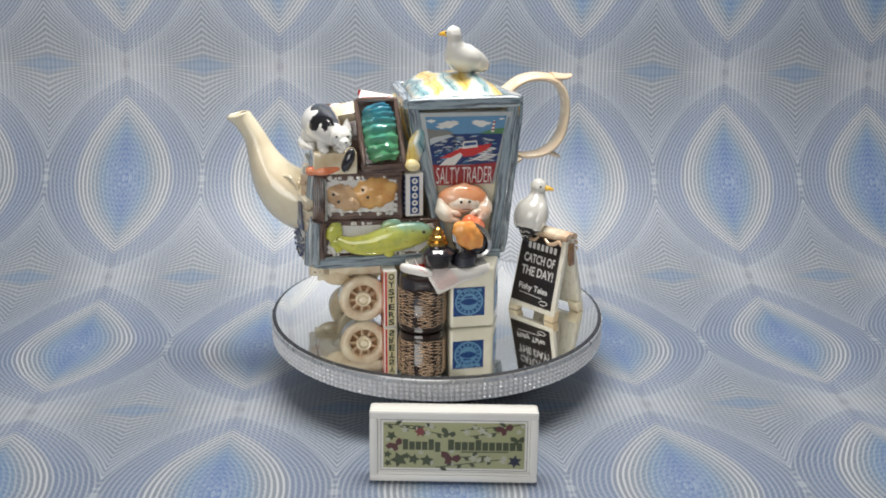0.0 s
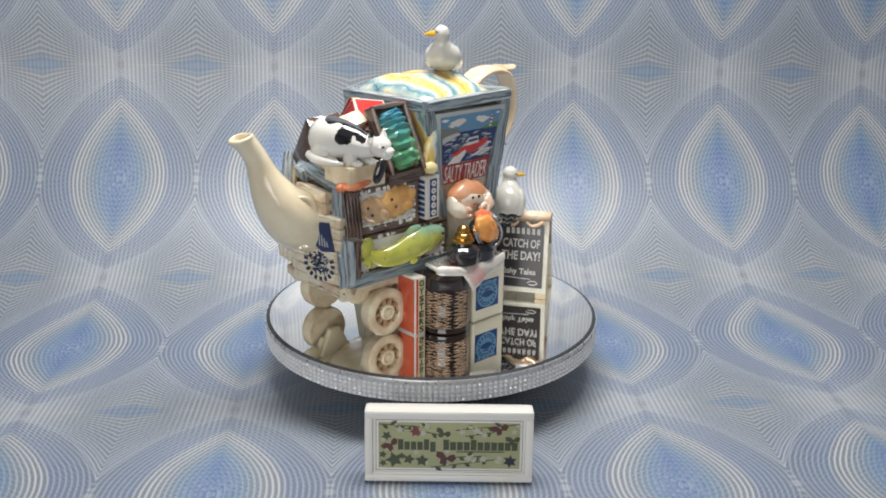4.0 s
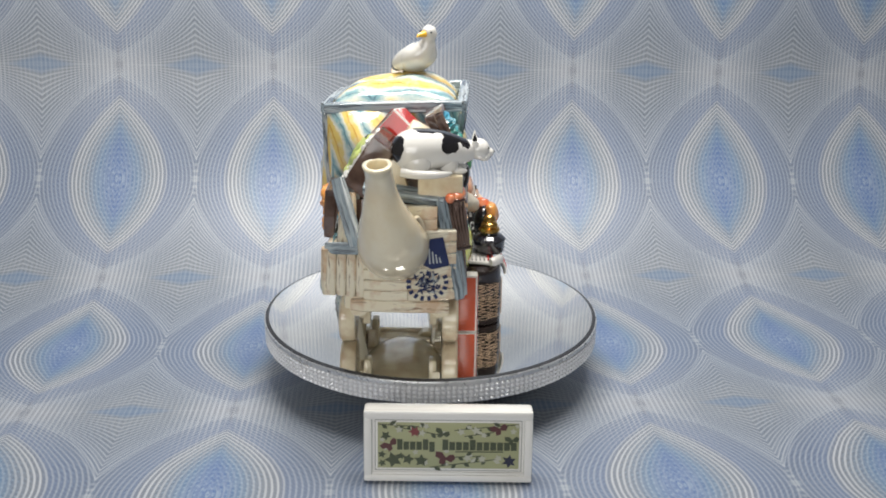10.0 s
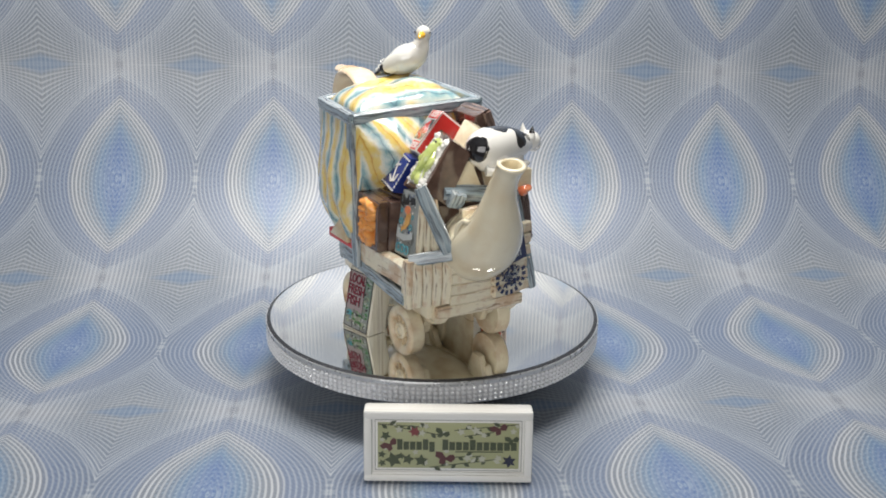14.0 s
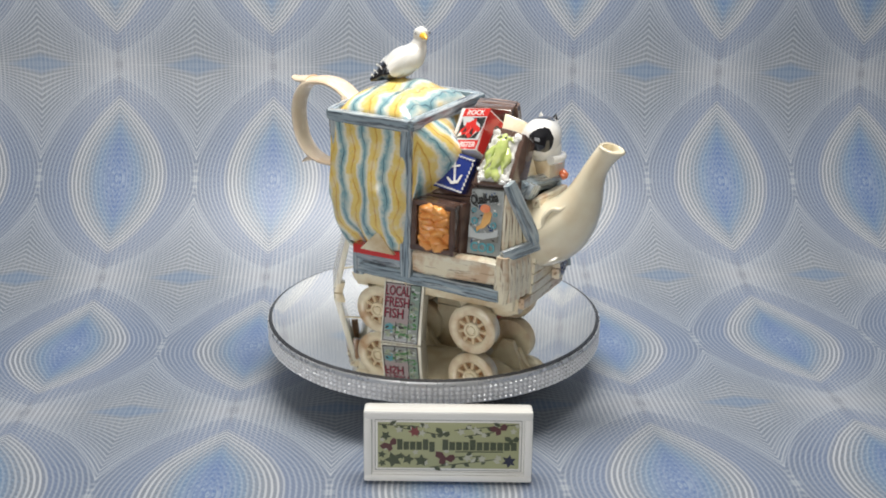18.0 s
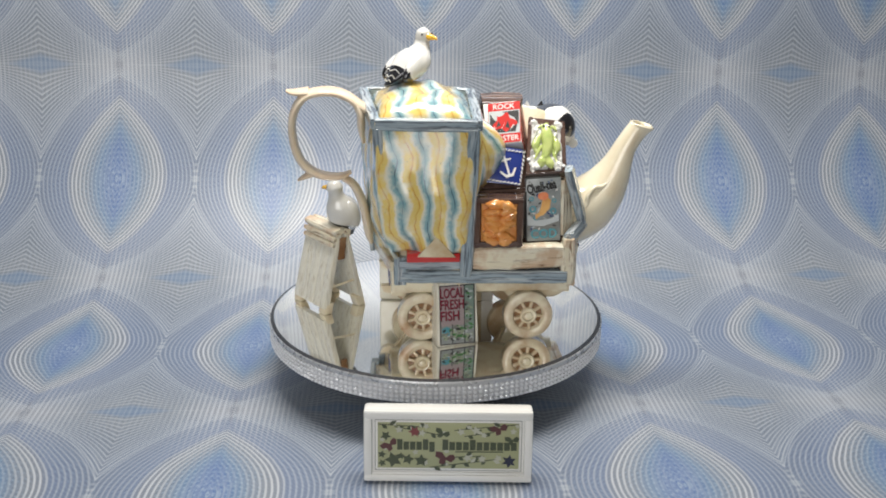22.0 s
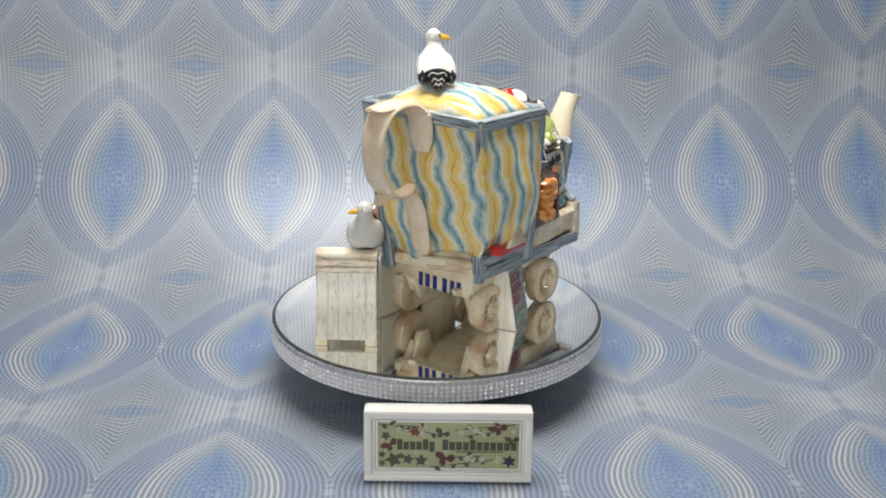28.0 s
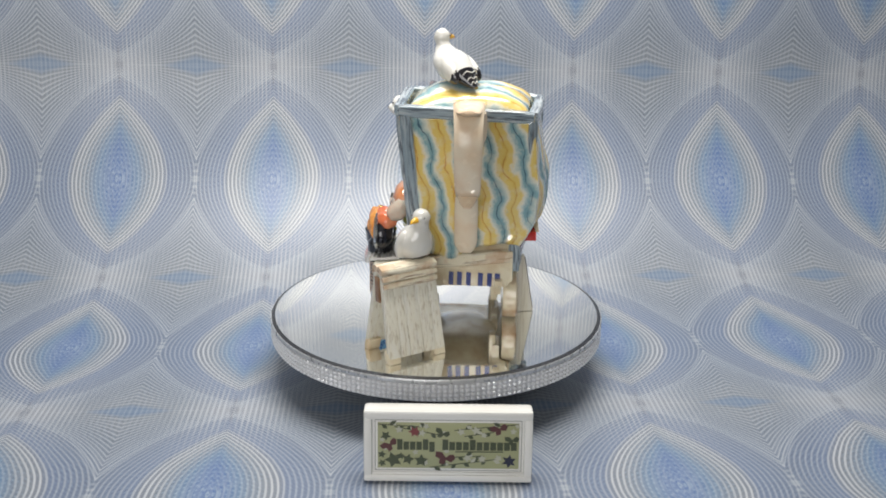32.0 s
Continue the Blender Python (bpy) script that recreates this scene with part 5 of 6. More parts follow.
def front_goods():
    y = -17.5
    t1 = tray((-91, y, 117), (-31, y, 116), (-31, y, 81), (-90.5, y, 82.5), (0, 7, 0), 6.5)
    ice(t1, (-84, y + 1.2, 113), (-36, y + 1.2, 112), (-36, y + 1.2, 85.5), (-84, y + 1.2, 86.5), 3.2, 1.0)
    for x, z, a, rx, rz, mat in ((-72, 98.5, 24, 14.0, 9.2, BROWNFISH), (-51.5, 101, -8, 17.5, 11.2, FISHORANGE)):
        bm = ball((x, y + 0.6, z), (rx, 6.0, rz), (0, a, 0), None, 36, 20)
        for v in bm.verts:
            d = v.co - Vector((x, y, z))
            w = math.atan2(d.z, d.x)
            v.co += Vector((d.x, 0, d.z)) * 0.06 * math.sin(9 * w + x) + Vector((0, 0.8 * noise.noise(v.co * 0.3), 0))
        part("fish", bm, mat, t1, "plump orange-brown fish")
        part("fin", ball((x + 6, y - 4.6, z - 3), (5.4, 1.6, 3.0), (0, a + 20, 0), None, 14, 8, 0.8), mat, t1)
        for dx, dz in ((-10.5, 4.0), (-6.0, -1.5)):
            part("eye", ball((x + dx * 0.8, y - 4.9, z + dz), (1.15, 0.8, 1.15), (0, 0, 0), None, 8, 6), INK, t1)
    tl, tr, bl, br = Vector((-92.6, -9.5, 114)), Vector((-86.5, -21, 114.5)), Vector((-94.6, -17, 83)), Vector((-87, -25.5, 82.5))
    part("tray_side", slab(tl + Vector((2, 1.5, -2)), tr + Vector((0.5, 2.5, -2)), br + Vector((0.5, 2.5, 1)), bl + Vector((2, 1.5, 1)), (2, 2, 0), 0.3), PALEGREY, t1, "pale gap between slats")
    for k in range(5):
        u = (k + 0.5) / 5
        plank("slat", tl.lerp(tr, u), bl.lerp(br, u), 2.5, 2.6, (-0.8, -0.6, 0), BROWNWOOD, t1, seed=70 + k)
    for p, q in ((tl, tr), (bl, br)):
        plank("slat", p, q, 3.4, 3.4, (-0.8, -0.6, 0), BROWNWOOD, t1, seed=76)
    t2 = tray((-89, y, 82), (-4, y, 80), (-4, y, 51.5), (-88, y, 53.5), (0, 8, 0), 4.5)
    ice(t2, (-84, y + 1.2, 79.5), (-8, y + 1.2, 77.5), (-8, y + 1.2, 54.5), (-84, y + 1.2, 56.5), 3.0, 4.0)
    bm = fish_body([(-78, y - 2, 69, 3.2), (-68, y - 3, 64.5, 6.2), (-54, y - 4, 64.5, 8.6), (-40, y - 4.4, 68, 10.4), (-26, y - 4.2, 70.5, 9.8), (-15, y - 3.6, 71.5, 6.6), (-10, y - 3, 72, 2.4)])
    lf = part("long_fish", bm, CODGLAZE, t2, "long lime and turquoise fish")
    part("tail_fin", ball((-80.5, y - 2, 74.0), (5.6, 2.2, 7.6), (0, 25, 0), None, 14, 10, 2.0, 0.3), CODGLAZE, lf)
    part("tail_fin", ball((-78, y - 2, 64.5), (4.4, 2.0, 5.6), (0, -30, 0), None, 14, 10, 2.0, 0.3), CODGLAZE, lf)
    part("dorsal_fin", ball((-40, y - 4.2, 78.5), (7.6, 2.2, 4.0), (0, -12, 0), None, 14, 8), CODGLAZE, lf)
    part("belly_fin", ball((-42, y - 7, 58.5), (4.0, 2.0, 3.4), (0, 20, 0), None, 12, 8), CODGLAZE, lf)
    part("eye", ball((-17.2, y - 10.0, 73.6), (1.2, 0.7, 1.2), (0, 0, 0), None, 10, 6), INK, lf)
    # small carton with a dark label of five pale rings
    rc = part("ring_carton", slab((-29.5, -23.5, 115.5), (-17, -23, 115.5), (-17, -23, 84.5), (-29.5, -23.5, 84.5), (0, 9, 0), 0.7), PAPERWHITE, POT, "narrow white carton with a blue label of five rings")
    m = plane_pose((-29.5, -23.5, 115.5), (-17, -23, 115.5), (-29.5, -23.5, 84.5), 0.2)
    part("label_strip", poly([(3.0, 1.8), (9.6, 1.8), (9.6, 29), (3.0, 29)], 0.3), PRINTBLUE, rc, "", False, m)
    for k in range(5):
        part("ring", lathe([(0.9, 0.2), (2.1, 0.2), (2.1, 0.75), (0.9, 0.75)], c=(6.3, 4.6 + 5.3 * k, 0), seg=16, ring=True), PAPERWHITE, rc, "", False, m)
    m2 = plane_pose((-29.8, -14.5, 115.5), (-29.8, -23.5, 115.5), (-29.8, -14.5, 84.5), 0.0)
    for k in range(7):
        part("tab", poly([(1.2, 2 + 4 * k), (7.4, 2 + 4 * k), (7.4, 4.4 + 4 * k), (1.2, 4.4 + 4 * k)], 0.3), PRINTBLUE, rc, "", False, m2)
    # crab below the sign
    cr = part("crab", ball((12, -20.5, 96.0), (17.4, 8.4, 9.8), (0, 0, 0), None, 30, 18, 1.8, 0.14), PALEORANGE, POT, "orange and cream crab")
    part("face", ball((12, -26.0, 92.5), (11.4, 4.6, 6.2), (0, 0, 0), None, 22, 14, 1.0), CRABCLAW, cr, "pale face under the shell")
    for s in (-1, 1):
        arm = smooth_path([(12 + s * 13, -19, 98, 2.0), (12 + s * 16.0, -22, 93, 4.6), (12 + s * 14.2, -25.5, 87.0, 7.2), (12 + s * 9.0, -28.5, 82.8, 5.0), (12 + s * 4.5, -30.5, 83.5, 1.6)], 5)
        bm = tube([w[:3] for w in arm], [(w[3] * 0.8, w[3]) for w in arm], None, 16, up=(0, 1, 0))
        for v in bm.verts:
            v.co += Vector((noise.noise(v.co * 0.2), noise.noise(v.co * 0.2 + Vector((7, 0, 0))), noise.noise(v.co * 0.22))) * 1.2
        part("claw", bm, CRABCLAW, cr)
        part("pincer", ball((12 + s * 7.2, -29.8, 87.2), (4.6, 2.4, 2.0), (0, -s * 25, 0), None, 16, 10, 0.8, 0.3), CRABCLAW, cr)
        part("eye", ball((12 + s * 3.0, -30.4, 95.4), (1.1, 0.8, 1.1), (0, 0, 0), None, 8, 6), INK, cr)
    part("mouth", tube([(8.5, -30.9, 89.6), (12, -31.0, 90.4), (15.5, -30.9, 89.4)], [0.3, 0.4, 0.3], None, 6, up=(0, 1, 0)), INK, cr)
    # oyster shell with orange flesh
    sh = part("shell", ball((14.5, -36.5, 70), (15.4, 7.5, 11.2), (0, 38, 0), None, 28, 16, 0.8), BLACK, POT, "dark oyster shell with a silver lip and orange flesh")
    for r, t in ((1.0, 1.3), (0.9, 0.8)):
        ring = []
        for k in range(33):
            a = 2 * math.pi * k / 32
            ex, ez = 14.8 * r * math.cos(a), 10.6 * r * math.sin(a)
            c, s_ = math.cos(radians(-38)), math.sin(radians(-38))
            ring.append((15 + ex * c - ez * s_, -40.6 - 1.2 * (1 - r) * 10, 70.4 + ex * s_ + ez * c))
        part("lip", tube(ring, [t] * 33, None, 8, up=(0, 1, 0)), SILVER, sh)
    part("flesh", ball((11.8, -42.0, 74.6), (12.8, 5.4, 8.8), (0, 44, 0), None, 34, 20, 1.8, 0.24), ORANGE, sh)
    part("flesh", ball((17, -34.0, 79.5), (10, 8.0, 6.2), (25, 20, 30), None, 22, 14, 1.8, 0.25), CORAL, sh)
    # squat black bottle with a gold stopper
    bt = part("squat_bottle", lathe([(0.01, 53.5), (10.2, 53.5), (11.4, 55), (11.6, 61), (12.2, 63.0), (9.6, 65.6), (6.8, 67.0), (6.2, 69), (0.01, 69)], c=(-9.6, -40.5, 0), seg=28), BLACK, POT, "squat black bottle with a gold stopper")
    part("stopper", lathe([(0.01, 68.6), (7.4, 68.6), (7.9, 70), (7.2, 71.4), (6.0, 71.8), (6.4, 73.2), (5.4, 75.0), (4.2, 75.6), (4.6, 77.0), (3.6, 79.2), (1.4, 81.0), (0.01, 81.4)], c=(-9.6, -40.5, 0), seg=24), GOLD, bt, "ringed gold stopper")
    part("squat_bottle", lathe([(0.01, 51.5), (8, 51.5), (9.4, 53), (9.4, 59), (6, 63), (0.01, 64)], c=(10, -39, 0), seg=26), BLACK, POT, "black round bottle")
    # big wicker-painted jar
    jar = part("black_jar", lathe([(0.01, 3.7), (15.2, 3.7), (16.6, 4.6), (17.0, 7), (16.4, 8.5), (17.2, 11), (17.4, 24), (17.2, 36), (16.4, 38.5), (16.8, 41), (16.0, 45.6), (13, 48.2), (0.01, 48.8)], c=(-19.4, -32.8, 0), seg=44), JARBROWN, POT, "round black jar with gold wicker scribbles")
    rnd = random.Random(3)
    for k in range(11):
        a0 = radians(138 + 24 * k + rnd.uniform(-5, 5))
        z, flip = 36.5, 1
        while z > 9.5:
            w, dz = radians(rnd.uniform(16, 30)), rnd.uniform(0.6, 2.0)
            pts = []
            for i in range(6):
                t = i / 5 - 0.5
                a = a0 + flip * w * t + radians(rnd.uniform(-1.2, 1.2))
                pts.append((-19.4 + 17.5 * math.cos(a), -32.8 + 17.5 * math.sin(a), max(9.0, z - dz * (t + 0.5) + rnd.uniform(-0.25, 0.25))))
            part("scribble", tube(pts, [0.10, 0.20, 0.27, 0.25, 0.18, 0.09], None, 4, up=(0, 0, 1)), COPPER, jar)
            z, flip = z - dz * rnd.uniform(0.75, 1.1), -flip
    # newspaper laid over the jar and the box
    np_ = part("newspaper", slab((-30, -22, 52.5), (27, -20, 53.5), (26.5, -45.5, 51.5), (-32, -43, 51.5), (0, 0, -2.2), 0.9), PAPERWHITE, POT, "folded newspaper with printed lines")
    def page(u, v, lift=0.0):
        """The curling front page: u along the top from the roll, v from the top down to the pointed corner."""
        top = Vector((-20, -48.6, 51.0)).lerp(Vector((27, -45.6, 53.0)), u)
        low = Vector((-11.5, -51.5, 35.5)).lerp(Vector((26.5, -46.6, 48.0)), u ** 0.8)
        r = top.lerp(low, v)
        return r + Vector((0, -(2.6 * math.sin(math.pi * v * 0.9) * (1 - 0.5 * u) + 1.1 * math.sin(u * 9 + 1) * v + lift), 1.2 * math.sin(u * 7) * (1 - v)))
    bm = bmesh.new()
    g = [[[bm.verts.new(page(i / 20, j / 8) + Vector((0, back, 0))) for j in range(9)] for i in range(21)] for back in (0.0, 1.3)]
    for i in range(20):
        for j in range(8):
            bm.faces.new((g[0][i][j], g[0][i + 1][j], g[0][i + 1][j + 1], g[0][i][j + 1]))
            bm.faces.new((g[1][i][j], g[1][i][j + 1], g[1][i + 1][j + 1], g[1][i + 1][j]))
    for i in range(20):
        for j in (0, 8):
            bm.faces.new((g[0][i][j], g[0][i + 1][j], g[1][i + 1][j], g[1][i][j]))
    for j in range(8):
        for i in (0, 20):
            bm.faces.new((g[0][i][j], g[0][i][j + 1], g[1][i][j + 1], g[1][i][j]))
    part("flap", bm, PAPERWHITE, np_, "curling front page")
    q = smooth_path([(-35, -41, 53.0, 2.6), (-33, -43.4, 53.0, 3.4), (-27, -46.4, 52.2, 3.5), (-20, -48.6, 50.8, 3.2), (-15, -49.2, 49.4, 2.0)], 4)
    part("fold", tube([w[:3] for w in q], [(w[3] * 0.8, w[3]) for w in q], None, 16, up=(0, 0, 1)), PAPERWHITE, np_, "rolled edge of the newspaper")
    for r in range(8):
        for k in range(11):
            u, v = 0.03 + 0.087 * k + 0.015 * (r % 2), 0.10 + 0.105 * r
            if u + 0.07 < 0.98:
                pts = [page(u + 0.07 * e / 3, v, 0.12) for e in range(4)]
                part("print_line", tube(pts, [(0.10, 0.32)] * 4, None, 4, up=(0, 1, 0)), RED if k < 4 else PRINTGREY, np_, "", False)
    for r in range(7):
        for k in range(9):
            x, y = -29 + 6.2 * k, -43 + 2.9 * r
            part("print_line", box(x, x + 5.0, y, y + 0.9, 52.2, 54.0 - 0.16 * (8 - k) * 0.3, 0), RED if k < 2 and r < 2 else PRINTGREY, np_, "", False)
    for r in range(3):
        part("print_line", tube([(-31 + 1.2 * r, -46.6 - 0.5 * r, 54.6 - 1.3 * r), (-26 + 1.2 * r, -48.8 - 0.4 * r, 54.0 - 1.3 * r), (-21 + 1.2 * r, -50.8 - 0.3 * r, 52.9 - 1.3 * r)], [(0.12, 0.3)] * 3, None, 4, up=(0, 1, 0)), RED, np_, "", False)
    # oyster crate
    oy = part("oyster_crate", box(-46.8, -37.4, -31.8, -12, 3.7, 47, 0.7), PAPERWHITE, POT, "tall narrow crate with a red side and a lettered label")
    part("red_side", slab((-47.0, -13, 45.5), (-47.0, -30.6, 45.5), (-47.0, -30.6, 5), (-47.0, -13, 5), (0.5, 0, 0), 0.1), CRATERED, oy, "orange-red side")
    m = plane_pose((-46.8, -31.8, 47), (-37.4, -31.8, 47), (-46.8, -31.8, 3.7), 0.05)
    part("label_strip", poly([(2.6, 1.2), (8.2, 1.2), (8.2, 42.2), (2.6, 42.2)], 0.3), glaze("buff_label", (0.66, 0.60, 0.36), (0.50, 0.42, 0.2), 0.4), oy, "", False, m)
    part("border", poly([(0.8, 1.0), (2.2, 1.0), (2.2, 42.6), (0.8, 42.6)], 0.3), RED, oy, "", False, m)
    for k, ch in enumerate("OYSTERS"):
        text("lettering", ch, 4.7, INK, oy, m @ Matrix.Translation((0, 0, 0.0003)), 5.4, 39.0 - 5.8 * k, 4.2, bold=0.03)
    # white cube box with a blue printed panel on two sides
    wb = part("white_carton", hexa(bmesh.new(), [(-0.5, -42.8, 3.7), (31.5, -42.8, 3.7), (41, -17, 3.7), (-0.5, -14, 3.7), (-0.5, -42.8, 49.5), (31.5, -42.8, 49.5), (41, -17, 49.5), (-0.5, -14, 49.5)], 2.6, 3), CARTONWHITE, POT, "rounded white carton with blue printed panels")
    for m, w in ((plane_pose((-0.5, -42.8, 49.5), (35.5, -42.8, 49.5), (-0.5, -42.8, 0.4), 0.05), 1.0), (plane_pose((31.5, -42.8, 49.5), (41, -17, 49.5), (31.5, -42.8, 0.4), 0.05), 0.8)):
        x0 = 2.2 if w == 1.0 else 2.8
        part("print_panel", poly([(x0, 13), (x0 + 23 * w, 13), (x0 + 23 * w, 35), (x0, 35)], 0.3), PRINTBLUE, wb, "blue printed panel", False, m)
        cx, cy = x0 + 11.5 * w, 24.0
        part("roundel", lathe([(9.0, 0.1), (10.4, 0.1), (10.4, 0.5), (9.0, 0.5)], c=(0, 0, 0), seg=30, ring=True), SKYBLUE, wb, "", False, m @ Matrix.Translation((cx * K, cy * K, 0)) @ Matrix.Diagonal((w, 1, 1, 1)))
        part("roundel", poly(disc_pts(cx, cy, 6.6 * w, 26, 6.6), 0.5), SKYBLUE, wb, "", False, m)
        part("fish_mark", poly([(cx + 5.0 * w * math.cos(a) * (1 + 0.25 * math.cos(2 * a)), cy + 2.6 * math.sin(a)) for a in [2 * math.pi * k / 20 for k in range(20)]], 0.7), PRINTBLUE, wb, "", False, m)
        part("fish_mark", poly([(cx - 4 * w, cy + 3), (cx + 3 * w, cy + 3.4), (cx + 2 * w, cy + 4.4), (cx - 3 * w, cy + 4.2)], 0.7), PRINTBLUE, wb, "", False, m)
        for k in range(16):
            a = 2 * math.pi * k / 16
            t = Matrix.Translation(((cx + 7.8 * w * math.cos(a)) * K, (cy + 7.8 * math.sin(a)) * K, 0)) @ pose(0, 0, 0, 0, 0, math.degrees(a))
            part("mark", box(-0.7 * w, 0.7 * w, -0.8, 0.8, 0.2, 0.6, 0), SKYBLUE, wb, "", False, m @ t)
        for k in range(4):
            part("mark", poly([(x0 + (2.5 + 5 * k) * w, 31.6), (x0 + (5.6 + 5 * k) * w, 31.6), (x0 + (5.6 + 5 * k) * w, 33.8), (x0 + (2.5 + 5 * k) * w, 33.8)], 0.5), SKYBLUE, wb, "", False, m)


def top_goods():
    # cat on a pale box
    part("pale_box", box(-93, -63, -20, 9, 116, 131.4, 1.6), CREAM, POT, "cream box under the cat")
    part("cream_wedge", hexa(bmesh.new(), [(-88, 12, 113), (-70, 12, 113), (-70, 40, 113), (-88, 40, 113), (-84.5, 22, 139), (-74, 22, 139), (-74, 27, 139), (-84.5, 27, 139)], 0.8), CREAM, POT, "cream wedge")
    part("cream_block", slab((-60, 13, 162), (-77, 15, 158), (-79, 28, 137), (-62, 28, 141), (0, -12, -6), 2.0), CREAM, POT, "rounded cream block beside the cat")
    part("mussel", ball((-69.5, -21, 126), (4.2, 3.6, 9.0), (0, 22, 0), None, 18, 12, 0.8), BLACK, POT, "black mussel under the cat's chin")
    bm = bmesh.new()
    q = smooth_path([(-85.5, 24.5, 141, 4), (-86, 20.5, 143, 11.0), (-86, 12, 145.4, 14.2), (-84.4, 0, 146.6, 12.8), (-82.0, -10, 146.0, 10.8), (-79.4, -18, 144.8, 8.6), (-76.8, -25, 144.8, 6.4)], 5)
    tube([w[:3] for w in q], [(w[3] * 0.96, w[3] * 1.04) for w in q], bm, 28, up=(0, 0, 1))
    ball((-75.0, -29.6, 145.2), (7.5, 7.6, 7.0), (0, 0, 12), bm, 24, 16)
    ball((-73.4, -35.8, 142.6), (4.0, 4.2, 3.4), (0, 0, 14), bm, 18, 12)
    ball((-73.8, -33.8, 139.4), (3.6, 4.0, 2.5), (0, 0, 14), bm, 16, 10)
    for s in (-1, 1):
        ball((-73.8 + s * 2.6, -34.8, 141.0), (2.7, 2.8, 2.2), (0, 0, 10), bm, 14, 10)
        tube([(-75.6 + s * 4.5, -27.4, 149), (-75.8 + s * 5.2, -27.2, 152.4), (-76.0 + s * 5.6, -27.0, 156.6)], [(3.8, 2.6), (2.5, 1.6), (0.25, 0.25)], bm, 12)
        ball((-80.6 + s * 5.2, -11, 137), (4.6, 6.0, 8.4), (18, 0, 0), bm, 18, 12)
        ball((-79.8 + s * 5.6, -16.5, 133.2), (3.6, 6.4, 2.5), (0, 0, 0), bm, 16, 10)
        ball((-85.0 + s * 9.4, 9.5, 139.6), (5.6, 9.6, 8.0), (-16, 0, 0), bm, 20, 12)
        ball((-84.0 + s * 9.2, 0.5, 133.4), (3.6, 7.6, 2.6), (0, 0, 0), bm, 16, 10)
    w = smooth_path([(-97, 19, 134.5, 3.2), (-99.5, 10, 133.8, 3.0), (-98.6, 0, 133.4, 2.6), (-95.5, -8, 133.2, 2.0), (-92.5, -12.5, 133.2, 1.0)], 4)
    tube([e[:3] for e in w], [e[3] for e in w], bm, 12, up=(0, 0, 1))
    for f in bm.faces:
        f.material_index = 0
    n0 = len(bm.faces)
    for s in (-1, 1):
        ball((-74.4 + s * 3.7, -35.9, 146.4), (1.25, 0.9, 0.8), (0, 0, s * 10), bm, 8, 6)
    ball((-72.6, -39.8, 143.2), (0.9, 0.6, 0.6), (0, 0, 0), bm, 8, 6)
    bm.faces.ensure_lookup_table()
    for f in bm.faces[n0:]:
        f.material_index = 1
    part("cat", bm, [CATGLAZE, INK], POT, "crouching white cat figure with black patches")
    # coral fish hanging over the tray's corner
    fs = part("coral_fish", ball((-84, -16, 119), (12.5, 6.4, 3.8), (0, -8, 0), None, 20, 12, 1.6), CORAL, POT, "orange-red fish draped over the crate")
    part("tail_fin", ball((-94.5, -12, 117), (4.2, 3.4, 3.4), (0, 30, 0), None, 12, 8, 1.0), CORAL, fs)
    # crate with a green twisted parcel
    gr = part("green_crate", slab((-61.6, -1.2, 165), (-33, -1.2, 165), (-29, -18.5, 121), (-58, -18.5, 121), (0, 7, -3), 1.0), BROWNGLAZE, POT, "brown crate with a shiny green parcel")
    for x0, x1 in ((-62, -58), (-34, -30)):
        plank("side", (x0, -3.4, 164.4), (x1, -20.5, 121), 3.4, 7, (0, -0.93, 0.37), BROWNWOOD, gr, seed=66)
    plank("side", (-61.6, -3.2, 164.6), (-33, -3.2, 164.6), 3.4, 7, (0, -0.93, 0.37), BROWNWOOD, gr, seed=67)
    bm = bmesh.new()
    q = smooth_path([(-48, -4.4, 161.5, 6), (-47.6, -5.2, 159.5, 9.6), (-47, -7.6, 154.5, 11.2), (-46.4, -10.6, 148, 11.6), (-45.4, -15.6, 138, 11.6), (-44.4, -20, 129, 10.8), (-44, -21.5, 125, 7)], 8)
    tube([w[:3] for w in q], [(w[3] * (0.60 + 0.09 * math.sin(i * 1.25)), w[3] * (1.0 + 0.05 * math.sin(i * 1.25))) for i, w in enumerate(q)], bm, 30, up=(1, 0, 0))
    for v in bm.verts:
        v.co += Vector((0.8 * noise.noise(v.co * 0.2 + Vector((9, 0, 0))), -2.4 * noise.noise(v.co * 0.16), 1.8 * noise.noise(v.co * 0.22)))
    part("green_parcel", bm, ROLLGLAZE, gr, "shiny green to turquoise rippled parcel")
    part("ledge", slab((-60, -20, 122.5), (-27, -20, 123), (-27, -20, 116.5), (-60, -20, 116.5), (0, 10, 0), 0.7), BROWNWOOD, POT, "brown ledge under the green crate")
    ce = part("cloth_end", ball((-22, -19, 132), (6, 4.4, 16), (0, 14, 0), None, 16, 12, 1.5), CLOTH, POT, "striped end of the cloth")
    set_uv(ce, lambda c: (c.x, c.z))
    part("cloth_knot", ball((-24.5, -22, 121.5), (5.6, 4.0, 4.4), (0, 18, 0), None, 18, 12, 1.0), KNOTYELLOW, POT, "knotted yellow end of the cloth")
    # filling behind the goods
    bm = bmesh.new()
    hexa(bm, [(-90, -8, 50), (-4, -8, 50), (-12, 62, 50), (-88, 62, 50), (-88, -8, 112), (-24, -8, 112), (-22, 60, 112), (-82, 52, 112)], 1.0)
    part("load_core", bm, BROWNGLAZE, POT, "brown stacked crates inside the load")
    bm = bmesh.new()
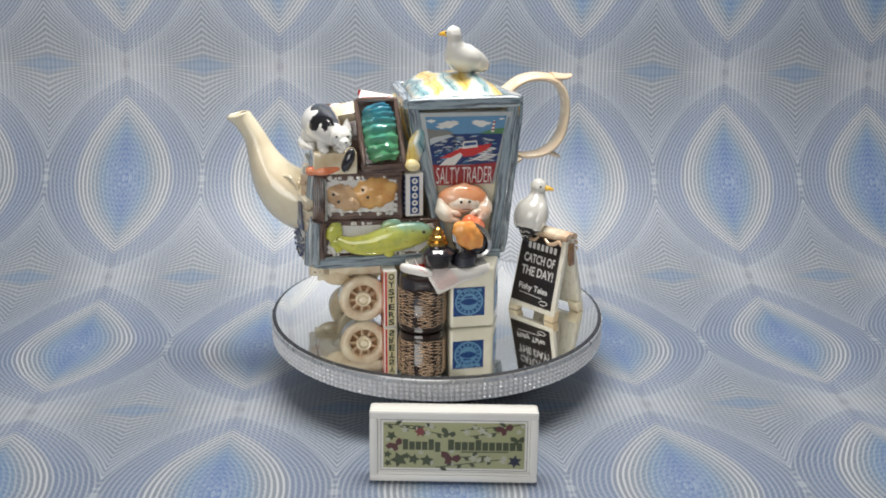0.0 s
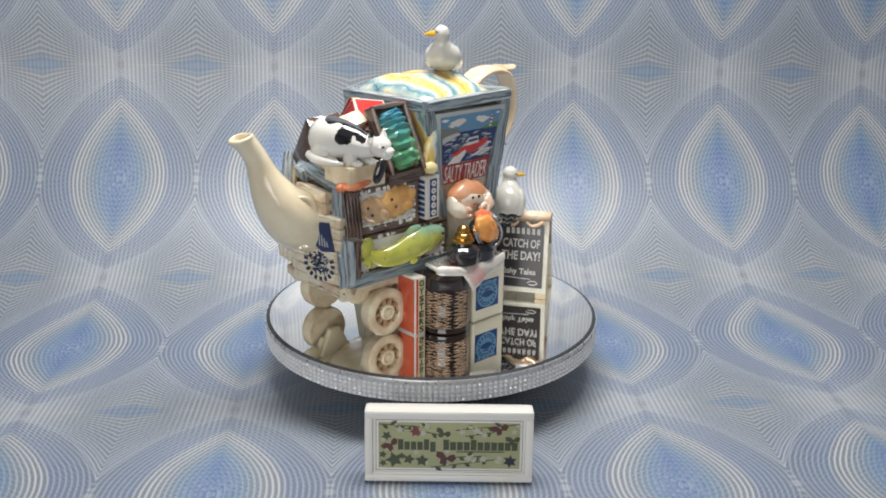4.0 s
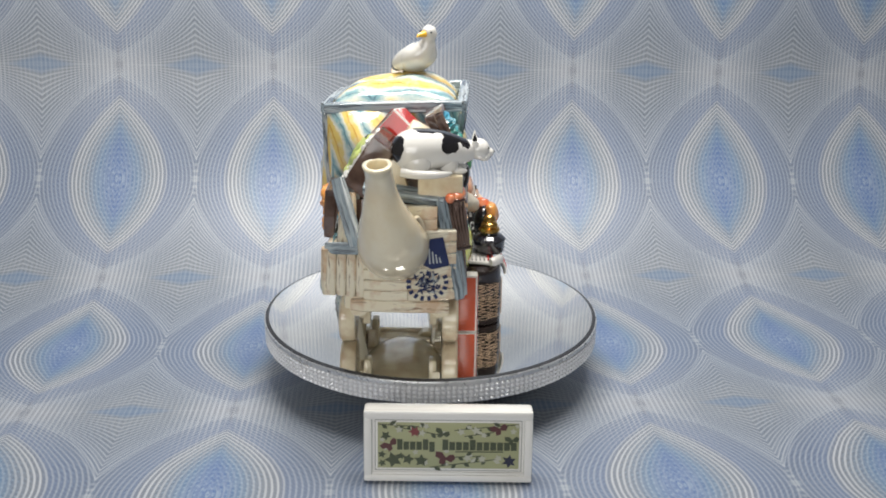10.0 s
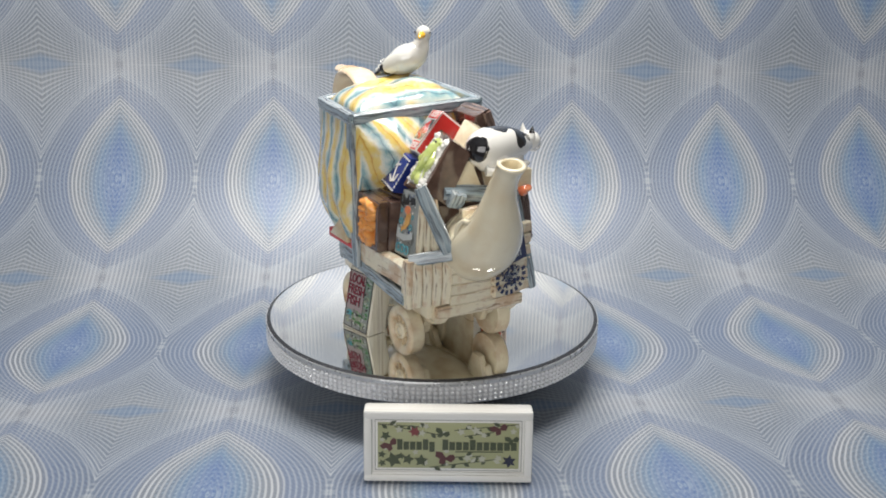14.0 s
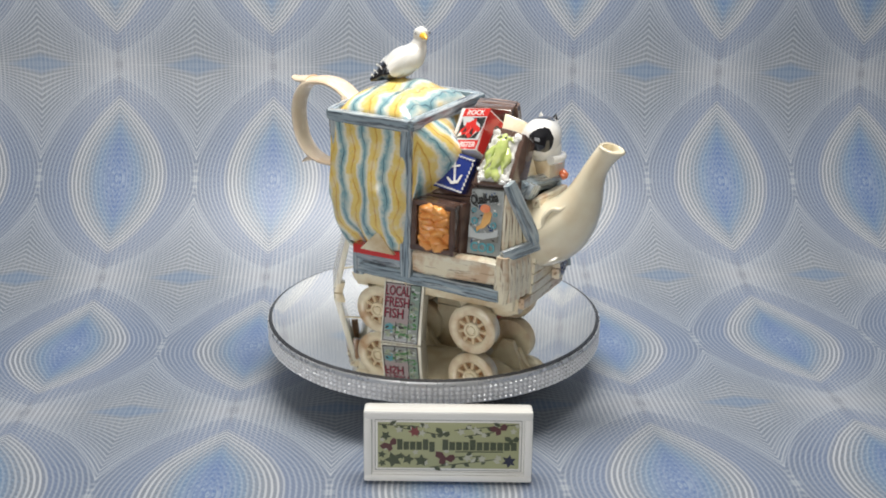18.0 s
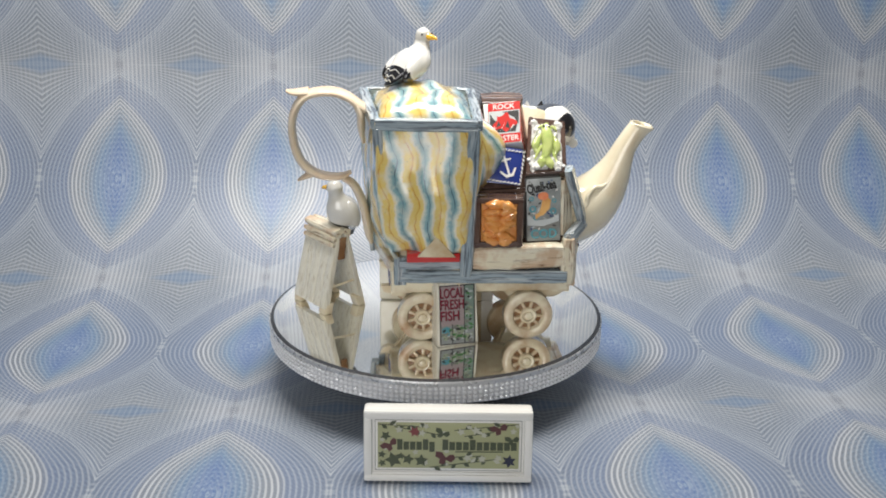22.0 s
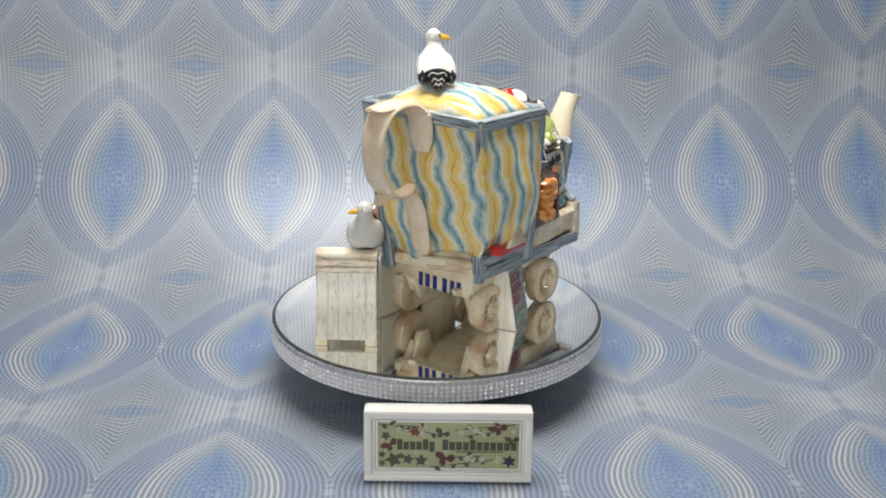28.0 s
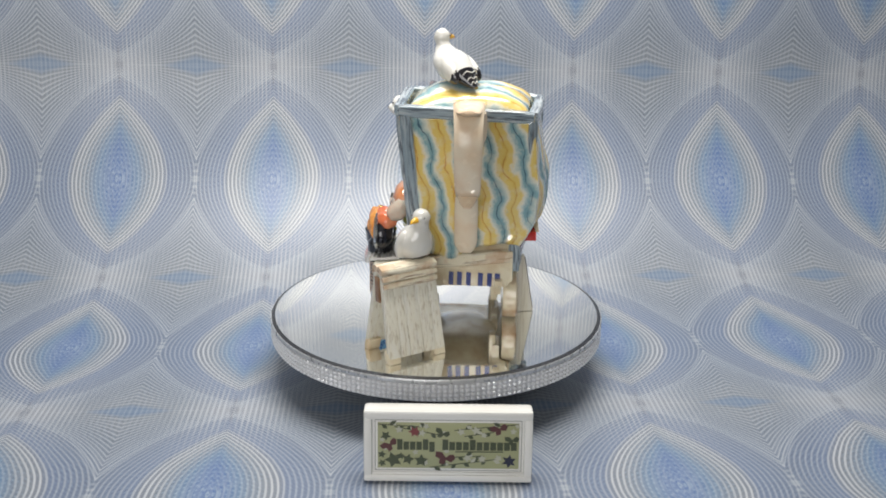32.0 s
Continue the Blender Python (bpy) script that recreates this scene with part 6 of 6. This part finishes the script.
    hexa(bm, [(-86, -4, 112), (-26, -4, 112), (-24, 58, 112), (-80, 50, 112), (-66, -2, 150), (-34, -4, 156), (-32, 18, 152), (-66, 18, 146)], 2.0)
    part("load_core", bm, BROWNGLAZE, POT, "brown stacked crates inside the load")


def back_goods():
    # red carton with a lobster picture
    a, b, c = Vector((-31.6, 20.4, 163.4)), Vector((-54.4, 26.3, 166.8)), Vector((-55.4, 48.0, 142.6))
    d = a + (c - b)
    n = (b - a).cross(c - b).normalized()
    n = n if n.y > 0 else -n
    rb = part("red_carton", slab(a, b, c, d, -n * 20, 0.6), PAPERWHITE, POT, "red and white carton with a lobster picture")
    e1, e2 = (b - a).normalized(), (a - d).normalized()
    part("red_end", slab(b + e1 * 0.05 - e2 * 1.2 - n * 1.2, b + e1 * 0.05 - e2 * 1.2 - n * 18.8, c + e1 * 0.05 + e2 * 1.2 - n * 18.8, c + e1 * 0.05 + e2 * 1.2 - n * 1.2, e1 * 0.25, 0), RED, rb, "red end panel")
    bk = -n * 20.1
    part("red_top", slab(a + e1 * 1.2 + e2 * 0.05 - n * 1.2, b - e1 * 1.2 + e2 * 0.05 - n * 1.2, b - e1 * 1.2 + e2 * 0.05 - n * 18.8, a + e1 * 1.2 + e2 * 0.05 - n * 18.8, e2 * 0.25, 0), RED, rb, "red top panel")
    part("red_back", slab(a + bk + e1 * 1.2 - e2 * 1.2, b + bk - e1 * 1.2 - e2 * 1.2, c + bk - e1 * 1.2 + e2 * 1.2, d + bk + e1 * 1.2 + e2 * 1.2, -n * 0.2, 0), RED, rb, "red back panel")
    m = plane_pose(a, b, d, 0.1)
    part("red_front", poly([(0.7, 0.7), ((b - a).length - 0.7, 0.7), ((b - a).length - 0.7, (a - d).length - 0.7), (0.7, (a - d).length - 0.7)], 0.15), RED, rb, "", False, m)
    L, H = (b - a).length, (a - d).length
    part("picture", poly([(1.0, 7.5), (L - 1, 7.5), (L - 1, H - 7), (1.0, H - 7)], 0.25), PALEGREY, rb, "pale picture panel", False, m)
    part("shade", poly([(2.0, 9), (L * 0.55, 8.4), (L * 0.48, 15), (L * 0.2, 19), (2.2, 24)], 0.30), INK, rb, "dark ground of the picture", False, m)
    part("shade", poly([(L * 0.45, H - 8), (L - 1.8, H - 7.6), (L - 1.8, H * 0.42), (L * 0.8, H * 0.6)], 0.30), INK, rb, "", False, m)
    part("lobster", poly([(L / 2 + 7.5 * math.cos(q) * (1 + 0.3 * math.cos(3 * q + 1)), H / 2 + 6.4 * math.sin(q) * (1 + 0.25 * math.cos(5 * q))) for q in [2 * math.pi * k / 40 for k in range(40)]], 0.4), RED, rb, "", False, m)
    part("shade", poly([(3, 9), (L - 4, 8.6), (L - 2.5, 15), (L / 2, 11.5)], 0.33), INK, rb, "", False, m)
    part("shade", poly([(L - 8, H - 9), (L - 1.6, H - 8), (L - 1.6, H - 15), (L - 5, H - 13)], 0.33), INK, rb, "", False, m)
    text("lettering", "ROCK", 3.9, PAPERWHITE, rb, m @ Matrix.Translation((0, 0, 0.0001)), L / 2, H - 3.8, 15)
    text("lettering", "LOBSTER", 4.0, PAPERWHITE, rb, m @ Matrix.Translation((0, 0, 0.0001)), L / 2, 4.0, 20)
    for q in range(5):
        part("shade", poly([(3 + 3.2 * q, 9.5 + q % 2 * 3), (6.4 + 3.2 * q, 11 + q % 3 * 3), (5 + 3.2 * q, 13.5 + q % 2 * 4)], 0.46), INK if q % 2 else PAPERWHITE, rb, "", False, m)
    # blue carton with a rope border
    tl, tr, br, bl = Vector((-32, 47, 141)), Vector((-56, 51, 138)), Vector((-53, 63, 116)), Vector((-30, 60, 118))
    bb = part("blue_carton", slab(tl, tr, br, bl, (1, -14, -4), 0.6), NAVY, POT, "blue carton with a white rope border and anchor")
    m = plane_pose(tl, tr, bl, 0.15)
    L, H = (tr - tl).length, (tl - bl).length
    for k in range(9):
        for y in (2.0, H - 2.0):
            part("rope_mark", box(-1.0, 1.0, -0.45, 0.45, 0, 0.4, 0), PAPERWHITE, bb, "", False, m @ Matrix.Translation(((2.2 + (L - 4.4) * k / 8) * K, y * K, 0)) @ pose(0, 0, 0, 0, 0, 25))
        if 0 < k < 8:
            for x in (1.8, L - 1.8):
                part("rope_mark", box(-0.45, 0.45, -1.0, 1.0, 0, 0.4, 0), PAPERWHITE, bb, "", False, m @ Matrix.Translation((x * K, (2.0 + (H - 4) * k / 8) * K, 0)) @ pose(0, 0, 0, 0, 0, 25))
    bm = bmesh.new()
    poly([(L / 2 - 0.7, 6), (L / 2 + 0.7, 6), (L / 2 + 0.7, H - 6), (L / 2 - 0.7, H - 6)], 0.4, bm)
    poly([(L / 2 - 4, H - 9.6), (L / 2 + 4, H - 9.6), (L / 2 + 4, H - 8.4), (L / 2 - 4, H - 8.4)], 0.42, bm)
    poly([(L / 2 - 6, 10.5), (L / 2 - 4.6, 10.8), (L / 2 - 2, 7.4), (L / 2 + 2, 7.4), (L / 2 + 4.6, 10.8), (L / 2 + 6, 10.5), (L / 2 + 2.6, 5.4), (L / 2 - 2.6, 5.4)], 0.44, bm)
    part("anchor", bm, PAPERWHITE, bb, "white anchor", False, m @ pose(L / 2 * K, H / 2 * K, 0, 0, 0, 24) @ pose(-L / 2 * K, -H / 2 * K, 0))
    # brown crate of green lobsters on ice
    tl, tr, br, bl = Vector((-62, 33, 157)), Vector((-86, 38, 155)), Vector((-85, 58, 124)), Vector((-57, 58, 122))
    n = (tr - tl).cross(tl - bl).normalized()
    n = n if n.y > 0 else -n
    t = tray(tl, tr, br, bl, -n * 9, 3.4, BROWNGLAZE, name="lobster_crate", label="brown crate of green lobsters on ice")
    k = 0.14
    q = [w.lerp((tl + tr + br + bl) / 4, k) - n * 2.5 for w in (tl, tr, br, bl)]
    ice(t, *q, 7.0, 9.0, 8)
    c0 = (tl + tr + br + bl) / 4
    rnd = random.Random(9)
    bm = bmesh.new()
    e1, e2 = (tr - tl).normalized(), (tl - bl).normalized()
    for r in range(46):
        ball(c0 + (tr - tl) * rnd.uniform(-0.38, 0.38) + (tl - bl) * rnd.uniform(-0.40, 0.40) - n * rnd.uniform(-0.2, 1.2), [rnd.uniform(1.6, 3.2) for _ in range(3)], (rnd.uniform(0, 90), 0, 0), bm, 9, 6, 1.4, 0.5)
    tagged(part("ice", bm, ICE, t, "loose lumps of ice"), kind="stuff")

    def limb(name, pts, radii, label=""):
        q = smooth_path([(*(c0 + e1 * a + e2 * b + n * h), r) for (a, b, h), r in zip(pts, radii)], 4)
        bm = tube([w[:3] for w in q], [(w[3], w[3] * 0.8) for w in q], None, 14, up=n)
        for v in bm.verts:
            v.co += n * 0.9 * noise.noise(v.co * 0.5) + e1 * 0.7 * noise.noise(v.co * 0.45 + Vector((5, 5, 5)))
        part(name, bm, LIME, t, label)
    limb("lobster", [(-1.0, 15.5, 1.4), (-0.6, 11, 2.4), (0.4, 5, 2.8), (0.8, -1, 2.6), (0.2, -6, 2.2), (-0.8, -10, 1.8)], [1.6, 3.4, 4.2, 3.8, 3.2, 2.4], "green lobster")
    limb("tail", [(-0.8, -9, 1.8), (-2.4, -13, 1.2), (-3.4, -16.5, 0.8)], [2.4, 3.2, 1.4])
    limb("tail", [(0.2, -9, 1.8), (3.0, -13, 1.2), (5.0, -16, 0.8)], [2.0, 3.0, 1.2])
    for s in (-1, 1):
        limb("claw", [(s * 2.0, 7, 2.0), (s * 5.4, 4.5, 1.8), (s * 7.2, -1, 1.6), (s * 6.4, -6.5, 1.2)], [1.6, 1.8, 2.8, 1.0])
        limb("leg", [(s * 2.0, 0, 2.0), (s * 5.0, -5, 1.6), (s * 7.4, -11, 1.0)], [1.1, 1.2, 0.7])
        limb("feeler", [(s * 1.4, 13, 2.0), (s * 4.6, 13.5, 1.6), (s * 7.6, 11, 1.0)], [1.0, 1.1, 0.5])
        part("eye", ball(c0 + e1 * (s * 1.8 - 0.6) + e2 * 12.5 + n * 4.2, (0.9, 0.9, 0.9), (0, 0, 0), None, 8, 6), INK, t)
    part("crate_end", slab(tr + e1 * 0.5, tr + e1 * 0.5 - n * 17, br + e1 * 0.5 - n * 20, br + e1 * 0.5, e1 * -24, 1.6), BROWNGLAZE, t)
    # tea-and-fish carton
    tl, tr, br, bl = Vector((-58.0, 57.5, 119)), Vector((-81.5, 58.5, 120.5)), Vector((-82.0, 63.5, 77)), Vector((-58.5, 65.0, 77))
    tc = part("picture_carton", slab(tl, tr, br, bl, (0, -12, 0), 0.6), GREYPRINT, POT, "pale carton printed with a leaping fish")
    m = plane_pose(tl, tr, bl, 0.1)
    L, H = (tr - tl).length, (tl - bl).length
    part("sea", poly([(1, 7), (L - 1, 9), (L - 1, 15), (L * 0.6, 12.5), (1, 16)], 0.2), GREYLINE, tc, "", False, m)
    part("foam", poly([(1, 11), (L * 0.5, 10), (L - 1, 13), (L - 1, 18), (L * 0.75, 15), (L * 0.3, 14), (1, 19)], 0.3), PALEGREY, tc, "", False, m)
    for x, y, r in ((5, 22, 2.4), (4.5, 29, 1.6), (19, 20, 2.2), (20, 27, 1.5), (7, 16, 1.8)):
        part("swirl", lathe([(r * 0.55, 0.1), (r, 0.1), (r, 0.45), (r * 0.55, 0.45)], c=(x, y, 0), seg=16, ring=True), TEALPRINT, tc, "", False, m)
    part("fish_print", poly([(7, 14.5), (9.4, 17), (12, 17.5), (16.5, 22), (17.6, 27.5), (15, 30.5), (12, 28), (10.6, 23), (9.2, 19.4), (6.4, 18)], 0.5), FISHORANGE, tc, "leaping brown fish", False, m)
    part("fish_head", poly(disc_pts(12.6, 30.5, 3.6, 16, 2.8), 0.62), CORAL, tc, "", False, m)
    text("lettering", "Quali-tea", 8.6, PALEGREY, tc, m @ Matrix.Translation((0, 0, 0.00025)) @ pose(0.0118, 0.0362, 0, 0, 0, 10), 0, 0, 21.4, depth=0.1, bold=0.05)
    text("lettering", "Quali-tea", 8.2, INK, tc, m @ Matrix.Translation((0, 0, 0.0004)) @ pose(0.0118, 0.0365, 0, 0, 0, 10), 0, 0, 20.5, bold=0.045)
    text("lettering", "COD", 6.4, TEALPRINT, tc, m @ Matrix.Translation((0, 0, 0.0003)), 11.8, 4.9, 18, depth=0.4, bold=0.03)
    rq = random.Random(31)
    for k in range(60):
        x, y = rq.uniform(1.5, L - 1.5), rq.uniform(8, H - 1.5)
        w, a = rq.uniform(0.7, 2.4), rq.uniform(0, 3.1)
        part("swirl", poly([(x + w * math.cos(a), y + w * math.sin(a)), (x + 0.4 * math.cos(a + 1.57), y + 0.4 * math.sin(a + 1.57)), (x - w * math.cos(a), y - w * math.sin(a)), (x - 0.7 * math.cos(a + 1.57), y - 0.7 * math.sin(a + 1.57))], 0.22), (PRINTBLUE, PAPERWHITE, PALEGREY, INK)[k % 4], tc, "", False, m)
    # crate of orange prawns
    tl, tr, br, bl = Vector((-21, 73, 111)), Vector((-54, 73.5, 110)), Vector((-54, 75.5, 76)), Vector((-21, 75, 76))
    t = tray(tl, tr, br, bl, (0, -8, 0), 4.4, BROWNGLAZE, name="prawn_crate", label="brown crate packed with orange prawns")
    part("crate_body", slab(tl + Vector((0, -8, 0)), tr + Vector((-1, -8, 0)), br + Vector((-1, -8, 0)), bl + Vector((0, -8, 0)), (-6, -16, 0), 1.0), BROWNGLAZE, t)
    rnd = random.Random(12)
    for k in range(14):
        x, z = -32.6 - 9.4 * (k % 2) + rnd.uniform(-2, 2), 81.5 + 4.0 * (k // 2) + rnd.uniform(-0.8, 0.8)
        part("prawn", ball((x, 73.0 + rnd.uniform(-0.6, 0.6), z), (6.4, 4.2, 3.3), (0, rnd.uniform(-28, 28), rnd.uniform(-10, 10)), None, 18, 10, 1.6, 0.35), ORANGE, t)
    part("backing", slab((-26, 71.5, 107), (-50, 71.5, 107), (-50, 72, 79), (-26, 72, 79), (0, -3, 0), 0.5), ORANGE, t)
    # sign board leaning on the wheels
    tl, tr, br, bl = Vector((3.2, 67.6, 48.4)), Vector((-24.8, 61.0, 47.6)), Vector((-26.4, 68.8, 3.8)), Vector((2.6, 75.4, 3.8))
    sb = part("fish_sign", slab(tl, tr, br, bl, (3.7, -15.5, 0), 1.2), CREAMWOODV, POT, "cream board with a printed fish sign, leaning on the wheel")
    m = plane_pose(tl, tr, bl, 0.2)
    L, H = (tr - tl).length, (tl - bl).length
    part("print_panel", poly([(1.8, 2.2), (L - 1.6, 2.2), (L - 2.4, H - 2), (2.2, H - 2)], 0.15), plain("dusty_pink_print", (0.44, 0.36, 0.36), 0.3, 0.0, 0.4, 0.3), sb, "dusty pink print", False, m)
    part("print_panel", poly([(2.0, 2.4), (L - 2, 2.4), (L - 2, 13), (L * 0.68, 15), (2.2, 15)], 0.25), GREYPRINT, sb, "", False, m)
    part("print_panel", poly([(L * 0.68, 15), (L - 2, 13), (L - 2.4, H - 2.2), (L * 0.68, H - 2.2)], 0.25), plain("sea_green_print", (0.26, 0.36, 0.30), 0.3, 0.0, 0.4, 0.4), sb, "", False, m)
    for name, pts, ink in (("boat_print", [(3.0, 9.0), (8.6, 8.0), (8.8, 13.6), (6.4, 14.6), (3.2, 13.2)], TEALPRINT), ("shore_print", [(10.6, 6.4), (L * 0.66, 7.2), (L * 0.66, 12.6), (14, 13.8), (10.8, 10.8)], PALEGREEN),
                           ("shore_print", [(L * 0.71, 3.4), (L - 3.2, 3.6), (L - 3.2, 9.4), (L * 0.71, 8.0)], PALEGREEN)):
        part(name, poly(pts, 0.29), ink, sb, "", False, m)
    rq = random.Random(17)
    for k in range(84):
        x, y = rq.uniform(3.4, L - 3.4), rq.uniform(3.2, 14.5)
        if k > 58:
            x, y = rq.uniform(L * 0.71, L - 4), rq.uniform(15, H - 5)
        w, a = rq.uniform(1.3, 2.7), rq.uniform(-0.7, 0.7)
        x = min(max(x, 4.6), L - 4.6)
        part("fish_print", poly([(x + w * math.cos(a), y + w * math.sin(a)), (x + 1.0 * math.cos(a + 1.57), y + 1.0 * math.sin(a + 1.57)), (x - w * math.cos(a), y - w * math.sin(a)), (x - 0.9 * math.cos(a + 1.57), y - 0.9 * math.sin(a + 1.57))], 0.32 + 0.01 * (k % 5)), (INK, PALEGREY, PALEGREEN, GREENPRINT, GREYLINE)[k % 5], sb, "", False, m)
    for x0, x1 in ((1.5, 2.3), (L - 2.3, L - 1.5), (L * 0.36, L * 0.38), (L * 0.67, L * 0.69)):
        part("line", poly([(x0, 2), (x1, 2), (x1, H - 2 if x0 > L * 0.6 or x0 < 3 else 16), (x0, H - 2 if x0 > L * 0.6 or x0 < 3 else 16)], 0.35), INK, sb, "", False, m)
    for y0 in (1.6, H - 2.4):
        part("line", poly([(1.5, y0), (L - 1.5, y0), (L - 1.5, y0 + 0.7), (1.5, y0 + 0.7)], 0.35), INK, sb, "", False, m)
    for k, wd in enumerate(("LOCAL", "FRESH", "FISH")):
        x, y, wide = L * 0.36 - (1.6 if k == 2 else -0.2), H - 7.0 - 8.0 * k, 17.0 if k < 2 else 13.4
        text("lettering", wd, 6.8, MAROON, sb, m @ Matrix.Translation((0, 0, 0.0003)), x, y, wide, bold=0.004)
        text("lettering_outline", wd, 7.1, INK, sb, m @ Matrix.Translation((0, 0, 0.0001)), x + 0.35, y - 0.3, wide + 0.4, bold=0.02, label="dark outline of the lettering")


front_goods()
top_goods()
back_goods()

# ---------------------------------------------------------------- the sandwich board
BOARD_AT = (0.0790, -0.0164)
BOARD_TURN = -55.9      # its width runs along local x, chalkboard looks along local -y


def sandwich_board():
    sb = thing("sandwich_board", "cream ceramic sandwich board with chalk writing and a seagull", "sandwich board", (0, 0, HT))
    w = 20.5
    for s, foot in ((1, 17.8), (-1, 17.8)):
        top, bot = Vector((0, s * 4.5, 65)), Vector((0, s * foot, 8))
        out = Vector((0, s, 0.25))
        name = "back_panel" if s > 0 else "front_panel"
        p = part(name, slab((-w, top.y, 65), (w, top.y, 65), (w + 1, bot.y, 8), (-w - 1, bot.y, 8), (0, -s * 4.0, 0), 0.8), CREAMWOODV, sb, "cream boarded panel")
        for q in (-1, 1):
            part("foot", slab((q * (w - 3.5) - 4.5, bot.y - s * 1.4, 12), (q * (w - 3.5) + 4.5, bot.y - s * 1.4, 12), (q * (w - 3.0) + 4.5, bot.y + s * 1.0, 3.7), (q * (w - 3.0) - 4.5, bot.y + s * 1.0, 3.7), (0, -s * 7, 0), 1.2), CREAM, p)
        if s > 0:
            xs = [-w, -13.5, -4.6, 5.2, 12.4, w]
            for k in range(5):
                u, v = xs[k] + 0.25, xs[k + 1] - 0.25
                part("board", slab((u, top.y + 0.9, 61.5), (v, top.y + 0.9, 61.5), (v * 1.04, bot.y + 1.0, 8.3), (u * 1.04, bot.y + 1.0, 8.3), (0, -2, 0), 0.5), CREAMWOODV, p)
        else:
            m = plane_pose((-w, -4.5, 65), (w, -4.5, 65), (-w - 1, -17.8, 8), 0.1)
            H = Vector((0, 13.3, 60)).length
            part("slate", poly([(1.6, 4.0), (2 * w - 1.4, 4.0), (2 * w - 2.6, H - 5), (2.2, H - 5)], 0.5), SLATE, p, "black slate panel", False, m)
            mm = m @ Matrix.Translation((0, 0, 0.0004))
            # the name in the first line stays a row of bars
            for k in range(7):
                x = 9.0 + 4.0 * k
                part("chalk_bar", poly([(x, 45.6), (x + 2.6, 45.2), (x + 2.4, 50.0), (x, 50.2)], 0.2), CHALK, p, "", False, mm)
            text("lettering", "CATCH OF", 6.8, CHALK, p, mm, 21.5, 38.2, 29, 0.2, "chalk capitals", bold=0.022)
            text("lettering", "THE DAY!", 7.0, CHALK, p, mm, 21.5, 28.6, 30, 0.2, bold=0.022)
            text("lettering", "Fishy Tales", 6.0, CHALK, p, mm, 20.5, 15.6, 27, 0.2, bold=0.02)
            part("underline", poly([(8, 11.2), (30, 10.2), (30, 10.8), (8, 11.7)], 0.2), CHALK, p, "", False, mm)
            part("squiggle", tube([(28, 7.5, 0.2), (30, 9, 0.2), (34, 9.2, 0.2), (36, 7.6, 0.2), (33, 6, 0.2), (29.5, 6.4, 0.2)], [0.35] * 6, None, 6, up=(0, 0, 1)), CHALK, p, "", True, mm)
    for k in range(2):
        plank("ridge_board", (-w - 0.6, 3.4 - 6.8 * k, 65.2), (w + 0.6, 3.4 - 6.8 * k, 65.8), 8.2, 5.4, (0, 0.35 - 0.7 * k, 1), CREAMWOOD, sb, "cream top board", 1.2, 0.6, 90 + k)
    for s in (-1, 1):
        part("strut", slab((s * w - 0.8, -3.0, 61), (s * w - 0.8, 3.0, 61), (s * w - 0.4, 4.4, 44), (s * w - 0.4, -1.0, 44), (1.8, 0, 0), 0.5), BROWNSTAIN, sb, "brown side strut")
        q = smooth_path([(s * 3, -8.2, 62.5, 0.8), (s * 7, -8.6, 59.5, 1.3), (s * 12, -8.2, 60.5, 1.5), (s * 15.5, -7.4, 62.6, 1.4), (s * 18, -7.6, 60.0, 0.8)], 4)
        part("scroll", tube([e[:3] for e in q], [e[3] for e in q], None, 8, up=(0, 1, 0)), COPPER, sb, "carved scroll with a gold lustre")
    for k in range(2):
        plank("back_rail", (-w - 0.4 + k * 0.3, 6.9 + 1.0 * k, 60.6 - 4.6 * k), (w + 0.4 - k * 0.3, 6.9 + 1.0 * k, 60.8 - 4.6 * k), 4.4, 3.0 - k * 0.8, (0, 1, 0.25), CREAMWOOD, sb, "cream cross board", 0.8, 0.5, 95 + k)
    part("tie", tube([(-w, 12, 24), (-w, -9, 26)], [0.8, 0.8], None, 8, up=(0, 0, 1)), CREAM, sb)
    gull(sb, Matrix.Translation((-0.0120, -0.0035, 0.0675)) @ pose(0, 0, 0, 0, 0, 96), -74, 0.96, True)
    return sb


BOARD = sandwich_board()


def motions():
    times = [float(k) for k in range(33)]
    local = pose(*BOARD_AT, 0, 0, 0, BOARD_TURN)
    for ob, m in ((TABLE, Matrix.Identity(4)), (POT, Matrix.Identity(4)), (BOARD, local)):
        walk(ob, [(t, pose(0, 0, HT, 0, 0, turned(t)) @ m) for t in times])


motions()
